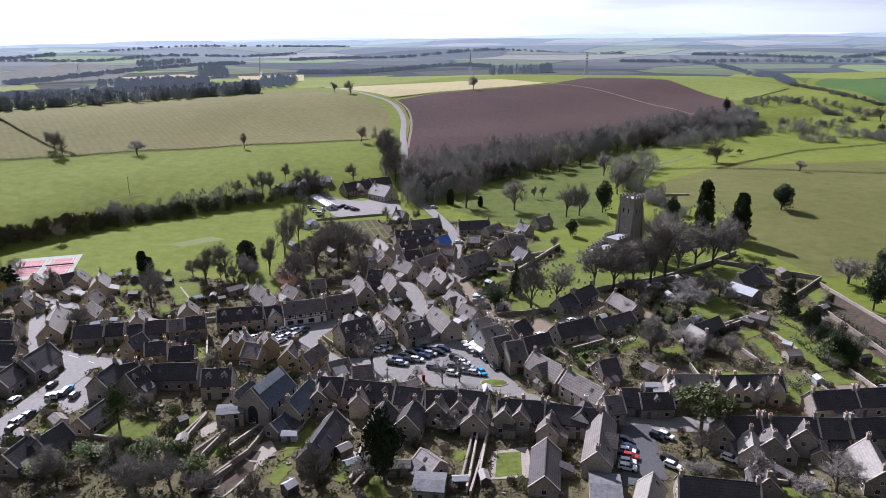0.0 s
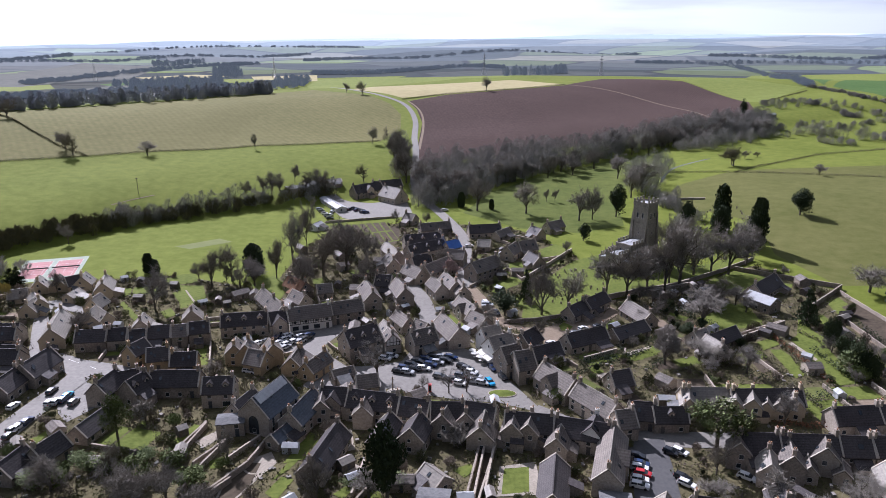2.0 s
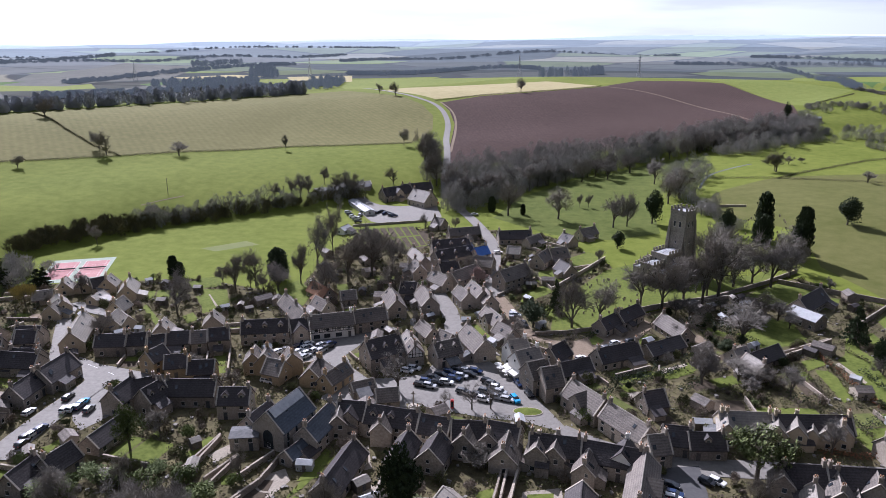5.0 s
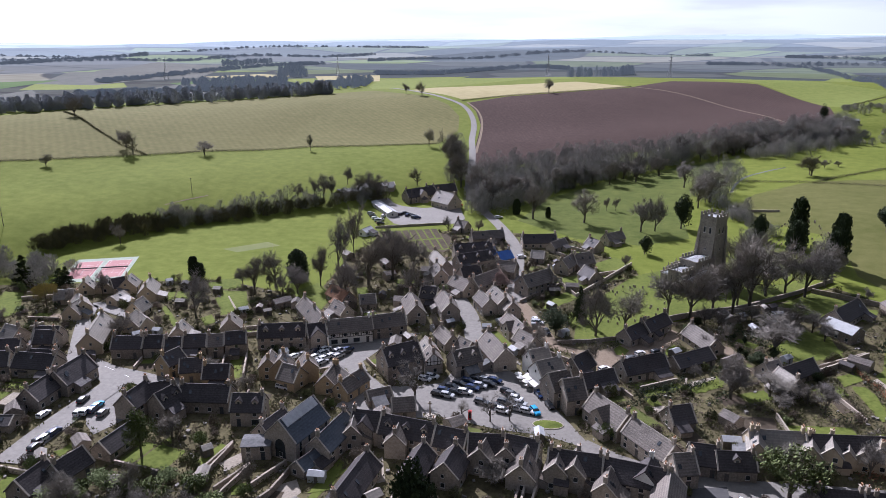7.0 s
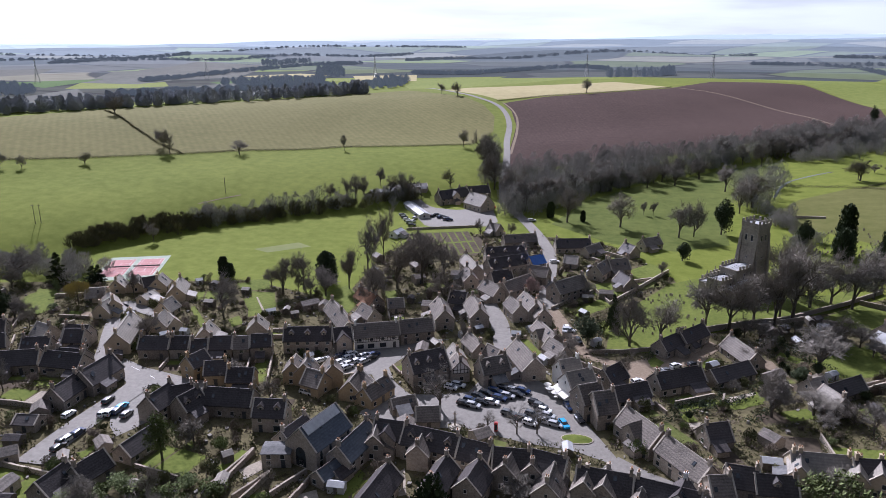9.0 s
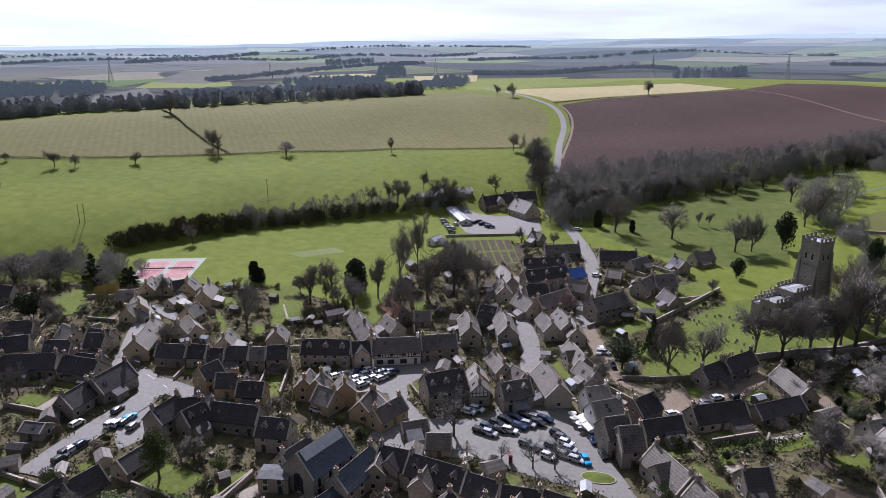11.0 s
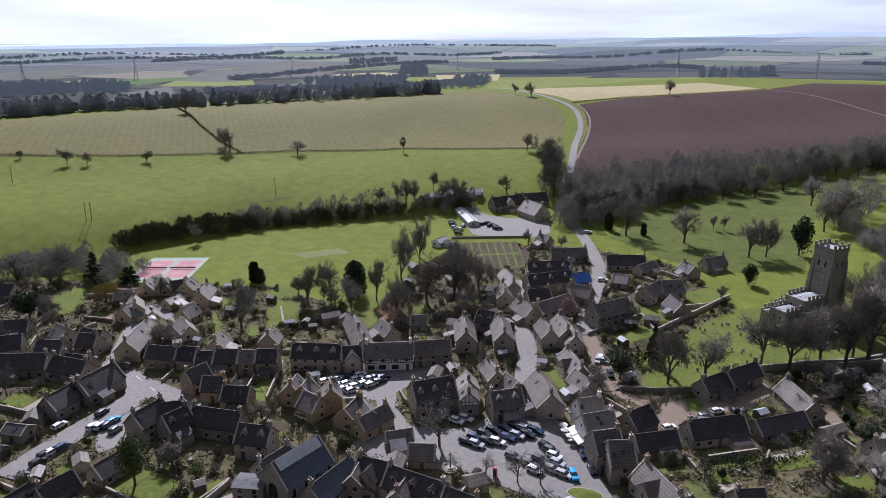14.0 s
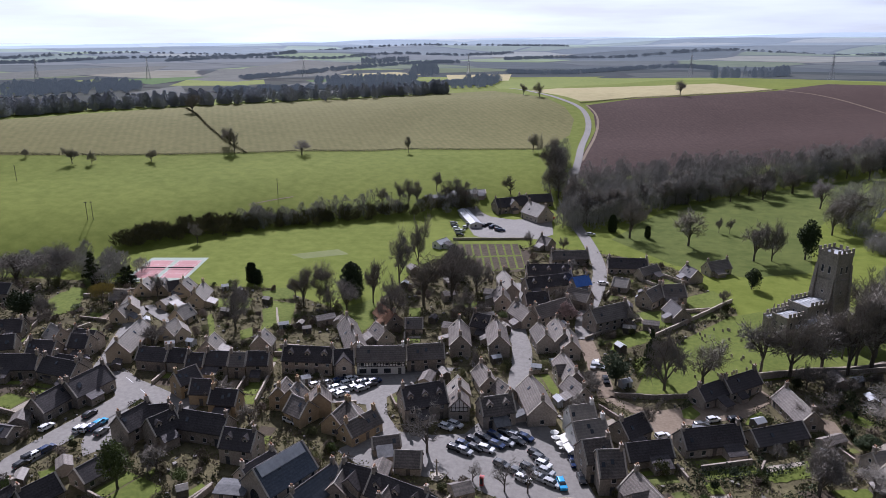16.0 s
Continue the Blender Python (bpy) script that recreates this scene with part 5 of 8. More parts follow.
russet(1.7, 110.3, 229.7, 111.6, 211.7, 113.5, 195.4)
russet(1.7, 86.9, 171.7, 99.1, 170.5)
hedge(1.6, 121, 233.7, 125.4, 222.8)
hedge(1.8, 72.7, 250.4, 83.5, 239.1)
yew_hedge(1.8, 91.4, 266.6, 93.7, 262.3)
yew_hedge(1.8, 76.2, 258.4, 78.7, 242.5, 80.4, 231.9)
yew_hedge(1.8, 80.7, 262.5, 86.5, 254.3, 90.1, 247.3)
yew_hedge(1.8, 56.1, 231.6, 56, 215)
yew_hedge(1.8, 37.8, 199.3, 44.9, 204.6, 53.5, 209.2)
yew_hedge(1.8, 68.4, 228.7, 77.3, 228.9)
yew_hedge(1.8, 56.2, 210, 65.6, 218.6)
yew_hedge(1.8, 40.3, 205.8, 53.8, 213.5)
yew_hedge(1.8, 43.3, 246.1, 37.2, 237.3)
yew_hedge(2.2, 80.9, 256.5, 87.8, 243.5)
yew_hedge(2.2, 87, 247.5, 94.8, 239.1)
yew_hedge(2.2, 90.5, 201.7, 95.2, 195.8)
yew_hedge(2.2, 101.5, 183.3, 112, 191)
yew_hedge(2.2, 60.1, 201.9, 67.6, 209.2)
yew_hedge(2.2, 144.6, 238.9, 145.4, 210)
yew_hedge(2.2, 118.5, 219, 120.7, 197.7)
yew_hedge(2.2, 65.8, 223.8, 74.7, 214.4)
yew_hedge(2.2, 51, 209.4, 61.5, 214.6)

# allotments behind the school
area("lawn", "lawn", 0.126, "worn green grass paths between allotment beds", -71.5, 371, -37.9, 381.6, -27, 344.6, -55.4, 327.6)
area("allotment_bed", "soil", 0.150, "dug brown allotment bed between grass paths", -70.6, 369.8, -67.7, 370.8, -60.9, 351.9, -63.5, 350.8)
area("allotment_bed", "soil", 0.154, "dug brown allotment bed between grass paths", -62.6, 348.2, -60.0, 349.4, -53.1, 330.5, -55.5, 329.1)
area("allotment_bed", "soil", 0.154, "dug brown allotment bed between grass paths", -66.9, 371.0, -64.0, 372.0, -57.4, 353.4, -60.1, 352.3)
area("allotment_bed", "soil", 0.150, "dug brown allotment bed between grass paths", -59.1, 349.7, -56.5, 350.9, -49.9, 332.4, -52.3, 331.0)
area("allotment_bed", "soil", 0.150, "dug brown allotment bed between grass paths", -63.1, 372.2, -60.3, 373.2, -54.0, 355.0, -56.6, 353.8)
area("allotment_bed", "soil", 0.154, "dug brown allotment bed between grass paths", -55.7, 351.3, -53.1, 352.5, -46.7, 334.3, -49.2, 332.9)
area("allotment_bed", "soil", 0.154, "dug brown allotment bed between grass paths", -59.4, 373.4, -56.6, 374.4, -50.5, 356.5, -53.1, 355.3)
area("allotment_bed", "soil", 0.150, "dug brown allotment bed between grass paths", -52.3, 352.8, -49.7, 354.0, -43.6, 336.1, -46.0, 334.7)
area("allotment_bed", "soil", 0.150, "dug brown allotment bed between grass paths", -55.7, 374.6, -52.9, 375.5, -47.0, 358.0, -49.7, 356.8)
area("allotment_bed", "soil", 0.154, "dug brown allotment bed between grass paths", -48.8, 354.4, -46.2, 355.6, -40.4, 338.0, -42.8, 336.6)
area("allotment_bed", "soil", 0.154, "dug brown allotment bed between grass paths", -52.0, 375.8, -49.2, 376.7, -43.6, 359.5, -46.2, 358.3)
area("allotment_bed", "soil", 0.150, "dug brown allotment bed between grass paths", -45.4, 356.0, -42.8, 357.1, -37.2, 339.9, -39.6, 338.5)
area("allotment_bed", "soil", 0.150, "dug brown allotment bed between grass paths", -48.3, 377.0, -45.5, 377.9, -40.1, 361.0, -42.7, 359.9)
area("allotment_bed", "soil", 0.154, "dug brown allotment bed between grass paths", -42.0, 357.5, -39.4, 358.7, -34.1, 341.8, -36.5, 340.3)
area("allotment_bed", "soil", 0.154, "dug brown allotment bed between grass paths", -44.6, 378.2, -41.7, 379.1, -36.7, 362.5, -39.3, 361.4)
area("allotment_bed", "soil", 0.150, "dug brown allotment bed between grass paths", -38.6, 359.1, -36.0, 360.2, -30.9, 343.6, -33.3, 342.2)
area("allotment_bed", "soil", 0.150, "dug brown allotment bed between grass paths", -40.8, 379.4, -38.0, 380.3, -33.2, 364.0, -35.8, 362.9)
area("allotment_bed", "soil", 0.154, "dug brown allotment bed between grass paths", -35.1, 360.6, -32.5, 361.8, -27.7, 345.5, -30.1, 344.1)

# ---- houses: place, heading of the ridge, length, width, ridge height, style ----
house(-165.9, 267.8, 109, 6.6, 6.7, 5.7, "e")
house(-159.5, 270.2, 104, 5.8, 6.7, 5.7, "e")
house(-153.6, 271.2, 45, 7.0, 5.9, 5.7, "es")
house(-149.9, 271.8, 103, 7.0, 6.7, 6.1, "e")
house(-138.4, 265.5, 109, 11.7, 6.7, 6.6, "e")
house(-147.5, 258.6, 80, 7.0, 5, 3.7, "e")
house(-133.4, 248.5, 87, 7.0, 6.7, 5.7, "e")
house(-128.3, 235.5, 94, 7.0, 6.7, 5.7, "e")
house(-124.7, 236.4, -43, 7.0, 5, 4.9, "e")
house(-155.7, 248.1, -48, 9.9, 5.9, 6.1, "e")
house(-155.0, 243.5, 93, 7.0, 6.7, 5.7, "e")
house(-134.0, 222.9, -72, 19.2, 7.6, 7.4, "e")
house(-148.8, 219.8, 3, 8.7, 6.3, 6.6, "s")
house(-138.7, 202.8, 2, 9.8, 6.7, 6.6, "s")
house(-124.1, 194.1, -97, 12.8, 7.6, 7.4, "s")
house(-126.8, 183.6, -93, 10.0, 6.7, 6.6, "s")
house(-118.1, 215.4, 8, 9.8, 5.9, 6.6, "s")
house(-110.1, 217.0, 9, 6.1, 5.9, 6.6, "s")
house(-103.0, 215.8, 15, 5.4, 5.9, 6.6, "s")
house(-96.8, 218.2, 12, 7.2, 5.9, 7, "s")
house(-90.5, 219.2, 17, 5.0, 5.9, 7, "t")
house(-84.5, 221.0, 17, 6.7, 5.9, 7.4, "s")
house(-71.3, 228.2, 12, 15.7, 6.7, 7.8, "sd3")
house(-60.3, 229.5, 26, 6.2, 6.7, 7.8, "sg")
house(-50.3, 235.0, 20, 14.7, 6.7, 7.8, "tb")
house(-38.2, 241.4, 24, 11.6, 6.7, 7.4, "t")
house(-92.2, 235.4, 106, 6.3, 6.7, 6.6, "l")
house(-107.5, 229.0, 104, 7.0, 6.7, 5.7, "l")
house(-90.6, 202.1, 15, 6.7, 5.9, 6.6, "ys")
house(-81.3, 199.0, 9, 7.9, 5.9, 6.6, "ys")
house(-98.4, 204.5, 68, 7.0, 5.9, 7.4, "ys")
house(-93.8, 186.2, 30, 8.1, 6.7, 6.6, "s")
house(-78.9, 186.2, 3, 14.2, 6.7, 7, "s")
house(-96.9, 181.8, 80, 9.7, 6.7, 7.4, "s")
house(-88.4, 181.7, 68, 7.2, 6.7, 7.4, "sd2")
house(-64.6, 181.0, 5, 8.7, 6.7, 7.8, "sd2")
house(-67.9, 206.4, 100, 6.3, 5.9, 7, "yt")
house(-64.1, 206.2, 95, 5.7, 5.9, 7, "yt")
house(-59.4, 201.0, -19, 6.4, 6.7, 6.6, "yt")
house(-56.2, 205.7, 117, 5.4, 5.9, 7.4, "yt")
house(-47.7, 200.7, 85, 8.4, 6.7, 6.1, "yt")
house(-41.1, 198.8, 65, 10.4, 5.5, 5.7, "yt")
house(-44.0, 201.3, -47, 8.6, 6.7, 6.1, "yt")
house(-29.4, 213.9, 36, 12.1, 8.4, 9, "sd3")
house(-21.8, 223.0, -68, 6.0, 5.9, 6.6, "l")
house(-19.7, 215.7, 110, 5.6, 5.5, 7, "ht")
house(-9.6, 216.4, 32, 9.1, 6.7, 7.4, "td2")
house(-31.7, 257.4, -72, 14.5, 6.7, 7.4, "t")
house(-27.4, 271.0, -12, 6.8, 6.7, 7, "sd2")
house(-19.8, 261.0, -72, 14.2, 6.7, 7.4, "t")
house(-0.2, 224.3, -66, 15.2, 7.6, 7.4, "t")
house(-57.9, 253.2, -43, 8.4, 5.9, 6.1, "t")
house(-67.1, 249.9, -56, 22.2, 6.7, 5.7, "t")
house(-50.7, 265.6, 19, 6.1, 5.9, 4.9, "t")
house(-62.2, 270.0, -44, 12.1, 6.7, 5.7, "r")
house(-17.0, 233.7, -59, 9.6, 5.5, 5.7, "t")
house(-10.3, 228.9, -43, 6.2, 5, 4.9, "t")
house(-14.1, 299.3, 28, 9.2, 6.7, 6.6, "s")
house(-15.1, 332.5, 19, 18.6, 6.7, 7, "sd3")
house(-9.7, 357.5, 21, 16.7, 5.9, 6.1, "t")
house(15.9, 353.9, 12, 17.0, 6.7, 6.1, "s")
house(-12.8, 318.5, 35, 20.3, 6.7, 7, "sd3")
house(-0.6, 321.8, 42, 7.3, 5.9, 7, "b")
house(1.1, 306.7, -17, 9.2, 6.7, 7, "t")
house(-6.8, 289.0, 52, 16.5, 6.7, 7.4, "t")
house(-16.1, 284.2, -48, 10.6, 6.7, 6.6, "t")
house(-27.8, 311.6, -66, 17.3, 5.9, 7, "l")
house(-27.1, 298.1, -72, 10.8, 5.9, 6.6, "t")
house(13.2, 289.6, 45, 16.1, 7.6, 8.2, "t")
house(-56.1, 445.8, 39, 21.1, 8.4, 8.2, "sg")
house(-38.1, 431.8, -42, 15.5, 10.9, 9, "l")
house(-44.9, 461.0, 29, 20.5, 7.6, 7.4, "s")
house(-23.7, 377.8, -34, 7.1, 5.9, 5.7, "t")
house(15.1, 330.1, -10, 6.1, 6.7, 4.9, "l")
house(24.7, 348.7, 52, 11.4, 5, 4.9, "t")
house(-97.1, 439.7, 28, 18.4, 8.4, 3.7, "f")
house(-85.7, 452.3, 22, 24.2, 8.4, 3.7, "s")
house(-73.3, 417.4, -61, 31.5, 5.9, 3.3, "w")
house(-72.9, 365.2, 68, 7.8, 5, 3.7, "w")
house(27.3, 317.4, 63, 11.8, 6.7, 6.6, "t")
house(34.6, 323.6, 25, 9.2, 7.6, 6.6, "t")
house(36.4, 304.8, -62, 9.0, 6.7, 5.7, "s")
house(42.3, 350.2, -57, 8.2, 5.9, 5.7, "s")
house(52.9, 363.1, 39, 11.4, 5.9, 5.7, "t")
house(-5.9, 266.6, -66, 10.6, 5.9, 6.6, "t")
house(-0.6, 269.7, -70, 13.6, 5.9, 7, "t")
house(3.2, 264.5, -75, 11.4, 5.9, 6.6, "t")
house(5.9, 243.9, -64, 13.8, 5.9, 6.6, "tg")
house(9.5, 234.4, -51, 8.4, 5.9, 5.7, "t")
house(45.2, 244.6, 46, 9.9, 5.9, 5.7, "s")
house(53.5, 252.3, 46, 13.1, 5.9, 6.1, "s")
house(67.6, 242.6, -69, 14.3, 6.7, 5.7, "t")
house(60.3, 227.5, 34, 15.5, 6.7, 4.9, "s")
house(44.2, 219.7, 28, 15.8, 6.7, 6.1, "s")
house(25.3, 218.0, 49, 8.3, 6.7, 6.6, "s")
house(29.7, 209.6, 28, 11.6, 5.9, 5.3, "s")
house(12.7, 217.1, 30, 6.8, 6.7, 8.2, "wl")
house(15.4, 209.3, 32, 8.6, 6.7, 8.6, "wl")
house(18.0, 200.9, 29, 7.0, 7.6, 9, "t")
house(21.6, 197.3, 20, 6.1, 8.4, 9, "t")
house(31.2, 188.0, -56, 13.6, 7.6, 7.4, "tg")
house(39.7, 175.2, -56, 14.5, 6.7, 7.4, "t")
house(49.3, 191.3, 20, 6.7, 6.7, 5.7, "s")
house(82.3, 221.2, 30, 6.0, 5.9, 5.7, "l")
house(84.4, 213.1, -68, 8.0, 6.7, 6.1, "l")
house(90.0, 222.0, 35, 14.6, 5.9, 5.3, "s")
house(124.4, 271.0, 45, 19.8, 7.6, 6.6, "s")
house(117.4, 255.8, -58, 11.3, 6.7, 5.7, "wr")
house(8.1, 167.8, -15, 8.4, 6.7, 7.8, "s")
house(20.2, 163.1, -8, 12.3, 6.7, 7.8, "s")
house(33.3, 160.6, -15, 13.8, 6.7, 7.4, "s")
house(4.6, 167.2, 82, 6.2, 5.2, 6.7, "t")
house(8.4, 161.8, 79, 8.5, 6.7, 6.7, "t")
house(16.0, 161.6, 78, 5.6, 5.2, 7.1, "t")
house(20.3, 161.9, 75, 7.0, 5.2, 7.1, "t")
house(26.8, 156.9, 73, 6.8, 5.2, 6.3, "t")
house(23.7, 141.2, -100, 15.7, 6.7, 5.3, "s")
house(36.1, 160.6, 68, 7.0, 4.4, 7.5, "ww")
house(38.0, 149.2, -106, 19.7, 6.7, 7.5, "tg")
house(44.8, 130.1, -113, 10.1, 5.9, 5.4, "l")
house(36.0, 133.3, -9, 6.8, 10.1, 3.3, "f")
house(57.6, 169.9, 2, 9.0, 5.9, 6.1, "sd1")
house(44.8, 165.9, 13, 5.2, 6.7, 7.4, "t")
house(51.0, 171.4, -8, 7.0, 6.7, 6.6, "s")
house(70.0, 179.6, -0, 13.2, 6.7, 6.6, "p")
house(86.1, 178.5, 2, 19.6, 6.7, 7, "ps")
house(64.8, 176.9, 76, 6.9, 4.4, 6.3, "p")
house(77.1, 176.3, 71, 6.0, 4.4, 6.3, "p")
house(81.6, 176.2, 72, 6.7, 4.8, 6.7, "p")
house(92.9, 176.7, 70, 5.7, 4.8, 6.7, "p")
house(86.0, 177.1, 67, 7.0, 3, 5.4, "p")
house(89.4, 177.1, 66, 7.0, 3, 5.4, "p")
house(105.6, 170.3, 6, 12.7, 6.7, 6.6, "s")
house(119.1, 171.6, 5, 14.2, 6.7, 6.6, "s")
house(74.2, 154.8, -0, 9.7, 6.7, 7.8, "s")
house(86.0, 154.5, -2, 13.7, 6.7, 7.8, "s")
house(97.0, 154.5, -2, 7.5, 6.7, 7.4, "s")
house(108.2, 154.9, 4, 14.7, 6.7, 7.4, "s")
house(69.5, 153.6, 72, 5.0, 5.2, 7.1, "t")
house(74.1, 147.5, 72, 7.3, 5.2, 6.3, "l")
house(80.2, 150.5, 73, 9.1, 5.9, 7.1, "t")
house(88.8, 151.7, 70, 5.8, 5.9, 7.5, "t")
house(84.0, 149.2, 72, 7.0, 3.7, 4.6, "t")
house(91.3, 148.0, 69, 5.2, 3.7, 3.8, "t")
house(99.5, 140.1, -106, 14.2, 6.7, 6.6, "l")
house(59.8, 130.7, -10, 17.0, 7.6, 6.6, "s")
house(72.2, 135.7, -100, 7.1, 5.9, 5.7, "s")
house(-48.1, 170.9, 70, 13.9, 9.5, 10.3, "c")
house(-39.0, 169.6, 74, 13.7, 6.7, 7.4, "u")
house(-42.1, 161.9, -115, 10.0, 4.2, 4.1, "u")
house(-31.3, 175.8, -5, 7.7, 6.7, 7.8, "sg")
house(-20.2, 173.3, -12, 14.4, 6.7, 7.8, "sd3")
house(-9.0, 169.9, -14, 8.1, 6.7, 7.8, "s")
house(-0.5, 168.3, -0, 8.8, 6.7, 7.8, "s")
house(-34.4, 173.3, 95, 7.2, 4.8, 6.7, "t")
house(-22.7, 170.4, 88, 6.3, 5.2, 6.7, "t")
house(-1.0, 166.1, 76, 7.2, 5.9, 7.1, "t")
house(-8.5, 160.6, -104, 8.8, 6.7, 7, "s")
house(-29.9, 152.2, -102, 18.5, 6.7, 6.1, "s")
house(-16.2, 159.6, -102, 10.7, 5.9, 7, "s")
house(-3.2, 135.1, -6, 7.0, 6.7, 3.3, "f")
house(-3.2, 143.8, -49, 7.0, 5, 4.1, "l")
house(-55.9, 174.3, -109, 9.6, 5.9, 5.7, "s")
house(-56.7, 165.6, 10, 7.0, 5, 4.1, "f")
house(-101.9, 145.7, -98, 9.0, 6.3, 5.7, "s")
house(-96.7, 151.3, -107, 8.3, 6.3, 6.1, "s")
house(-92.6, 164.1, -103, 10.8, 5.9, 4.9, "s")
house(-156.1, 198.2, 19, 16.9, 6.7, 6.6, "s")
house(-139.1, 200.2, -2, 13.4, 6.7, 6.6, "s")
house(-146.8, 215.8, 10, 6.7, 6.3, 7, "s")
house(-156.2, 209.9, 12, 9.2, 6.7, 6.1, "s")
house(-171.2, 207.8, 32, 8.6, 6.7, 6.6, "s")
house(-182.6, 220.2, 26, 10.3, 6.7, 5.7, "s")
house(-162.4, 221.0, -19, 7.1, 6.7, 5.7, "l")
house(-214.2, 246.4, 4, 8.5, 5.9, 6.6, "s")
house(-127.4, 169.7, 5, 6.2, 5, 3.7, "s")
house(-168.3, 257.0, 26, 7.0, 5.9, 4.9, "e")
house(-24.2, 188.9, 13, 6.4, 5.5, 4.9, "t")
house(-32.2, 194.3, 31, 7.0, 4.2, 4.1, "t")

# ---- trees: kind, place, height, spread ----
tree("cypress", -85.3, 289.7, 14.6, 9.5)
tree("cypress", -132.4, 292.1, 9.1, 5)
tree("cypress", -129.1, 291.5, 6.6, 4)
tree("fir", -180.2, 275.8, 8.6, 7.1)
tree("yew", 92.8, 396, 19, 13)
tree("cypress", 138.6, 360.1, 25, 9.5)
tree("cypress", 136.5, 354.1, 15.5, 10)
tree("cypress", 146.3, 332.5, 24.5, 9)
tree("cypress", 142.0, 328.4, 18, 7)
tree("yew", 187.0, 376.5, 14.8, 14.6)
tree("yew", -13.5, 138.2, 19.4, 12.7)
tree("yew", 19.6, 246.5, 10.5, 11)
tree("fir", 28.7, 261.4, 14.2, 5.9)
tree("pine", 67.0, 160.4, 14.9, 16.8)
tree("ivy", -84.9, 161.5, 13.1, 9.4)
tree("fir", 127.3, 241.1, 14.3, 9.8)
tree("yew", 161.3, 244.3, 17.4, 11.5)
tree("bush", 29.8, 181.9, 5.6, 5.7)
tree("fir", -196.1, 272.4, 14.6, 10.6)
tree("fir", -183.5, 276.4, 7.4, 9.9)
tree("yew", -189.9, 232.9, 11.7, 12.1)
tree("willow", -173.1, 252.8, 9.5, 9.7)
tree("cypress", 4.4, 417.3, 9.5, 4.9)
tree("cypress", 22.4, 411.4, 6.6, 3.4)
tree("yew", 65.7, 346.6, 9.0, 8.3)
tree("yew", 125.7, 371.1, 13.8, 10.4)
tree("yew", 294.3, 735.6, 18.9, 9.0)
tree("bare", -73.6, 310.6, 23.2, 10.8)
tree("bare", -69.5, 323.1, 25.6, 8.4)
tree("bare", -55.5, 289.4, 20.9, 15.1)
tree("bare", -46.7, 297.2, 20.1, 15.4)
tree("bare", -38.8, 305.4, 16.6, 13.1)
tree("bare", -92.8, 282.1, 15.5, 10.1)
tree("bare", -99.0, 275.0, 15.1, 10.0)
tree("bare", -111.0, 247.8, 17.6, 10.7)
tree("bare", -74.8, 285.7, 16.9, 7.5)
tree("bare", -54.5, 323.1, 16.0, 12.2)
tree("bare", -59.8, 268.1, 17.3, 10.4)
tree("bare", -33.6, 274.8, 15.3, 10.5)
tree("bare", 33.3, 247.5, 16.9, 13.0)
tree("bare", 43.9, 253.3, 15.4, 13.4)
tree("bare", 61.1, 267.8, 17.3, 14.2)
tree("bare", 69.2, 267.8, 19.6, 15.7)
tree("bare", 79.0, 274.5, 17.6, 14.7)
tree("bare", 86.1, 274.5, 25.9, 14.8)
tree("bare", 93.4, 279.4, 28.2, 16.6)
tree("bare", 104.2, 294.3, 20.3, 14.3)
tree("bare", 113.5, 299.5, 20.9, 14.6)
tree("bare", 131.5, 306.6, 20.2, 14.1)
tree("bare", 119.3, 294.6, 20.0, 13.4)
tree("bare", 100.2, 315.2, 21.3, 16.7)
tree("bare", 42.0, 402.7, 18.3, 14.1)
tree("bare", 70.1, 386.5, 17.7, 11.8)
tree("bare", 78.0, 389.1, 18.7, 9.9)
tree("bare", 13.8, 408.5, 19.2, 15.0)
tree("bare", 116.6, 501.6, 18.1, 16.1)
tree("bare", 62.8, 432.6, 8.0, 4.3)
tree("bare", 57.5, 432.6, 8.0, 4.3)
tree("bare", 122.4, 456.5, 18.9, 21.8)
tree("bare", 112.3, 442.4, 19.1, 15.1)
tree("bare", 87.9, 522.2, 15.8, 13.1)
tree("bare", 36.1, 515.0, 15.6, 18.7)
tree("bare", -212.0, 482.8, 9.3, 11.2)
tree("bare", -148.7, 523.3, 11.3, 4.4)
tree("bare", -65.1, 559.5, 12.5, 7.4)
tree("bare", -266.1, 478.3, 11.4, 11.6)
tree("bare", -101.6, 783.4, 14.5, 12.8)
tree("bare", -121.1, 797.5, 11.1, 7.8)
tree("bare", 36.4, 853.5, 15.1, 10.4)
tree("bare", 245.5, 476.1, 7.8, 7.9)
tree("bare", 202.7, 514.6, 13.3, 14.5)
tree("bare", 167.9, 273.5, 11.3, 14.1)
tree("bare", 89.2, 237.9, 13.5, 13.2)
tree("bare", 67.8, 210.0, 12.9, 7.8)
tree("bare", 99.7, 253.2, 12.6, 11.7)
tree("bare", -60.6, 464.5, 11.5, 10.0)
tree("bare", -37.7, 490.4, 23.9, 13.7)
tree("bare", -42.0, 494.4, 27.6, 13.8)
tree("bare", -32.7, 473.6, 22.6, 13.3)
tree("bare", -20.3, 452.9, 20.7, 15.0)
tree("bare", -10.6, 436.1, 18.2, 15.9)
tree("bare", 2.1, 444.3, 16.7, 16.2)
tree("bare", -325.1, 396.0, 9.8, 8.8)
tree("bare", -315.1, 401.6, 7.8, 5.6)
tree("bare", -287.5, 422.5, 7.2, 7.9)
tree("bare", -358.4, 392.7, 5.0, 5.0)
tree("bare", -255.5, 467.5, 16.2, 11.5)
tree("bare", -346.0, 546.0, 14.5, 13.0)
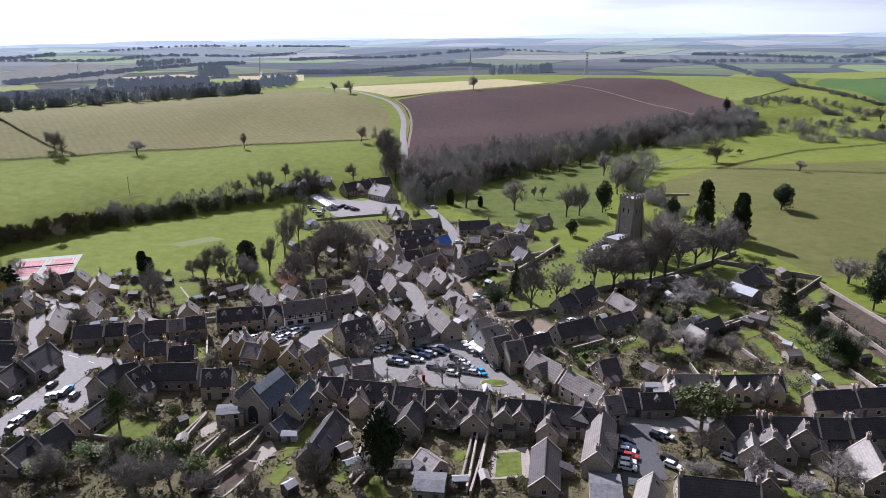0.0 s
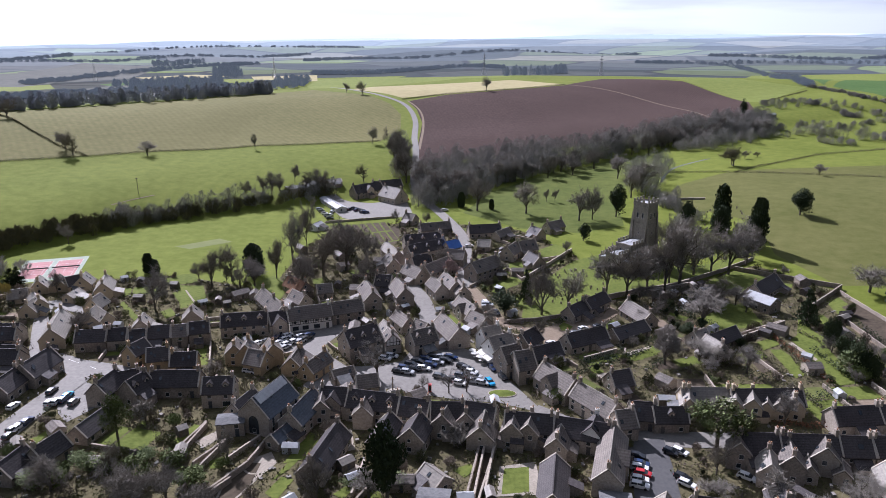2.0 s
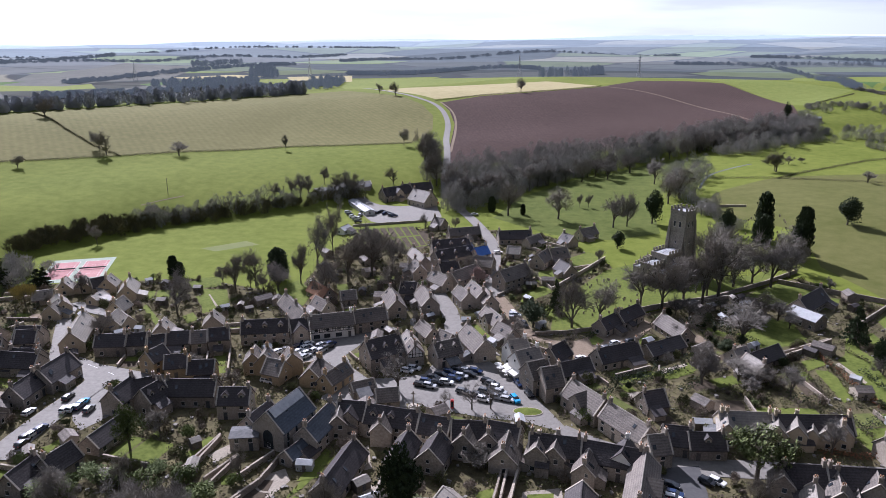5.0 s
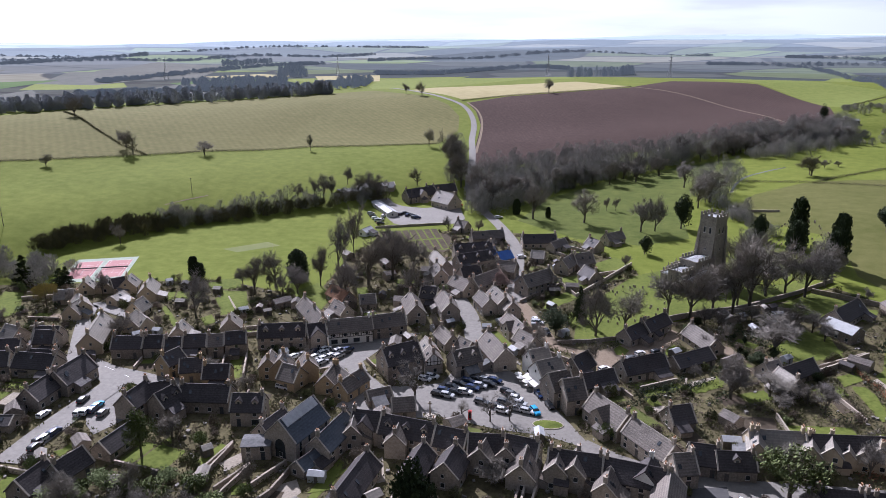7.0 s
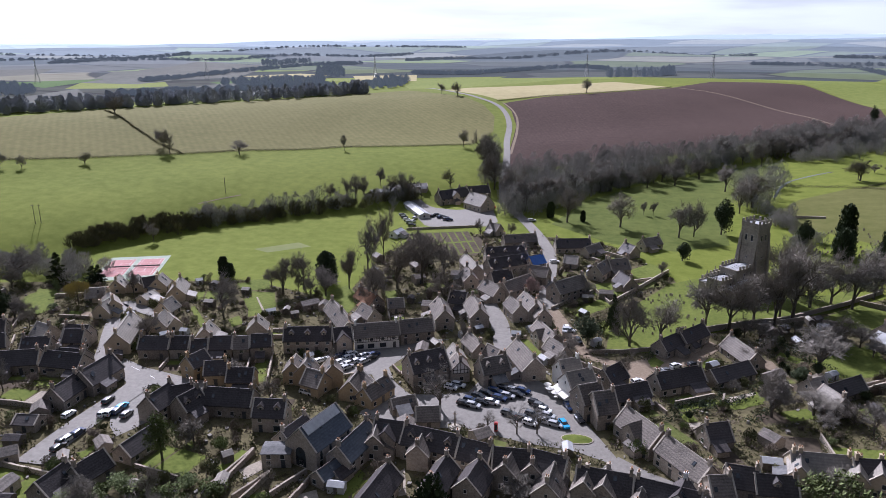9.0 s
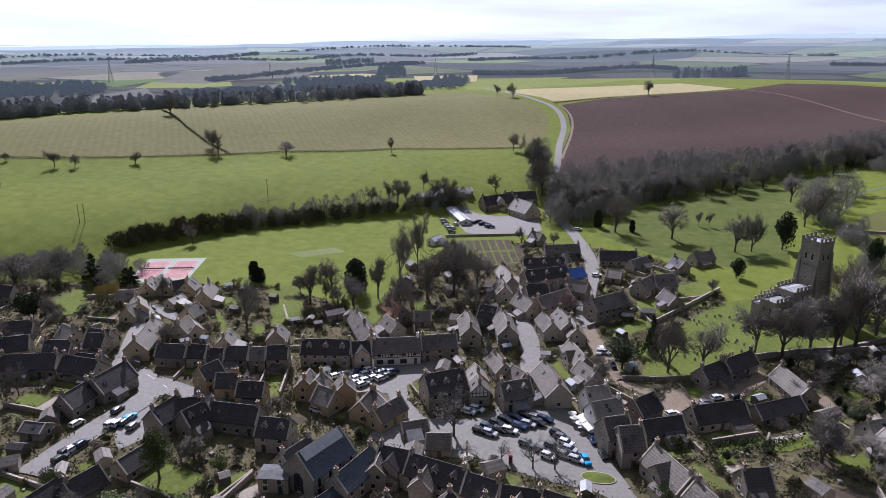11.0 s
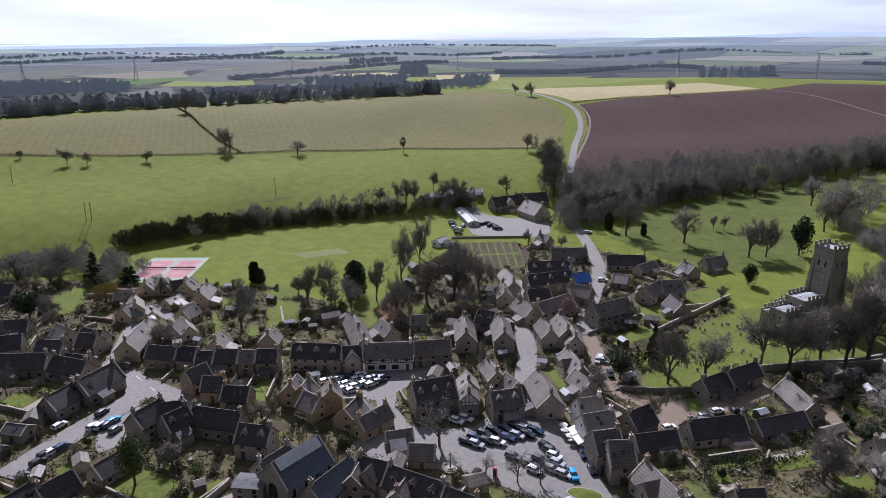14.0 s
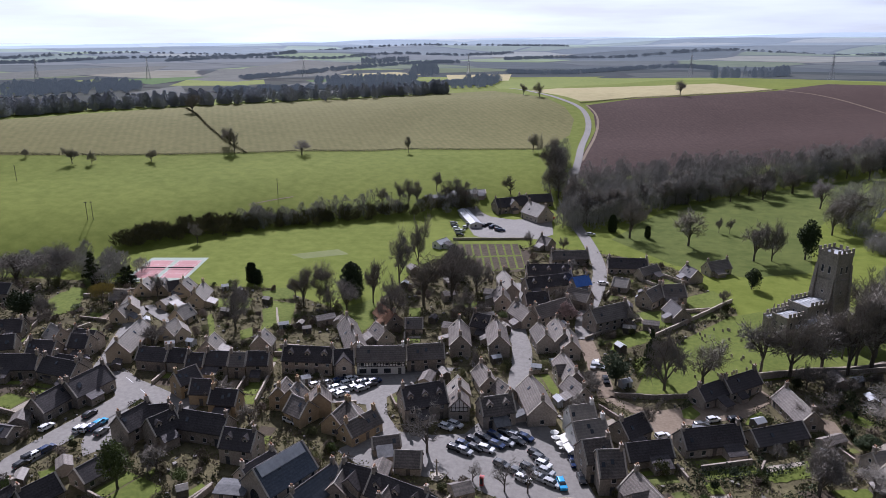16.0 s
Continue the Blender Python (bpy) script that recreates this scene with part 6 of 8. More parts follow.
tree("bare", -226.9, 262.6, 13.3, 16.7)
tree("bare", -215.7, 273.7, 14.4, 16.6)
tree("bare", -187.2, 236.5, 8.6, 7.2)
tree("bare", -190.9, 335.1, 10.1, 6.0)
tree("bare", -198.2, 340.9, 5.9, 4.9)
tree("bare", -29.1, 136.8, 11.0, 8.3)
tree("bare", -90.2, 140.1, 8.6, 9.4)
tree("bare", -70.0, 135.8, 10.0, 10.3)
tree("bare", -63.1, 137.9, 8.7, 10.2)
tree("sparse", -22.2, 196.6, 13, 10.5)
tree("sparse", -8.2, 188.6, 5.2, 4)
tree("sparse", -0.4, 187.3, 8, 6)
tree("sparse", 4.8, 188.2, 8, 5.5)
tree("bare", 78.9, 210.0, 7.9, 9.9)
tree("bare", 63.0, 149.0, 9.2, 7.7)
tree("bare", 42.8, 151.4, 4.0, 2.4)
tree("bare", -81.6, 276.3, 12.3, 9.8)
tree("bare", -6.2, 298.7, 10.6, 7.6)
tree("bare", 21.2, 290.7, 7.8, 6.5)
tree("bare", -102.8, 448.6, 11.1, 5.3)
tree("bare", -116.7, 423.1, 12.3, 6.5)
tree("bare", -125.7, 417.9, 10.5, 6.5)
tree("bare", -107.1, 426.3, 14.2, 6.5)
tree("bare", -80.6, 435.5, 16.3, 6.6)
tree("bare", -92.9, 434.8, 14.5, 8.1)
tree("bare", -86.2, 437.1, 16.0, 8.1)
tree("bare", -111.9, 424.7, 15.2, 8.0)
tree("blossom", -1.1, 287.0, 9.0, 7.4)
tree("blossom", 1.4, 292.3, 4.2, 6.0)
tree("bare", 72.0, 137.7, 8.6, 7.4)
tree("bare", 89.0, 135.6, 9.8, 9.2)
tree("bare", 80.8, 134.6, 4.9, 7.5)
tree("bush", -95.8, 142.1, 3.6, 7.9)
tree("bush", -90.6, 144.8, 3.8, 7.1)
tree("bush", -87.1, 148.5, 4.8, 7.9)
tree("bush", -72.9, 144.1, 6.2, 9.1)
tree("bush", -81.3, 147.9, 4.5, 7.8)
tree("bush", -65.9, 150.3, 5.4, 7.7)
tree("bush", -59.0, 142.5, 5.2, 8.8)
tree("bush", -73.8, 152.7, 3.9, 6.3)
tree("bush", -53.8, 149.3, 3.8, 4.5)
tree("bare", -17.8, 139.0, 7.1, 9.6)
tree("bush", -22.2, 142.8, 3.0, 5.6)
tree("bush", -11.6, 142.9, 3.8, 6.2)
tree("bush", -29.7, 156.8, 3.2, 5.2)
tree("bush", 121.8, 202.1, 7.4, 9.8)
tree("bush", 123.1, 196.5, 6.4, 9.1)

# ---- the church ----
def church(x, y, heading):
    base = height(x, y) - 0.2
    root = new("church")
    root.matrix_basis = pose(x, y, base, 0, 0, heading)
    tagged(root, "large limestone parish church with battlemented west tower and lead roofs", "church")

    def piece(name, mat, build, parent=root, label=""):
        v, f = [], []
        build(v, f)
        return tagged(link(name, v, f, M[mat], parent), label)

    def tower(v, f):
        for k, (z0, z1, h) in enumerate(((-1, 10.5, 4.1), (10.5, 19.0, 3.95), (19.0, 27.6, 3.8))):
            box(v, f, -h, h, -h, h, z0, z1)

    tw = piece("tower", "church", tower)
    for z, h in ((10.4, 4.25), (18.9, 4.1), (27.5, 4.0)):
        piece("string_course", "church", lambda v, f: box(v, f, -h, h, -h, h, z, z + 0.35), tw)
    merlon = shape("merlon", lambda v, f: box(v, f, -0.5, 0.5, -0.22, 0.22, 0, 1.3), M["church"])
    parapet = piece("parapet", "church", lambda v, f: [box(v, f, -3.9, 3.9, s * 3.68 - 0.2, s * 3.68 + 0.2, 27.85, 28.6) for s in (-1, 1)] + [box(v, f, s * 3.68 - 0.2, s * 3.68 + 0.2, -3.48, 3.48, 27.85, 28.6) for s in (-1, 1)], tw)
    for s in (-1, 1):
        for k in range(4):
            put("merlon", merlon, tw, pose(-3.4 + 2.27 * k, s * 3.68, 28.6))
            if 0 < k < 3:
                put("merlon", merlon, tw, pose(s * 3.68, -3.4 + 2.27 * k, 28.6, 0, 0, 90))
    piece("tower_roof", "lead", lambda v, f: box(v, f, -3.5, 3.5, -3.5, 3.5, 27.6, 28.0), tw)
    for sx in (-1, 1):
        for sy in (-1, 1):
            piece("buttress", "church", lambda v, f: prism(v, f, [(sy * 4.0, -1), (sy * 5.6, -1), (sy * 5.3, 9), (sy * 4.6, 17), (sy * 3.9, 24)][:: sy], sx * 3.6 - 0.55, sx * 3.6 + 0.55), tw)
            piece("buttress", "church", lambda v, f: [prism(v, f, [(0, -1), (1.6, -1), (1.3, 9), (0.7, 17), (0, 24)], -0.55, 0.55)], tw).matrix_basis = pose(sx * 4.0, sy * 3.5, 0, 0, 0, -90 * sx)
    for z, kind in ((22.6, "tall"), (14.6, "s")):
        for s in (-1, 1):
            for off in ((-1.3, 1.3) if kind == "tall" else (0,)):
                glaze(tw, kind, pose(off, s * (3.8 if z > 19 else 3.95) + s * 0.02, z, 0, 0, 0 if s > 0 else 180))
                glaze(tw, kind, pose(s * (3.8 if z > 19 else 3.95) + s * 0.02, off, z, 0, 0, -90 * s))
    # nave, aisles, chancel and chapels run from the tower along +x
    for name, x0, x1, w, top in (("nave", 4.0, 15.0, 4.0, 11.0), ("chancel", 15.0, 23.0, 3.2, 8.0)):
        body = piece(name, "church", lambda v, f: box(v, f, x0, x1, -w, w, -1, top))
        roof = piece("lead_roof", "lead", lambda v, f: prism(v, f, [(-w + 0.3, top), (w - 0.3, top), (w - 0.3, top + 0.1), (0, top + 0.9), (-w + 0.3, top + 0.1)], x0 + 0.3, x1 - 0.3), body)
        for k in range(int((x1 - x0) / 1.6)):
            piece("lead_roll", "lead", lambda v, f: prism(v, f, [(-w + 0.4, top + 0.1), (w - 0.4, top + 0.1), (0, top + 1.02)], x0 + 1 + 1.6 * k, x0 + 1.12 + 1.6 * k), roof)
        for s in (-1, 1):
            piece("parapet", "church", lambda v, f: box(v, f, x0, x1, s * w - 0.2, s * w + 0.2, top, top + 0.7), body)
            n = int((x1 - x0) / 2.0)
            for k in range(n):
                put("merlon", merlon, body, pose(x0 + 1 + 2.0 * k, s * w, top + 0.7))
            for k in range(int((x1 - x0) / 4)):
                glaze(body, "tall", pose(x0 + 2 + 4 * k, s * (w + 0.02), top - 2.6, 0, 0, 0 if s > 0 else 180))
        piece("parapet", "church", lambda v, f: box(v, f, x1 - 0.2, x1 + 0.2, -w + 0.2, w - 0.2, top, top + 0.7), body)
        for s in (-0.5, 0.5):
            glaze(body, "tall", pose(x1 + 0.02, s * 2.6, top - 3.0, 0, 0, -90))
    for s in (-1, 1):
        for x0, x1, top in ((2.0, 15.0, 6.0), (15.0, 20.5, 5.0)):
            aisle = piece("aisle", "church", lambda v, f: box(v, f, x0, x1, min(s * 3.7, s * 8.6), max(s * 3.7, s * 8.6), -1, top))
            piece("lead_roof", "lead", lambda v, f: prism(v, f, [(s * 4.25, top), (s * 8.4, top), (s * 8.4, top + 0.12), (s * 4.25, top + 1.1)], x0 + 0.3, x1 - 0.3), aisle)
            piece("parapet", "church", lambda v, f: box(v, f, x0, x1, s * 8.6 - 0.2, s * 8.6 + 0.2, top, top + 0.7), aisle)
            for k in range(int((x1 - x0) / 4)):
                put("merlon", merlon, aisle, pose(x0 + 1.5 + 4 * k, s * 8.6, top + 0.7))
                put("merlon", merlon, aisle, pose(x0 + 3.5 + 4 * k, s * 8.6, top + 0.7))
                glaze(aisle, "tall", pose(x0 + 2.2 + 4 * k, s * 8.62, 3.2, 0, 0, 0 if s > 0 else 180))
                piece("pinnacle", "church", lambda v, f: (box(v, f, x0 + 4 * k + 0.1, x0 + 4 * k + 0.7, s * 8.9 - 0.3, s * 8.9 + 0.3, -1, top + 1.4), tube(v, f, (x0 + 4 * k + 0.4, s * 8.9, top + 1.4), (x0 + 4 * k + 0.4, s * 8.9, top + 3.6), 0.42, 0.03, 4)), aisle)
    porch = piece("porch", "church", lambda v, f: prism(v, f, [(-2.4, -1), (2.4, -1), (2.4, 5.0), (0, 6.4), (-2.4, 5.0)], 0, 5.0))
    porch.matrix_basis = pose(10, 8.5, 0, 0, 0, 90)
    for s in (-1, 1):
        piece("pinnacle", "church", lambda v, f: tube(v, f, (4.7, s * 2.2, 5.0), (4.7, s * 2.2, 8.4), 0.4, 0.03, 4), porch)
    return root


church(86.3, 312.8, 222)


# ---- tennis courts ----
def court_area(name, mat, lift, label, cx, cy, heading, x0, x1, y0, y1):
    c, s = math.cos(radians(heading)), math.sin(radians(heading))
    v, f = [], []
    drape([ccw([(cx + a * c - b * s, cy + a * s + b * c) for a, b in ((x0, y0), (x1, y0), (x1, y1), (x0, y1))])], lift, v, f)
    return tagged(link(name, v, f, M[mat], smooth=False), label, "tennis court", kind="structure")


CC = (-178.2, 296.2, 17.5)
court_area("court_surround", "court_edge", 0.06, "worn pale green surround of two tennis courts", *CC, -13.2, 13.2, -16.5, 16.5)
for k, mid in enumerate((-6.3, 6.3)):
    court_area("court", "court", 0.1, "faded red hard tennis court with white lines", *CC, mid - 5.2, mid + 5.2, -12.2, 12.2)
    for a, b, c, d in ((-5.2, -5.1, -12.2, 12.2), (5.1, 5.2, -12.2, 12.2), (-5.2, 5.2, -12.2, -12.1), (-5.2, 5.2, 12.1, 12.2), (-4.0, -3.92, -12.2, 12.2), (3.92, 4.0, -12.2, 12.2), (-4, 4, -6.4, -6.32), (-4, 4, 6.32, 6.4), (-0.04, 0.04, -6.4, 6.4)):
        court_area("court_line", "line", 0.125, "white painted court line", *CC, mid + a, mid + b, c, d)


def net(cx, cy, heading):
    root = new("tennis_net")
    root.matrix_basis = pose(cx, cy, height(cx, cy) + 0.1, 0, 0, heading)
    tagged(root, "dark tennis net with white headband across a court", "tennis net", group="tennis nets")
    for s in (-1, 1):
        v, f = [], []
        tube(v, f, (s * 5.6, 0, 0), (s * 5.6, 0, 1.07), 0.05, 0.05, 8)
        link("post", v, f, M["metal"], root)
    v, f = [], []
    box(v, f, -5.6, 5.6, -0.015, 0.015, 0.35, 0.9)
    link("mesh", v, f, M["felt"], root)
    v, f = [], []
    box(v, f, -5.6, 5.6, -0.025, 0.025, 0.95, 1.03)
    link("headband", v, f, M["frame"], root)


for mid in (-6.3, 6.3):
    net(CC[0] + mid * math.cos(radians(CC[2])), CC[1] + mid * math.sin(radians(CC[2])), CC[2])

# ---- cars ----
PAINTS = {
    "black": (0.012, 0.013, 0.016), "white": (0.72, 0.72, 0.71), "silver": (0.42, 0.43, 0.44), "grey": (0.12, 0.125, 0.13),
    "blue": (0.016, 0.035, 0.1), "cyan": (0.03, 0.33, 0.62), "red": (0.42, 0.02, 0.025),
}
for key, rgb in PAINTS.items():
    M["car_" + key] = material("car_paint_" + key, tuple(c * 0.85 for c in rgb), rgb, 0.8, 0.22, 0, 0.1, 3, 0.2, 0.7)
LOT = {}


def car_shell(v, f):
    side = [(-2.1, 0.32), (2.1, 0.32), (2.16, 0.62), (2.02, 0.86), (1.15, 0.98), (0.95, 1.0), (-1.95, 1.0), (-2.14, 0.84), (-2.16, 0.55)]
    n = len(side)
    for y, k in ((-0.86, 0.97), (-0.8, 1.0), (0.8, 1.0), (0.86, 0.97)):
        v += [(px * k, y, pz) for px, pz in side]
    f.append(tuple(range(n - 1, -1, -1)))
    for r in range(3):
        f += [(r * n + k, r * n + (k + 1) % n, r * n + n + (k + 1) % n, r * n + n + k) for k in range(n)]
    f.append(tuple(range(3 * n, 4 * n)))


def car_cabin(v, f):
    for z, x0, x1, w in ((0.98, -2.02, 1.12, 0.8), (1.3, -1.88, 0.62, 0.72), (1.43, -1.62, 0.3, 0.64)):
        v += [(x0, -w, z), (x1, -w, z), (x1, w, z), (x0, w, z)]
    for r in (0, 4):
        f += [(r, r + 1, r + 5, r + 4), (r + 1, r + 2, r + 6, r + 5), (r + 2, r + 3, r + 7, r + 6), (r + 3, r, r + 4, r + 7)]
    f += [(8, 9, 10, 11), (3, 2, 1, 0)]


def car_roof(v, f):
    for z, x0, x1, w in ((1.42, -1.72, 0.38, 0.67), (1.48, -1.6, 0.28, 0.62), (1.5, -1.3, 0.0, 0.5)):
        v += [(x0, -w, z), (x1, -w, z), (x1, w, z), (x0, w, z)]
    for r in (0, 4):
        f += [(r, r + 1, r + 5, r + 4), (r + 1, r + 2, r + 6, r + 5), (r + 2, r + 3, r + 7, r + 6), (r + 3, r, r + 4, r + 7)]
    f += [(8, 9, 10, 11), (3, 2, 1, 0)]
    for y in (-0.74, 0.74):
        for x0, x1 in ((-0.5, -0.4), (-1.95, -1.75)):
            box(v, f, x0, x1, y - 0.05, y + 0.05, 0.98, 1.44)


def car_wheel(v, f):
    tube(v, f, (0, -0.1, 0), (0, 0.1, 0), 0.32, 0.32, 12)


CAR_PARTS = {"glass": shape("glasshouse", car_cabin, M["glass"]), "tyre": shape("tyre", car_wheel, M["tyre"])}
LAMP = shape("headlight", lambda v, f: box(v, f, -0.03, 0.03, -0.16, 0.16, -0.07, 0.07), M["frame"])

TAIL = shape("tail_light", lambda v, f: box(v, f, -0.03, 0.03, -0.14, 0.14, -0.09, 0.09), M["postbox"])


def car(x, y, heading, paint):
    rnd = random.Random(int(abs(x * 91 + y * 37)))
    m = pose(x, y, height(x, y) + 0.15, 0, 0, heading + rnd.uniform(-3, 3)) @ Matrix.Diagonal((rnd.uniform(0.93, 1.06), 1.0, rnd.uniform(0.97, 1.1), 1))
    if paint not in LOT:
        root = new("car")
        words = {"black": "black", "white": "white", "silver": "silver", "grey": "dark grey", "blue": "dark blue", "cyan": "bright blue", "red": "red"}
        tagged(root, words[paint] + " hatchback car parked on the tarmac", "car", group="parked cars")
        put("body", shape("body", car_shell, M["car_" + paint]), root, Matrix.Identity(4))
        put("glasshouse", CAR_PARTS["glass"], root, Matrix.Identity(4))
        put("roof", shape("roof", car_roof, M["car_" + paint]), root, Matrix.Identity(4))
        for cx in (-1.3, 1.32):
            for cy in (-0.78, 0.78):
                put("wheel", CAR_PARTS["tyre"], root, pose(cx, cy, 0.32))
        for cy in (-0.6, 0.6):
            put("headlight", LAMP, root, pose(2.08, cy, 0.72))
            put("tail_light", TAIL, root, pose(-2.13, cy, 0.76))
        LOT[paint] = root
        root.matrix_basis = m
        return root
    src = LOT[paint]
    old = src.matrix_basis.copy()
    src.matrix_basis = Matrix.Identity(4)
    ob = copy_thing(src, m)
    src.matrix_basis = old
    return ob



# ---- parked cars: place, heading, paint ----
car(-15.9, 199.8, -15, "black")
car(-14.4, 202.1, -15, "blue")
car(-12.4, 204.6, -16, "black")
car(-10.4, 206.6, -16, "black")
car(-7.9, 208.3, -16, "blue")
car(-5.6, 210.1, -17, "black")
car(-2.7, 209.9, -17, "silver")
car(-0.0, 209.7, -17, "blue")
car(-13.2, 199.1, -15, "silver")
car(-11.0, 201.4, -15, "black")
car(-8.4, 201.7, -15, "white")
car(-6.3, 204.4, -16, "blue")
car(-4.1, 206.0, -16, "silver")
car(-1.7, 207.2, -17, "black")
car(-3.2, 196.6, -20, "grey")
car(1.0, 194.6, -20, "grey")
car(3.2, 197.2, -20, "grey")
car(6.4, 199.6, -21, "white")
car(7.5, 196.9, -21, "silver")
car(3.8, 203.3, -22, "black")
car(2.8, 192.4, -20, "white")
car(6.4, 194.0, -20, "silver")
car(9.5, 192.8, -20, "silver")
car(5.2, 201.7, -21, "grey")
car(11.7, 193.0, -68, "cyan")
car(13.0, 202.7, -70, "blue")
car(15.8, 196.6, -70, "black")
car(10.5, 209.5, -70, "white")
car(-64.5, 219.1, 56, "white")
car(-60.8, 217.4, 55, "white")
car(-57.4, 216.1, 55, "white")
car(-54.7, 216.2, 54, "silver")
car(-61.8, 221.1, 56, "silver")
car(-57.8, 219.5, 55, "white")
car(-54.7, 218.7, 55, "white")
car(-52.8, 221.1, 54, "white")
car(-59.2, 223.4, 56, "blue")
car(-56.0, 222.9, 55, "white")
car(-53.0, 223.2, 55, "black")
car(-51.5, 225.1, 55, "white")
car(-50.6, 221.0, 54, "silver")
car(-56.1, 225.5, 55, "white")
car(-49.1, 223.7, 54, "black")
car(-48.8, 226.0, 54, "blue")
car(-20.9, 208.4, -17, "white")
car(-19.0, 210.4, -18, "white")
car(-61.7, 198.9, -14, "white")
car(13.8, 256.3, -27, "silver")
car(-112.0, 178.5, 89, "white")
car(-110.5, 179.3, 88, "white")
car(-109.2, 180.3, 88, "blue")
car(-109.3, 182.6, 88, "cyan")
car(-105.6, 179.1, 87, "grey")
car(-115.2, 185.2, 89, "black")
car(-113.0, 161.6, 82, "black")
car(-113.9, 164.8, 82, "black")
car(-113.2, 166.0, 82, "white")
car(-112.6, 168.5, 82, "blue")
car(-121.1, 176.5, 84, "white")
car(-70.6, 393.9, 78, "white")
car(-71.1, 402.0, 78, "white")
car(-71.2, 409.2, 79, "silver")
car(-53.8, 402.7, 76, "grey")
car(-57.8, 406.2, 77, "blue")
car(-62.1, 408.4, 77, "black")
car(12.1, 256.2, -93, "silver")
car(-17.6, 292.0, -86, "red")
car(46.1, 233.5, 33, "white")
car(51.6, 235.3, 33, "black")
car(42.9, 229.8, 33, "grey")
car(33.3, 221.1, 33, "white")
car(46.0, 155.7, -20, "black")
car(46.1, 152.4, -20, "blue")
car(45.4, 150.7, -20, "white")
car(45.6, 148.5, -20, "red")
car(44.3, 146.1, -19, "white")
car(43.7, 143.9, -19, "white")
car(54.8, 157.5, -40, "black")
car(57.1, 157.8, -41, "white")
car(54.6, 147.1, -39, "black")
car(54.7, 144.7, -38, "white")
car(69.5, 147.5, -41, "white")
car(-30.3, 434.5, 27, "red")
car(-5.5, 407.1, 25, "white")
car(7.7, 333.5, 21, "white")
car(13.0, 257.7, -75, "white")
car(16.6, 247.5, -75, "black")

car(-79.5, 408, 20, "silver")
car(-77.3, 402.6, 20, "grey")
car(-74.8, 397.4, 20, "white")
car(-72.3, 392.3, 20, "silver")
car(-69.6, 386.3, 20, "black")
car(-59.5, 410.7, 20, "black")
car(-56.6, 407.9, 20, "grey")
car(-54.1, 405.1, 20, "black")
car(-51.3, 401.2, 20, "blue")
car(-66, 408.6, 20, "black")
car(-64.2, 407.9, 20, "red")

# ---- woods, tree belts and hedgerow: too many to count ----
def wood_tree(v, f, rnd, x, y, tall, wide, twigs=70, width=0.16):
    z = height(x, y)
    b = len(v)
    if width < 0.3:
        v += [(x - 0.25, y, z - 0.5), (x + 0.25, y, z - 0.5), (x + 0.1, y, z + tall * 0.6), (x - 0.1, y, z + tall * 0.6)]
        f.append((b, b + 1, b + 2, b + 3))
    for _ in range(twigs):
        a, r, h = rnd.random() * math.tau, math.sqrt(rnd.random()), rnd.random() ** 0.9
        spread = wide * 0.5 * math.sin(math.pi * min(0.95, 0.18 + 0.8 * h)) ** 0.7
        p = Vector((x + math.cos(a) * r * spread, y + math.sin(a) * r * spread, z + tall * (0.02 + 0.96 * h)))
        d = Vector((math.cos(a) * r + rnd.gauss(0, 0.4), math.sin(a) * r + rnd.gauss(0, 0.4), 0.6 + rnd.random())).normalized() * rnd.uniform(0.8, 2.4)
        n = d.orthogonal().normalized() * width * rnd.uniform(0.6, 1.5)
        b = len(v)
        v += [tuple(p - n), tuple(p + n), tuple(p + d)]
        f.append((b, b + 1, b + 2))


def wood(name, label, mat, count, tall, wide, *flat, twigs=70, width=0.16):
    # woods past 1100 m take the twigs with glowing painted haze
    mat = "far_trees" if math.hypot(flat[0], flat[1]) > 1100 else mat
    poly = [(flat[k], flat[k + 1]) for k in range(0, len(flat), 2)]
    rnd = random.Random(int(abs(flat[0] * 3 + count)))
    xs, ys = [p[0] for p in poly], [p[1] for p in poly]
    v, f, done, tries = [], [], 0, 0
    while done < count and tries < count * 30:
        tries += 1
        x, y = rnd.uniform(min(xs), max(xs)), rnd.uniform(min(ys), max(ys))
        if inside(x, y, poly):
            wood_tree(v, f, rnd, x, y, tall * rnd.uniform(0.7, 1.15), wide * rnd.uniform(0.8, 1.3), twigs, width)
            done += 1
    return tagged(link(name, v, f, M[mat]), label, "wood", kind="stuff")


def belt(name, label, mat, count, tall, wide, spread, *flat, twigs=70, width=0.16):
    # belts that far off get the haze-glow twigs too
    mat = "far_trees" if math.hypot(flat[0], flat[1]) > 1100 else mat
    pts = smoothed([(flat[k], flat[k + 1]) for k in range(0, len(flat), 2)])
    rnd = random.Random(int(abs(flat[0] * 5 + count)))
    v, f = [], []
    for _ in range(count):
        k = rnd.randrange(len(pts) - 1)
        t = rnd.random()
        x, y = pts[k][0] + t * (pts[k + 1][0] - pts[k][0]) + rnd.gauss(0, spread), pts[k][1] + t * (pts[k + 1][1] - pts[k][1]) + rnd.gauss(0, spread)
        wood_tree(v, f, rnd, x, y, tall * rnd.uniform(0.55, 1.2), wide * rnd.uniform(0.7, 1.3), twigs, width)
    return tagged(link(name, v, f, M[mat]), label, "tree belt", kind="stuff")


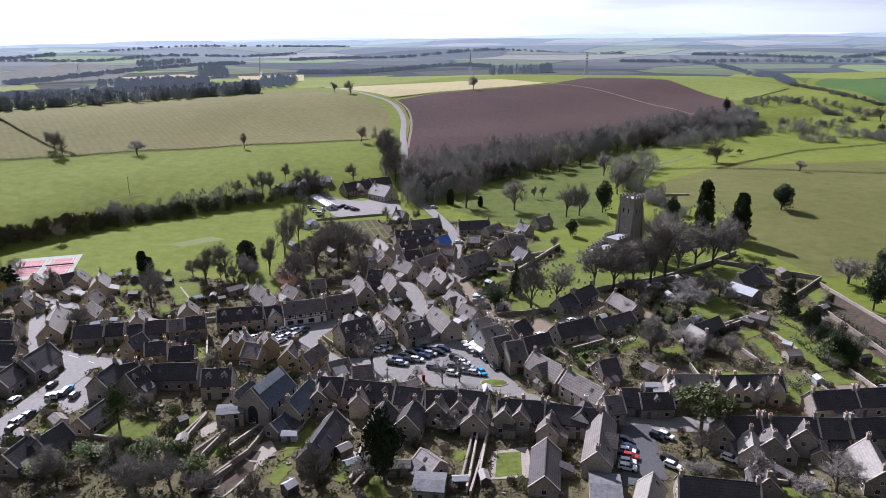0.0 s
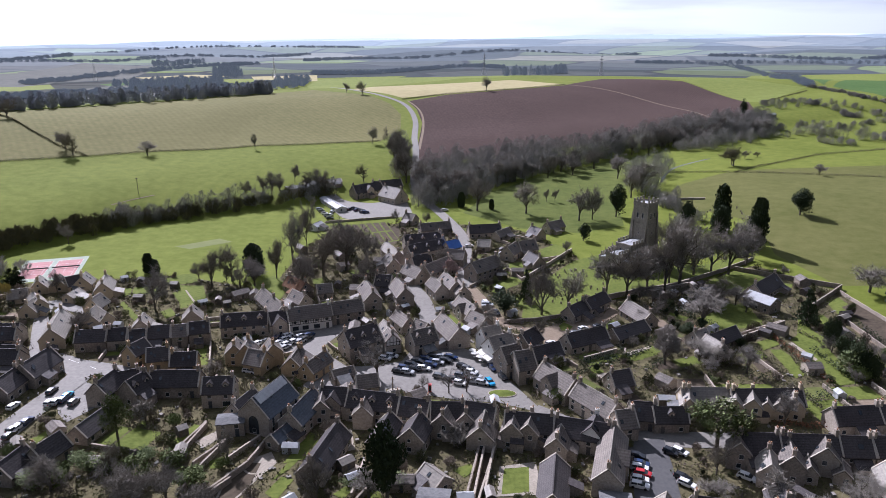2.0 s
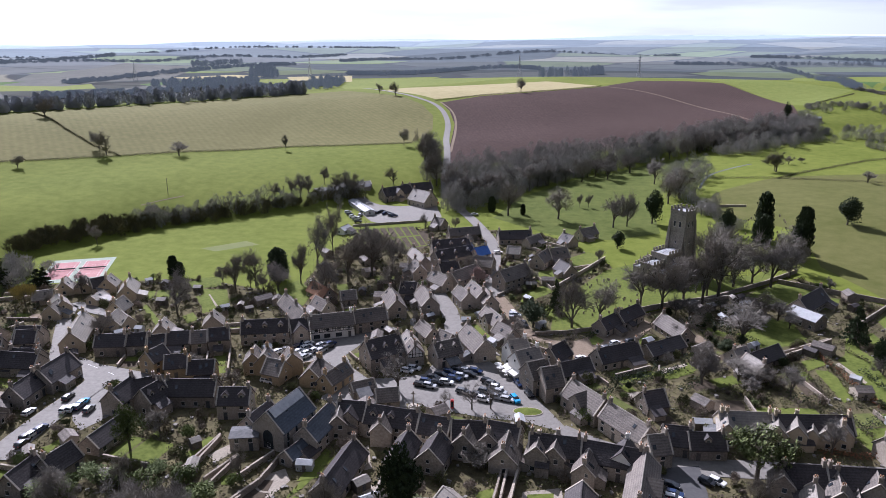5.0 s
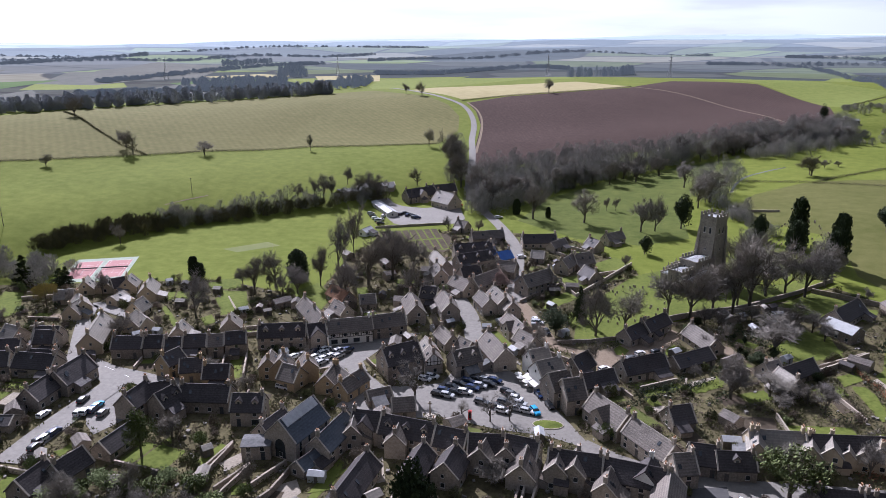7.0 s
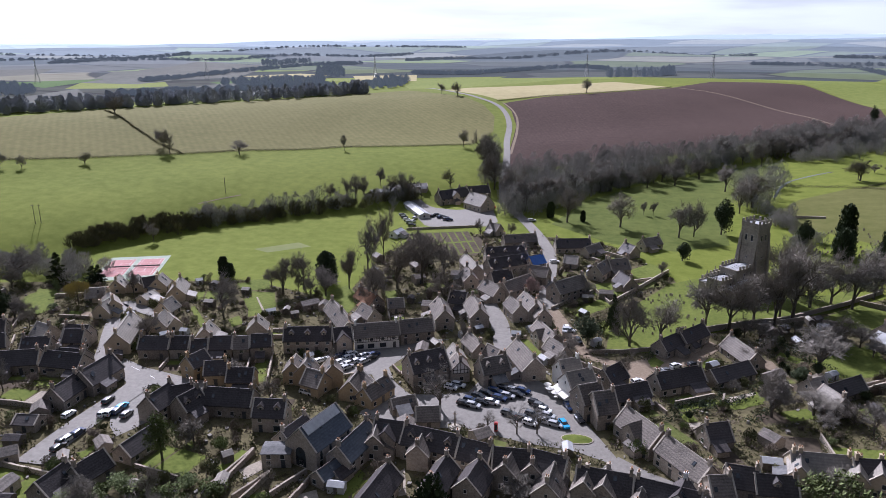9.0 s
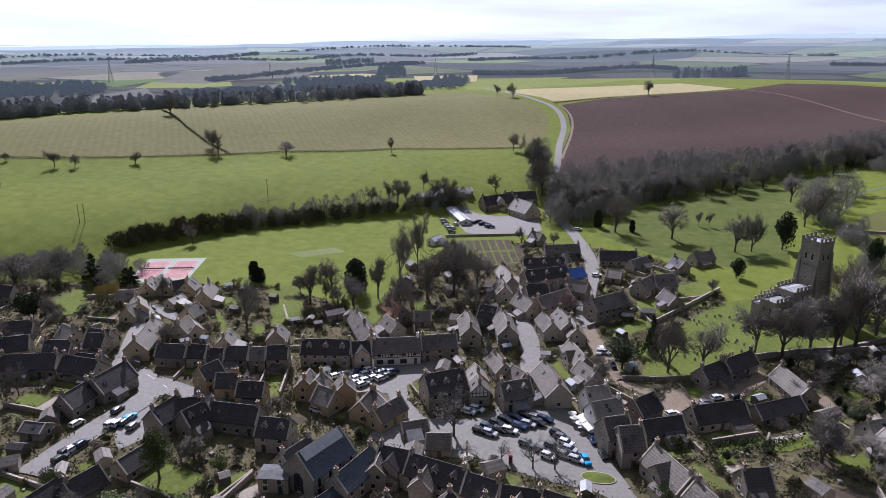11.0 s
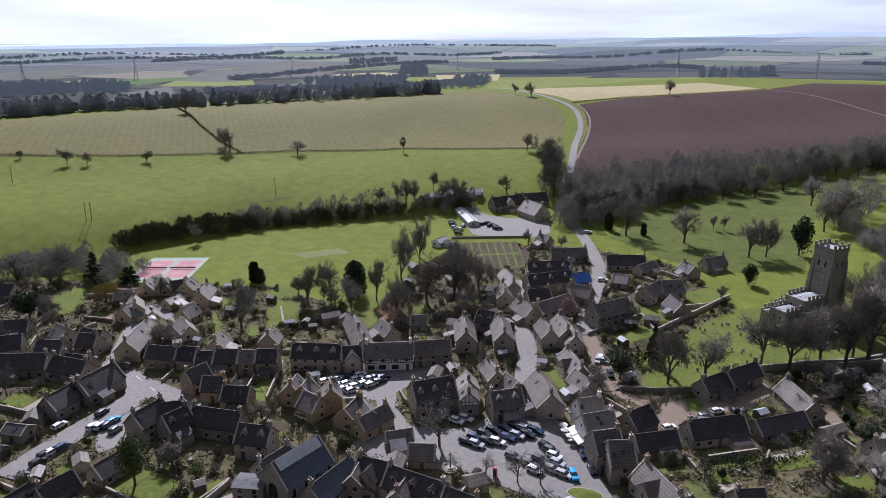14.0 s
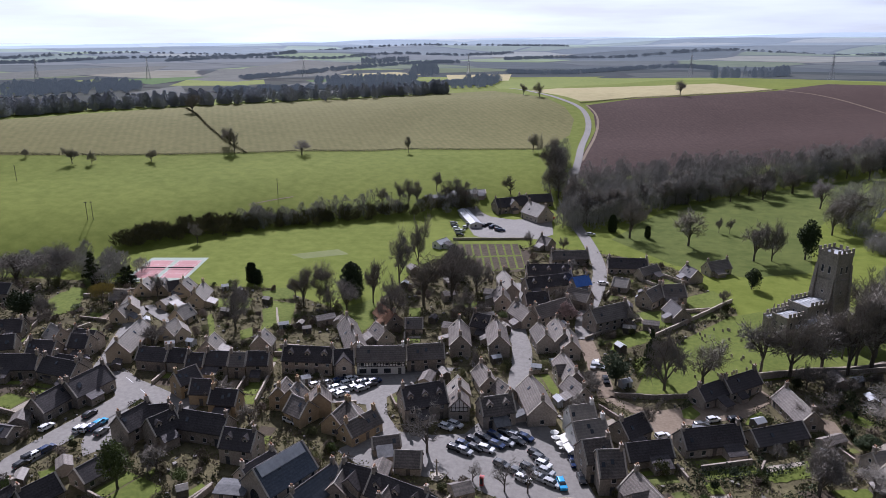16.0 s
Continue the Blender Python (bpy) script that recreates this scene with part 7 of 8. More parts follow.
wood("bare_wood", "dense leafless wood of grey-brown trees", "wood", 760, 14, 8.5, -27.9, 493.9, -10, 509.1, 52.2, 556, 160.6, 631.5, 255.2, 699.2, 321.5, 737, 304, 674.2, 233.9, 651.6, 168.7, 602.6, 113.1, 565.5, 56.8, 511.2, 17.4, 461.6, -3.2, 417.4, -21.3, 411.5, twigs=300, width=0.105)
wood("bare_wood", "dense leafless wood of grey-brown trees", "wood", 26, 14, 8, -49.1, 541.2, -37, 544, -31.5, 466.3, -41.1, 472, twigs=300, width=0.105)
wood("bare_wood", "dense leafless wood of grey-brown trees", "wood", 40, 13, 9, 126.6, 524.3, 156.7, 557.7, 156.1, 508.7, 124.6, 436.8, 109.7, 449.9, twigs=300, width=0.105)
wood("bare_wood", "dense leafless wood of grey-brown trees", "wood", 60, 12, 9, 229.9, 673, 324.5, 744.4, 292.5, 653.7, 203, 561.5, twigs=300, width=0.105)
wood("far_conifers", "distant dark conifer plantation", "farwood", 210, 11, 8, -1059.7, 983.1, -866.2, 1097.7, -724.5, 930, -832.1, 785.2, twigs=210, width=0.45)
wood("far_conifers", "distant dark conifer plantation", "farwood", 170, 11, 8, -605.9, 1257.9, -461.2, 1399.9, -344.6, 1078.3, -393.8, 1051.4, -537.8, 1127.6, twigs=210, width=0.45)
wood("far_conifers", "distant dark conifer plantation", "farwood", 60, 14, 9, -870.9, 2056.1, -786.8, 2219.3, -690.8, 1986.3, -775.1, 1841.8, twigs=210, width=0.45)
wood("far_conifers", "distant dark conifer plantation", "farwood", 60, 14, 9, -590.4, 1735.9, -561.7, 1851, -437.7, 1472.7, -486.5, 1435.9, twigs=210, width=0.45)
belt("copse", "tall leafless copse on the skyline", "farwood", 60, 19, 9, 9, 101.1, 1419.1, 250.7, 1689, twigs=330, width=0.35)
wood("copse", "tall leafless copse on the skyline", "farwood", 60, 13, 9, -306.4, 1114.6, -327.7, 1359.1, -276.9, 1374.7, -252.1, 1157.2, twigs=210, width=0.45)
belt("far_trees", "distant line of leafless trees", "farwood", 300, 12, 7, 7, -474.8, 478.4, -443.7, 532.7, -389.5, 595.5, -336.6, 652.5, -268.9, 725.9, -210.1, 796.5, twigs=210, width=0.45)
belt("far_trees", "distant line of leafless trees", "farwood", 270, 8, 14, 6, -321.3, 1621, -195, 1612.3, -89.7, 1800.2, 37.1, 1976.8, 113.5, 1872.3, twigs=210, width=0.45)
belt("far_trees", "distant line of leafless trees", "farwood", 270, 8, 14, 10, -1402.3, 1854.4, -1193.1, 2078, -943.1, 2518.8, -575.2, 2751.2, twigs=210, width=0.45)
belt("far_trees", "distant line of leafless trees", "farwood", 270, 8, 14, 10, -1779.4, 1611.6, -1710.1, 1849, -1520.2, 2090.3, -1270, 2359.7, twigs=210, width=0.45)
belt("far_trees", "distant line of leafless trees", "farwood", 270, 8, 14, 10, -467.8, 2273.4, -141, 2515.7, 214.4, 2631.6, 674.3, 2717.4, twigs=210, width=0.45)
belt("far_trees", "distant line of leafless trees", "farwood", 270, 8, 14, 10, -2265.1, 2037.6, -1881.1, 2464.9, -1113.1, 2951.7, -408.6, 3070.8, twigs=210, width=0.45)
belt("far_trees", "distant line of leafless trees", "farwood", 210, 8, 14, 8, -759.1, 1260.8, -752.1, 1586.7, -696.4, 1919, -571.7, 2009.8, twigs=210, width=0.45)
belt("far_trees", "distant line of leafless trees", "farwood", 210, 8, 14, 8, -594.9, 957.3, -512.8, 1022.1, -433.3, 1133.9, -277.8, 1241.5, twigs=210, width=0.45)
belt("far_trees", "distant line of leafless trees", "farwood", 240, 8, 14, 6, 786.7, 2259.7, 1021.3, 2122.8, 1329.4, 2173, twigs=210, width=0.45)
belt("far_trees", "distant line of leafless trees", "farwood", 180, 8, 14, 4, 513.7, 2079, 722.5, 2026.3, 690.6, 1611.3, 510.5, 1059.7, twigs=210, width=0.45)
belt("hedgerow", "thick dark overgrown hedgerow beside the playing field", "hedge", 230, 5, 5, 2.5, -217.9, 314.7, -212.1, 325.9, -205.1, 338.6, -194.2, 351.4, -180.5, 366.9, -159.4, 384.6, -133, 403.1, -110.3, 418.6, -80.2, 439.7, twigs=150, width=0.12)
belt("hedgerow", "thick dark overgrown hedgerow beside the playing field", "wood", 60, 9, 6, 2.5, -180.5, 366.9, -159.4, 384.6, -133, 403.1, -110.3, 418.6, -80.2, 439.7, twigs=150, width=0.12)
belt("tree_belt", "scrubby leafless trees along a boundary", "wood", 40, 6, 5, 6, 308, 703.2, 376.5, 739.7, 382.8, 664.9, 398.3, 630.4, twigs=300, width=0.105)
belt("tree_belt", "scrubby leafless trees along a boundary", "wood", 36, 6, 5, 5, 350.5, 792.3, 436.1, 850.7, 461.1, 820.7, 464.6, 769.7, twigs=300, width=0.105)
belt("tree_belt", "scrubby leafless trees along a boundary", "wood", 26, 7, 6, 4, 127.9, 435.5, 130.5, 397.2, 125.9, 362, twigs=300, width=0.105)
belt("tree_belt", "scrubby leafless trees along a boundary", "wood", 40, 7, 7, 6, -240.1, 266, -232.4, 276.3, -222, 287.8, -193.7, 280.7, twigs=300, width=0.105)

belt("hedgerow", "roadside hedgerow with scattered small trees", "wood", 80, 3.5, 5, 3, 526.2, 844.1, 495.3, 898.7, 516.2, 996.3, 512.1, 1045.7, twigs=200, width=0.2)
belt("hedgerow", "thick hedge of thorn bushes across the pasture", "wood", 46, 5, 7, 3, 346.2, 816.1, 387.4, 847.6, 412.6, 844.1, 422.2, 808.9, 431.5, 778.9, twigs=260, width=0.16)
belt("tree_belt", "leafless trees along the stream", "wood", 44, 8, 8, 5, 203, 604.1, 243.5, 634.7, 288.8, 657.4, 337.8, 682.8, 351.9, 656.9, twigs=300, width=0.14)
belt("tree_belt", "leafless trees along the stream", "wood", 26, 6, 7, 4, 323.2, 625.3, 333.9, 612, 377.4, 655.2, 389.2, 615.3, twigs=300, width=0.14)
belt("hedgerow", "thick hedge of thorn bushes across the pasture", "wood", 16, 5, 6, 3, 376.5, 705, 418.8, 730.8, 443.6, 743.6, twigs=260, width=0.14)
belt("tree_belt", "leafless trees along the stream", "wood", 30, 10, 9, 6, 195.5, 588.1, 216.1, 621.6, 240.1, 654.3, 266, 681.9, 295.8, 716.7, twigs=320, width=0.14)
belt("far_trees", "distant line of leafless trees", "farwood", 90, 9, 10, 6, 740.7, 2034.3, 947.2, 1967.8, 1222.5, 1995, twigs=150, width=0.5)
tree("bare", 202.4, 517.2, 13, 10)
tree("bare", 221.9, 542.4, 6, 6)
tree("bare", 454.5, 734, 13, 13)
tree("yew", 418.8, 671.7, 7, 9)
tree("bare", 234.8, 550.5, 4, 5)

# grown trees at the wood's lower edge and through the park
edge = smoothed([(-8, 425), (17, 462), (57, 511), (113, 565), (169, 602), (234, 651), (300, 676)])
er = random.Random(3)
for k in range(46):
    a = edge[er.randrange(len(edge))]
    tree("bare", a[0] + er.gauss(0, 6), a[1] + er.gauss(0, 6), er.uniform(12, 17), er.uniform(9, 13))
tree("yew", 125.1, 219.9, 11, 7)
tree("yew", 123.9, 210.9, 10, 7)
tree("yew", 124.1, 204.2, 11, 8)
tree("yew", 124.7, 199.4, 10, 7)
tree("yew", 126, 196.2, 9, 6)
tree("yew", 130.8, 228, 8, 6)
tree("bare", 77.1, 258.8, 7, 7)
tree("bare", 90.7, 266.5, 6, 6)
tree("bare", 108.8, 258.8, 8, 8)
tree("bare", 110, 251.4, 6, 6)
tree("yew", 81.4, 229.7, 5, 6)
tree("yew", 88.4, 235.8, 4, 5)
tree("yew", 95.7, 219.9, 4, 5)
tree("yew", 180.3, 270.8, 12, 10)
tree("yew", 188.4, 283.7, 11, 9)
tree("bare", 70.2, 211.9, 9, 5)
tree("bare", 67.1, 207.5, 8, 4)
tree("bare", 83.6, 207.5, 6, 7)
tree("bare", 87.9, 206.7, 6, 6)
tree("bare", 79.4, 203.3, 5, 6)

tree("yew", 72.7, 230, 2.8, 3)
tree("yew", 74.4, 227.9, 2.6, 3)
tree("yew", 78.4, 237.2, 3, 2.6)
tree("yew", 79.3, 234.8, 3.4, 3.2)
tree("yew", 81.3, 230.2, 3, 4)
tree("yew", 84.1, 232.4, 3, 4)
tree("yew", 78, 253.9, 2, 2.4)
tree("yew", 80.2, 250.2, 2, 2.2)
tree("yew", 82.5, 246.8, 2.2, 2.2)
tree("yew", 70.2, 260, 4, 5)
tree("yew", 49.8, 209.1, 2.4, 3)
tree("yew", 45.1, 202.5, 2.4, 3)
tree("yew", 55.9, 222, 3, 3)
tree("bare", 67.3, 207, 11, 8)
tree("bare", 70.2, 240.4, 7, 8)
tree("bare", 76.7, 250.2, 6, 7)
tree("bare", 84.4, 261, 6, 7)
tree("bare", 60.1, 219.6, 4, 4)
tree("bare", 90, 281.8, 24, 12)
tree("bare", 97.5, 290.6, 22, 11)
tree("bare", 137.8, 315.9, 15, 9)
tree("bare", 86.9, 286.2, 16, 9)

# ---- stream, poles, pylons, post box ----
road("stream", "water", 1.8, 0.05, "narrow stream glinting through the pasture", 141, 479, 150, 502, 160, 521, 178, 535, 197, 547)


def pole(x, y, tall):
    root = new("telegraph_pole")
    root.matrix_basis = pose(x, y, height(x, y))
    tagged(root, "weathered wooden telegraph pole in the pasture", "pole", group="telegraph poles")
    v, f = [], []
    tube(v, f, (0, 0, -0.3), (0, 0, tall), 0.16, 0.11, 7)
    link("shaft", v, f, M["bark"], root)
    v, f = [], []
    box(v, f, -1.0, 1.0, -0.07, 0.07, tall - 0.6, tall - 0.45)
    link("crossarm", v, f, M["bark"], root)


for px, py in ((-184, 402), (-246, 323.5), (-244, 325), (-325, 355), (-120, 418), (-60, 436)):
    pole(px, py, 9.5)


def pylon(x, y, tall):
    root = new("pylon")
    root.matrix_basis = pose(x, y, height(x, y), 0, 0, 25)
    tagged(root, "distant grey lattice electricity pylon among fields", "pylon", group="pylons")
    for sx in (-1, 1):
        for sy in (-1, 1):
            v, f = [], []
            tube(v, f, (sx * 4, sy * 4, -0.5), (sx * 0.9, sy * 0.9, tall * 0.6), 0.28, 0.22, 4)
            tube(v, f, (sx * 0.9, sy * 0.9, tall * 0.6), (sx * 0.3, sy * 0.3, tall), 0.22, 0.15, 4)
            link("leg", v, f, M["metal"], root)
    for z, w in ((0.62, 8), (0.76, 9.5), (0.9, 7)):
        v, f = [], []
        prism(v, f, [(-w, z * tall), (0, z * tall - 1.6), (w, z * tall), (0, z * tall + 0.3)], -0.35, 0.35)
        link("crossarm", v, f, M["metal"], root)
    for k in range(7):
        z0, z1 = tall * 0.6 * k / 7, tall * 0.6 * (k + 1) / 7
        w0, w1 = 4 - 3.1 * k / 7, 4 - 3.1 * (k + 1) / 7
        v, f = [], []
        for s in (-1, 1):
            tube(v, f, (-w0, s * w0, z0), (w1, s * w1, z1), 0.13, 0.13, 3)
            tube(v, f, (s * w0, w0, z0), (s * w1, -w1, z1), 0.13, 0.13, 3)
        link("bracing", v, f, M["metal"], root)


pylon(-1073, 1073, 44)
pylon(-937, 1202, 44)
pylon(-692, 1370, 44)
pylon(-379, 1498, 44)
pylon(59, 1554, 44)
pylon(304, 1528, 44)


def post_box(x, y):
    root = new("phone_box")
    root.matrix_basis = pose(x, y, height(x, y) + 0.1)
    tagged(root, "red telephone box at the edge of the square", "phone box")
    v, f = [], []
    box(v, f, -0.45, 0.45, -0.45, 0.45, 0, 2.3)
    link("kiosk", v, f, M["postbox"], root)
    v, f = [], []
    box(v, f, -0.5, 0.5, -0.5, 0.5, 2.3, 2.42)
    box(v, f, -0.36, 0.36, -0.36, 0.36, 2.42, 2.52)
    link("dome", v, f, M["postbox"], root)
    for a in range(4):
        v, f = [], []
        box(v, f, -0.32, 0.32, 0.45, 0.47, 0.45, 2.05)
        link("glazing", v, f, M["glass"], root).matrix_basis = pose(0, 0, 0, 0, 0, 90 * a)


post_box(-5.9, 188.0)


def memorial(x, y):
    root = new("memorial_cross")
    root.matrix_basis = pose(x, y, height(x, y) + 0.13)
    tagged(root, "weathered stone memorial cross on a stepped base in the square", "memorial")
    for k in range(3):
        v, f = [], []
        n, r = 8, 1.7 - 0.42 * k
        ring = [(r * math.cos((i + 0.5) * math.tau / n), r * math.sin((i + 0.5) * math.tau / n)) for i in range(n)]
        v += [(a, b, 0.28 * k) for a, b in ring] + [(a, b, 0.28 * k + 0.28) for a, b in ring]
        f += [(i, (i + 1) % n, n + (i + 1) % n, n + i) for i in range(n)] + [tuple(range(n, 2 * n))]
        link("step", v, f, M["coping"], root)
    v, f = [], []
    tube(v, f, (0, 0, 0.84), (0, 0, 4.6), 0.24, 0.15, 8)
    link("shaft", v, f, M["stone"], root)
    v, f = [], []
    box(v, f, -0.55, 0.55, -0.13, 0.13, 4.1, 4.36)
    box(v, f, -0.14, 0.14, -0.13, 0.13, 4.36, 5.0)
    link("cross", v, f, M["stone"], root)


memorial(-16.7, 187.6)


def awning(x, y, heading, w):
    root = new("shop_awning")
    root.matrix_basis = pose(x, y, height(x, y), 0, 0, heading)
    tagged(root, "white canvas shop awning let down over the pavement", "awning", group="shop awnings")
    v, f = [], []
    prism(v, f, [(0, 3.0), (1.9, 2.3), (1.9, 2.36), (0, 3.07)], -w / 2, w / 2)
    link("canvas", v, f, M["white"], root)
    v, f = [], []
    box(v, f, -w / 2, w / 2, 1.86, 1.9, 2.08, 2.31)
    link("valance", v, f, M["white"], root)
    for s in (-1, 1):
        v, f = [], []
        tube(v, f, (s * (w / 2 - 0.1), 0.0, 2.4), (s * (w / 2 - 0.1), 1.86, 2.28), 0.03, 0.03, 5)
        link("arm", v, f, M["metal"], root)


awning(12.3, 206.2, 122, 3.6)
awning(10.6, 209.9, 122, 3.4)


def parasol(x, y):
    root = new("parasol")
    root.matrix_basis = pose(x, y, height(x, y) + 0.1)
    tagged(root, "white folding parasol over a cafe table", "parasol", group="parasols")
    v, f = [], []
    tube(v, f, (0, 0, 0), (0, 0, 2.5), 0.03, 0.03, 6)
    link("pole", v, f, M["metal"], root)
    v, f = [], []
    n = 8
    v += [(1.2 * math.cos(k * math.tau / n), 1.2 * math.sin(k * math.tau / n), 2.05) for k in range(n)] + [(0, 0, 2.55), (0, 0, 2.49)]
    f += [(k, (k + 1) % n, n) for k in range(n)] + [((k + 1) % n, k, n + 1) for k in range(n)]
    link("canopy", v, f, M["white"], root)
    v, f = [], []
    tube(v, f, (0, 0, 0.7), (0, 0, 0.75), 0.45, 0.45, 10)
    link("table", v, f, M["white"], root)


for px, py in ((9.2, 207.6), (7.6, 210.0), (6.9, 212.2)):
    parasol(px, py)


def island(x, y):
    v, f = [], []
    n = 18
    ring = [(x + 4.2 * math.cos(k * math.tau / n), y + 2.4 * math.sin(k * math.tau / n)) for k in range(n)]
    v += [(px, py, 0.0) for px, py in ring] + [(px, py, 0.3) for px, py in ring]
    f += [(k, (k + 1) % n, n + (k + 1) % n, n + k) for k in range(n)]
    f.append(tuple(range(n, 2 * n)))
    root = tagged(link("kerb", v, f, M["patio"]), "raised stone kerb of a small traffic island", "kerb", kind="structure")
    v, f = [], []
    ring = [(x + 3.9 * math.cos(k * math.tau / n), y + 2.1 * math.sin(k * math.tau / n), 0.305) for k in range(n)]
    v += ring + [(x, y, 0.55)]
    f += [(k, (k + 1) % n, n) for k in range(n)]
    tagged(link("traffic_island", v, f, M["lawn"]), "mown green island with spring flowers in the square", "island", kind="structure")


island(15.0, 187.2)


def shed(x, y, heading, w, d, h, wall_m, roof_m, name, label):
    root = new(name)
    root.matrix_basis = pose(x, y, height(x, y), 0, 0, heading)
    tagged(root, label, name.replace("_", " "), group=name.replace("_", " ") + "s")
    v, f = [], []
    prism(v, f, [(-d / 2, -0.2), (d / 2, -0.2), (d / 2, h), (0, h + d * 0.28), (-d / 2, h)], -w / 2, w / 2)
    link("wall", v, f, M[wall_m], root)
    v, f = [], []
    prism(v, f, [(-d / 2 - 0.15, h - 0.06), (0, h + d * 0.28 + 0.02), (d / 2 + 0.15, h - 0.06), (d / 2 + 0.15, h + 0.06), (0, h + d * 0.28 + 0.14), (-d / 2 - 0.15, h + 0.06)], -w / 2 - 0.12, w / 2 + 0.12)
    link("roof", v, f, M[roof_m], root)
    v, f = [], []
    box(v, f, -0.4, 0.4, -d / 2 - 0.03, -d / 2 + 0.03, 0, min(1.9, h - 0.1))
    link("door", v, f, M["door"], root)


shed(310.2, 744.9, 20, 9, 5, 3, "bark", "lead", "farm_shed", "low farm shed with pale sheet roof at the wood's end")
shed(324.4, 759.1, 70, 9, 5, 3, "bark", "lead", "farm_shed", "low farm shed with pale sheet roof at the wood's end")
shed(328.2, 747.7, 30, 9, 5, 3, "bark", "lead", "farm_shed", "low farm shed with pale sheet roof at the wood's end")


# ---- gravestones ----
SLAB = shape("gravestone", lambda v, f: prism(v, f, [(-0.38, -0.2), (0.38, -0.2), (0.38, 0.85), (0.2, 1.08), (-0.2, 1.08), (-0.38, 0.85)], -0.08, 0.08), M["stone"])
gr = random.Random(9)
for k in range(110):
    if k < 60:
        gx, gy = gr.uniform(36, 66), gr.uniform(258, 300)
    else:
        gx, gy = gr.uniform(125, 165), gr.uniform(355, 400)
    g = put("gravestone", SLAB, None, pose(gx, gy, height(gx, gy) + 0.05, gr.uniform(-6, 6), 0, 42 + gr.uniform(-8, 8)))
    tagged(g, "weathered grey gravestone standing in churchyard grass", "gravestone", group="gravestones")


# ---- gardens: shrubs and sheds between the houses ----
TAKEN = []
for ob in list(scene.collection.objects):
    if ob.parent is None and ob.type == "EMPTY" and ob.name.split(".")[0] in ("house", "chapel", "outbuilding", "church", "car"):
        TAKEN.append((ob.location.x, ob.location.y, 5.5 if ob.name[0] in "hco" and not ob.name.startswith("car") else 3.0))
OPEN = []
for ob in list(scene.collection.objects):
    if ob.type == "MESH" and ob.parent is None and ob.data.materials and ob.data.materials[0] in (M["asphalt"], M["dark_asphalt"], M["gravel"], M["lawn"], M["patio"], M["soil"], M["court_edge"]):
        for p in ob.data.polygons:
            OPEN.append(([(ob.data.vertices[k].co.x, ob.data.vertices[k].co.y) for k in p.vertices], p.center.x, p.center.y))
WALLS = [(h.matrix_basis.inverted(), (max(c[0] for c in w.bound_box), max(c[1] for c in w.bound_box))) for h in scene.collection.objects if h.type == "EMPTY" and h.parent is None and h.name.split(".")[0] in ("house", "chapel", "outbuilding") for w in h.children if w.name.startswith("wall")]


BLOCKED = {}


def block(x, y, depth):
    key = (math.floor(x), math.floor(y))
    BLOCKED[key] = max(BLOCKED.get(key, -9.0), depth)


for inv, (hx, hy) in WALLS:
    m = inv.inverted()
    for i in range(-int(hx + 3), int(hx + 4)):
        for j in range(-int(hy + 3), int(hy + 4)):
            c = m @ Vector((i, j, 0))
            block(c.x, c.y, min(hx - abs(i), hy - abs(j)))


def block_area(poly):
    xs, ys = [p[0] for p in poly], [p[1] for p in poly]
    for i in range(math.floor(min(xs)), math.floor(max(xs)) + 1):
        for j in range(math.floor(min(ys)), math.floor(max(ys)) + 1):
            if inside(i + 0.5, j + 0.5, poly):
                block(i, j, 0.0)


for poly, cx, cy in OPEN:
    if abs(cx) < 320 and cy < 420:
        block_area(poly)


def free(x, y, margin):
    if BLOCKED.get((math.floor(x), math.floor(y)), -9.0) > -margin:
        return False
    return not any(abs(x - a) < r and abs(y - b) < r for a, b, r in TAKEN if r < 4)


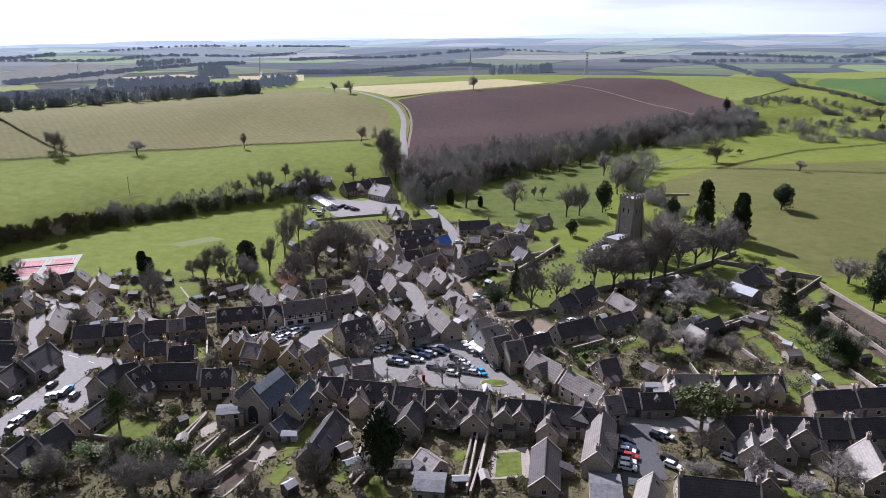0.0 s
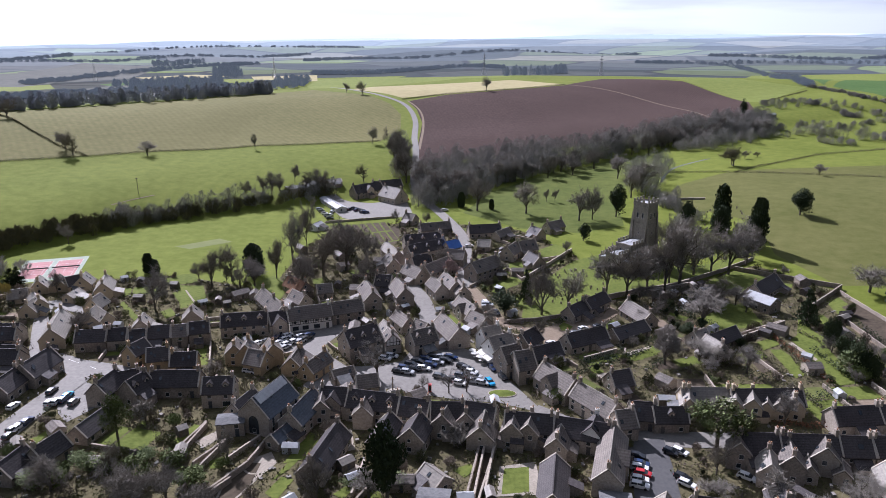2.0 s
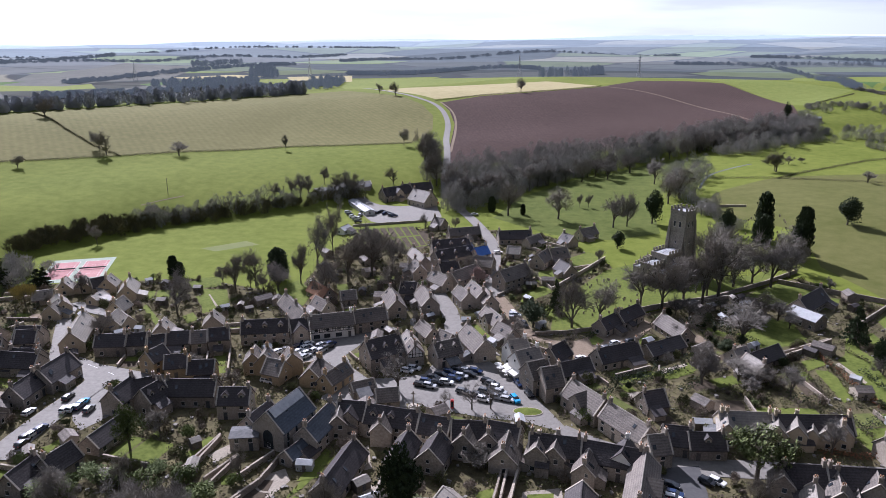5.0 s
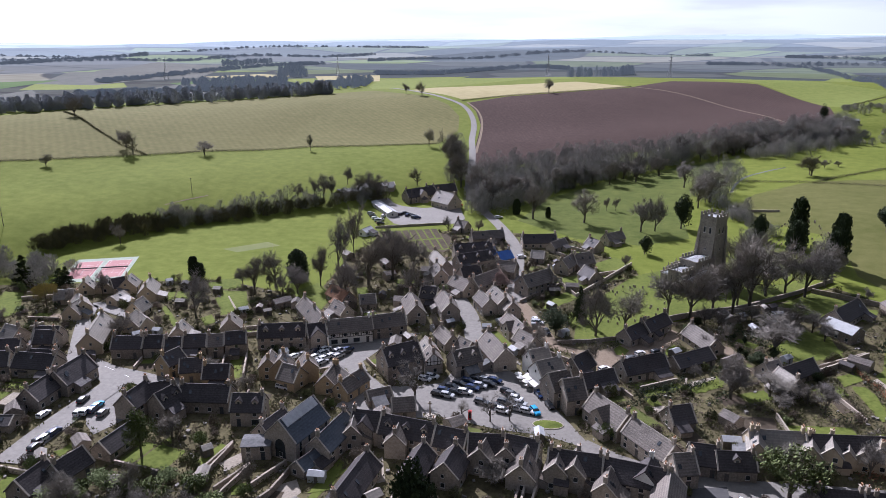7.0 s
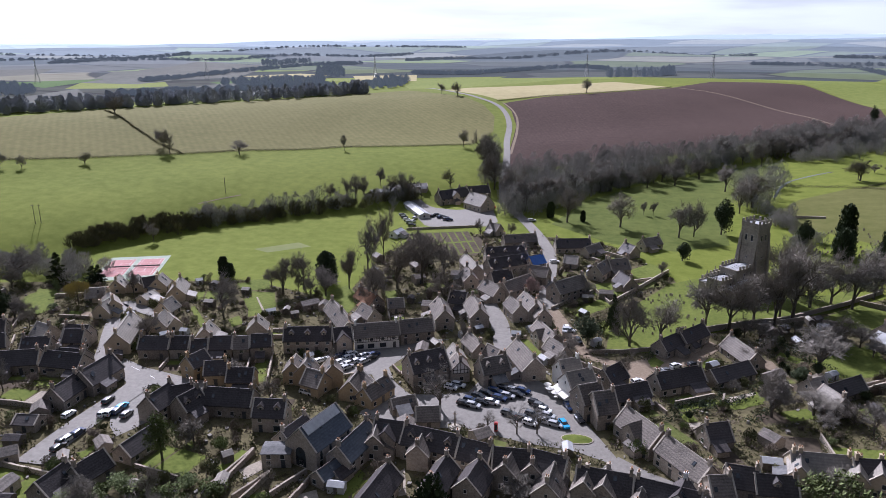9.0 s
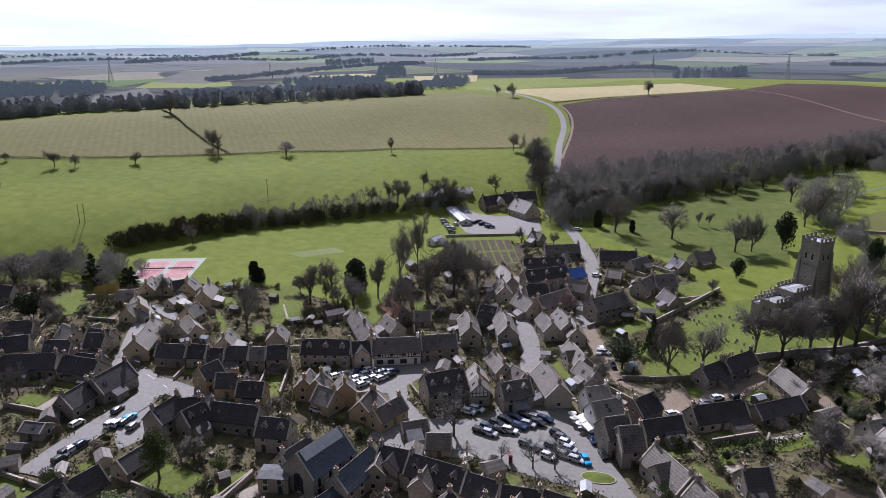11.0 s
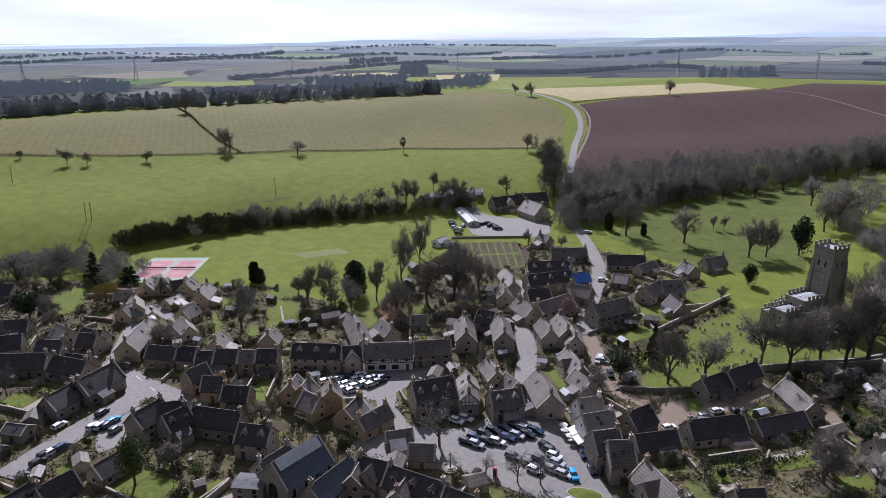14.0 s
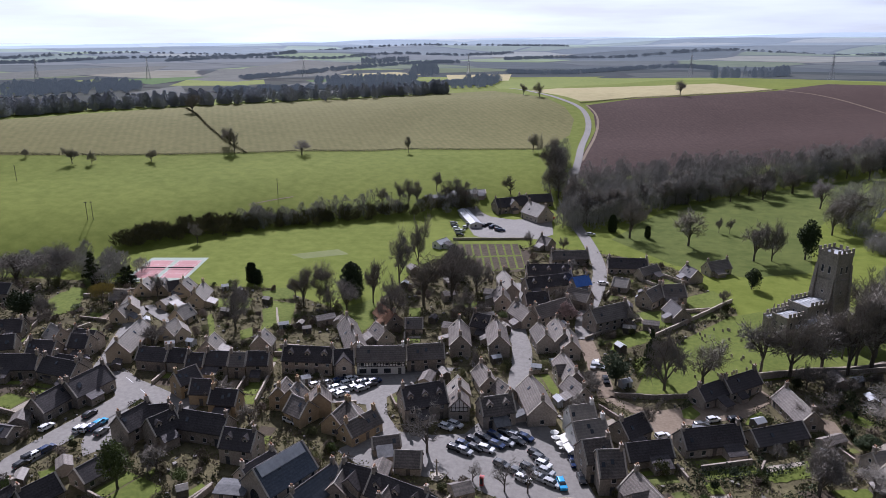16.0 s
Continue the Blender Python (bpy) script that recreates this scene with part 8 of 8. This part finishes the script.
GARDENS = [(-155.6, 282), (-120, 289), (-74, 272), (-73, 325), (-66, 353), (-27, 381), (11, 376), (35, 366), (58, 320), (61, 262), (135, 300), (156, 272), (158, 228), (140, 130), (-140, 130), (-230, 200), (-235, 262)]
rnd = random.Random(23)
plots = 0
for inv, (hx, hy) in list(WALLS):
    m = inv.inverted()
    for side in (-1, 1):
        deep = rnd.uniform(8, 19)
        y0, y1 = side * (hy + 1.2), side * (hy + 1.2 + deep)
        while deep > 5 and not all((lambda c: free(c.x, c.y, 0.3) and inside(c.x, c.y, GARDENS))(m @ Vector((hx * a, y0 + (y1 - y0) * b, 0))) for a in (-0.9, -0.3, 0.3, 0.9) for b in (0.05, 0.35, 0.7, 1.0)):
            deep -= 2.5
            y1 = side * (hy + 1.2 + deep)
        if deep <= 5:
            continue
        kind = rnd.choice(("lawn", "lawn", "lawn", "lawn", "soil", "patio", "gravel"))
        inset = rnd.uniform(0.4, 1.4)
        cut = y0 + (y1 - y0) * rnd.uniform(0.3, 0.6)
        for mat, ya, yb, xw in ((kind, y0, cut, hx - inset), (rnd.choice(("lawn", "soil", "lawn", "verge")), cut + side * 0.6, y1, hx - inset * rnd.uniform(0.5, 1.6))):
            if xw < 1.2 or abs(yb - ya) < 1.5:
                continue
            ring = [m @ Vector((a, b, 0)) for a, b in ((-xw, ya), (xw, ya), (xw, yb), (-xw, yb))]
            v, f = [], []
            drape([ccw([(c.x, c.y) for c in ring])], 0.055 + 0.004 * (plots % 5), v, f)
            words = {"lawn": "bright green mown garden lawn", "soil": "dug brown vegetable bed", "patio": "pale stone garden terrace", "gravel": "pale gravel yard behind a house", "verge": "rough grass at the end of a garden"}[mat]
            tagged(link({"lawn": "lawn", "soil": "vegetable_bed", "patio": "patio", "gravel": "yard", "verge": "rough_grass"}[mat], v, f, M[mat]), words, "garden", kind="structure")
            block_area([(c.x, c.y) for c in ring])
        for ex in (-hx - 0.1, hx + 0.1):
            a, b = m @ Vector((ex, y0, 0)), m @ Vector((ex, y1, 0))
            if rnd.random() < 0.55:
                stone_wall(rnd.uniform(1.1, 1.7), a.x, a.y, b.x, b.y)
            elif rnd.random() < 0.6:
                hedge(rnd.uniform(1.0, 1.8), a.x, a.y, b.x, b.y)
        plots += 1
rnd = random.Random(11)
count = {"shrub": 0, "brush": 0, "bare": 0, "bush": 0}
limit = {"shrub": 290, "brush": 290, "bare": 60, "bush": 60}
for _ in range(6000):
    x, y = rnd.uniform(-235, 158), rnd.uniform(132, 381)
    kind = rnd.choice(("shrub", "shrub", "brush", "brush", "bare", "bush"))
    if count[kind] >= limit[kind] or not inside(x, y, GARDENS) or not free(x, y, 1.2):
        continue
    w = rnd.uniform(1.6, 4.6)
    if kind == "bare":
        tree(kind, x, y, rnd.uniform(5, 10), rnd.uniform(4, 8))
    else:
        tree(kind, x, y, w * rnd.uniform(0.6, 1.1), w)
    count[kind] += 1
made = 0
for _ in range(1500):
    x, y = rnd.uniform(-150, 150), rnd.uniform(135, 330)
    if made < 110 and inside(x, y, GARDENS) and free(x, y, 2.2):
        a = rnd.choice((40, 130, 5, 95)) + rnd.uniform(-8, 8)
        k = rnd.random()
        if k < 0.55:
            shed(x, y, a, rnd.uniform(2.4, 4.5), rnd.uniform(2, 3), 2.1, "bark", rnd.choice(("slate", "lead", "light_tile")), "garden_shed", "weathered timber garden shed with felted roof")
        elif k < 0.75:
            shed(x, y, a, rnd.uniform(2.6, 4.2), 2.4, 1.9, "lead", "lead", "greenhouse", "small pale greenhouse in a garden")
        else:
            shed(x, y, a, rnd.uniform(4, 7), rnd.uniform(3.5, 5), 2.4, "stone", "tile", "stone_outhouse", "low limestone outhouse with stone-slate roof")
        made += 1

# low growth between everything else: beds, brambles, border plants
v, f, v2, f2 = [], [], [], []
for _ in range(26000):
    x, y = rnd.uniform(-235, 158), rnd.uniform(132, 381)
    if not inside(x, y, GARDENS) or not free(x, y, 0.6):
        continue
    size = rnd.uniform(0.5, 1.6) ** 1.3
    tufts(*((v, f) if rnd.random() < 0.68 else (v2, f2)), rnd, x, y, height(x, y) + size * 0.35, size, 16, 0.15 + size * 0.1, 0.55)
tagged(link("undergrowth", v, f, M["shrub"]), "tangled green garden plants and low border growth", "undergrowth", kind="stuff")
tagged(link("dry_growth", v2, f2, M["brush"]), "brown winter stems and brambles in the gardens", "undergrowth", kind="stuff")

# odds and ends in the gardens and yards: tubs, tables, bins, cold frames
v, f = [], []
for _ in range(2400):
    x, y = rnd.uniform(-235, 158), rnd.uniform(132, 381)
    if not inside(x, y, GARDENS) or not free(x, y, 0.3):
        continue
    z, a, b, h = height(x, y), rnd.uniform(0.15, 0.6), rnd.uniform(0.15, 0.5), rnd.uniform(0.2, 0.8)
    t, n = rnd.random() * math.pi, len(v)
    box(v, f, -a, a, -b, b, -0.05, h)
    v[n:] = [(x + c[0] * math.cos(t) - c[1] * math.sin(t), y + c[0] * math.sin(t) + c[1] * math.cos(t), z + c[2]) for c in v[n:]]
tagged(link("garden_oddments", v, f, M["clutter"]), "tubs, bins, tables and cold frames about the gardens", "garden oddments", kind="stuff")
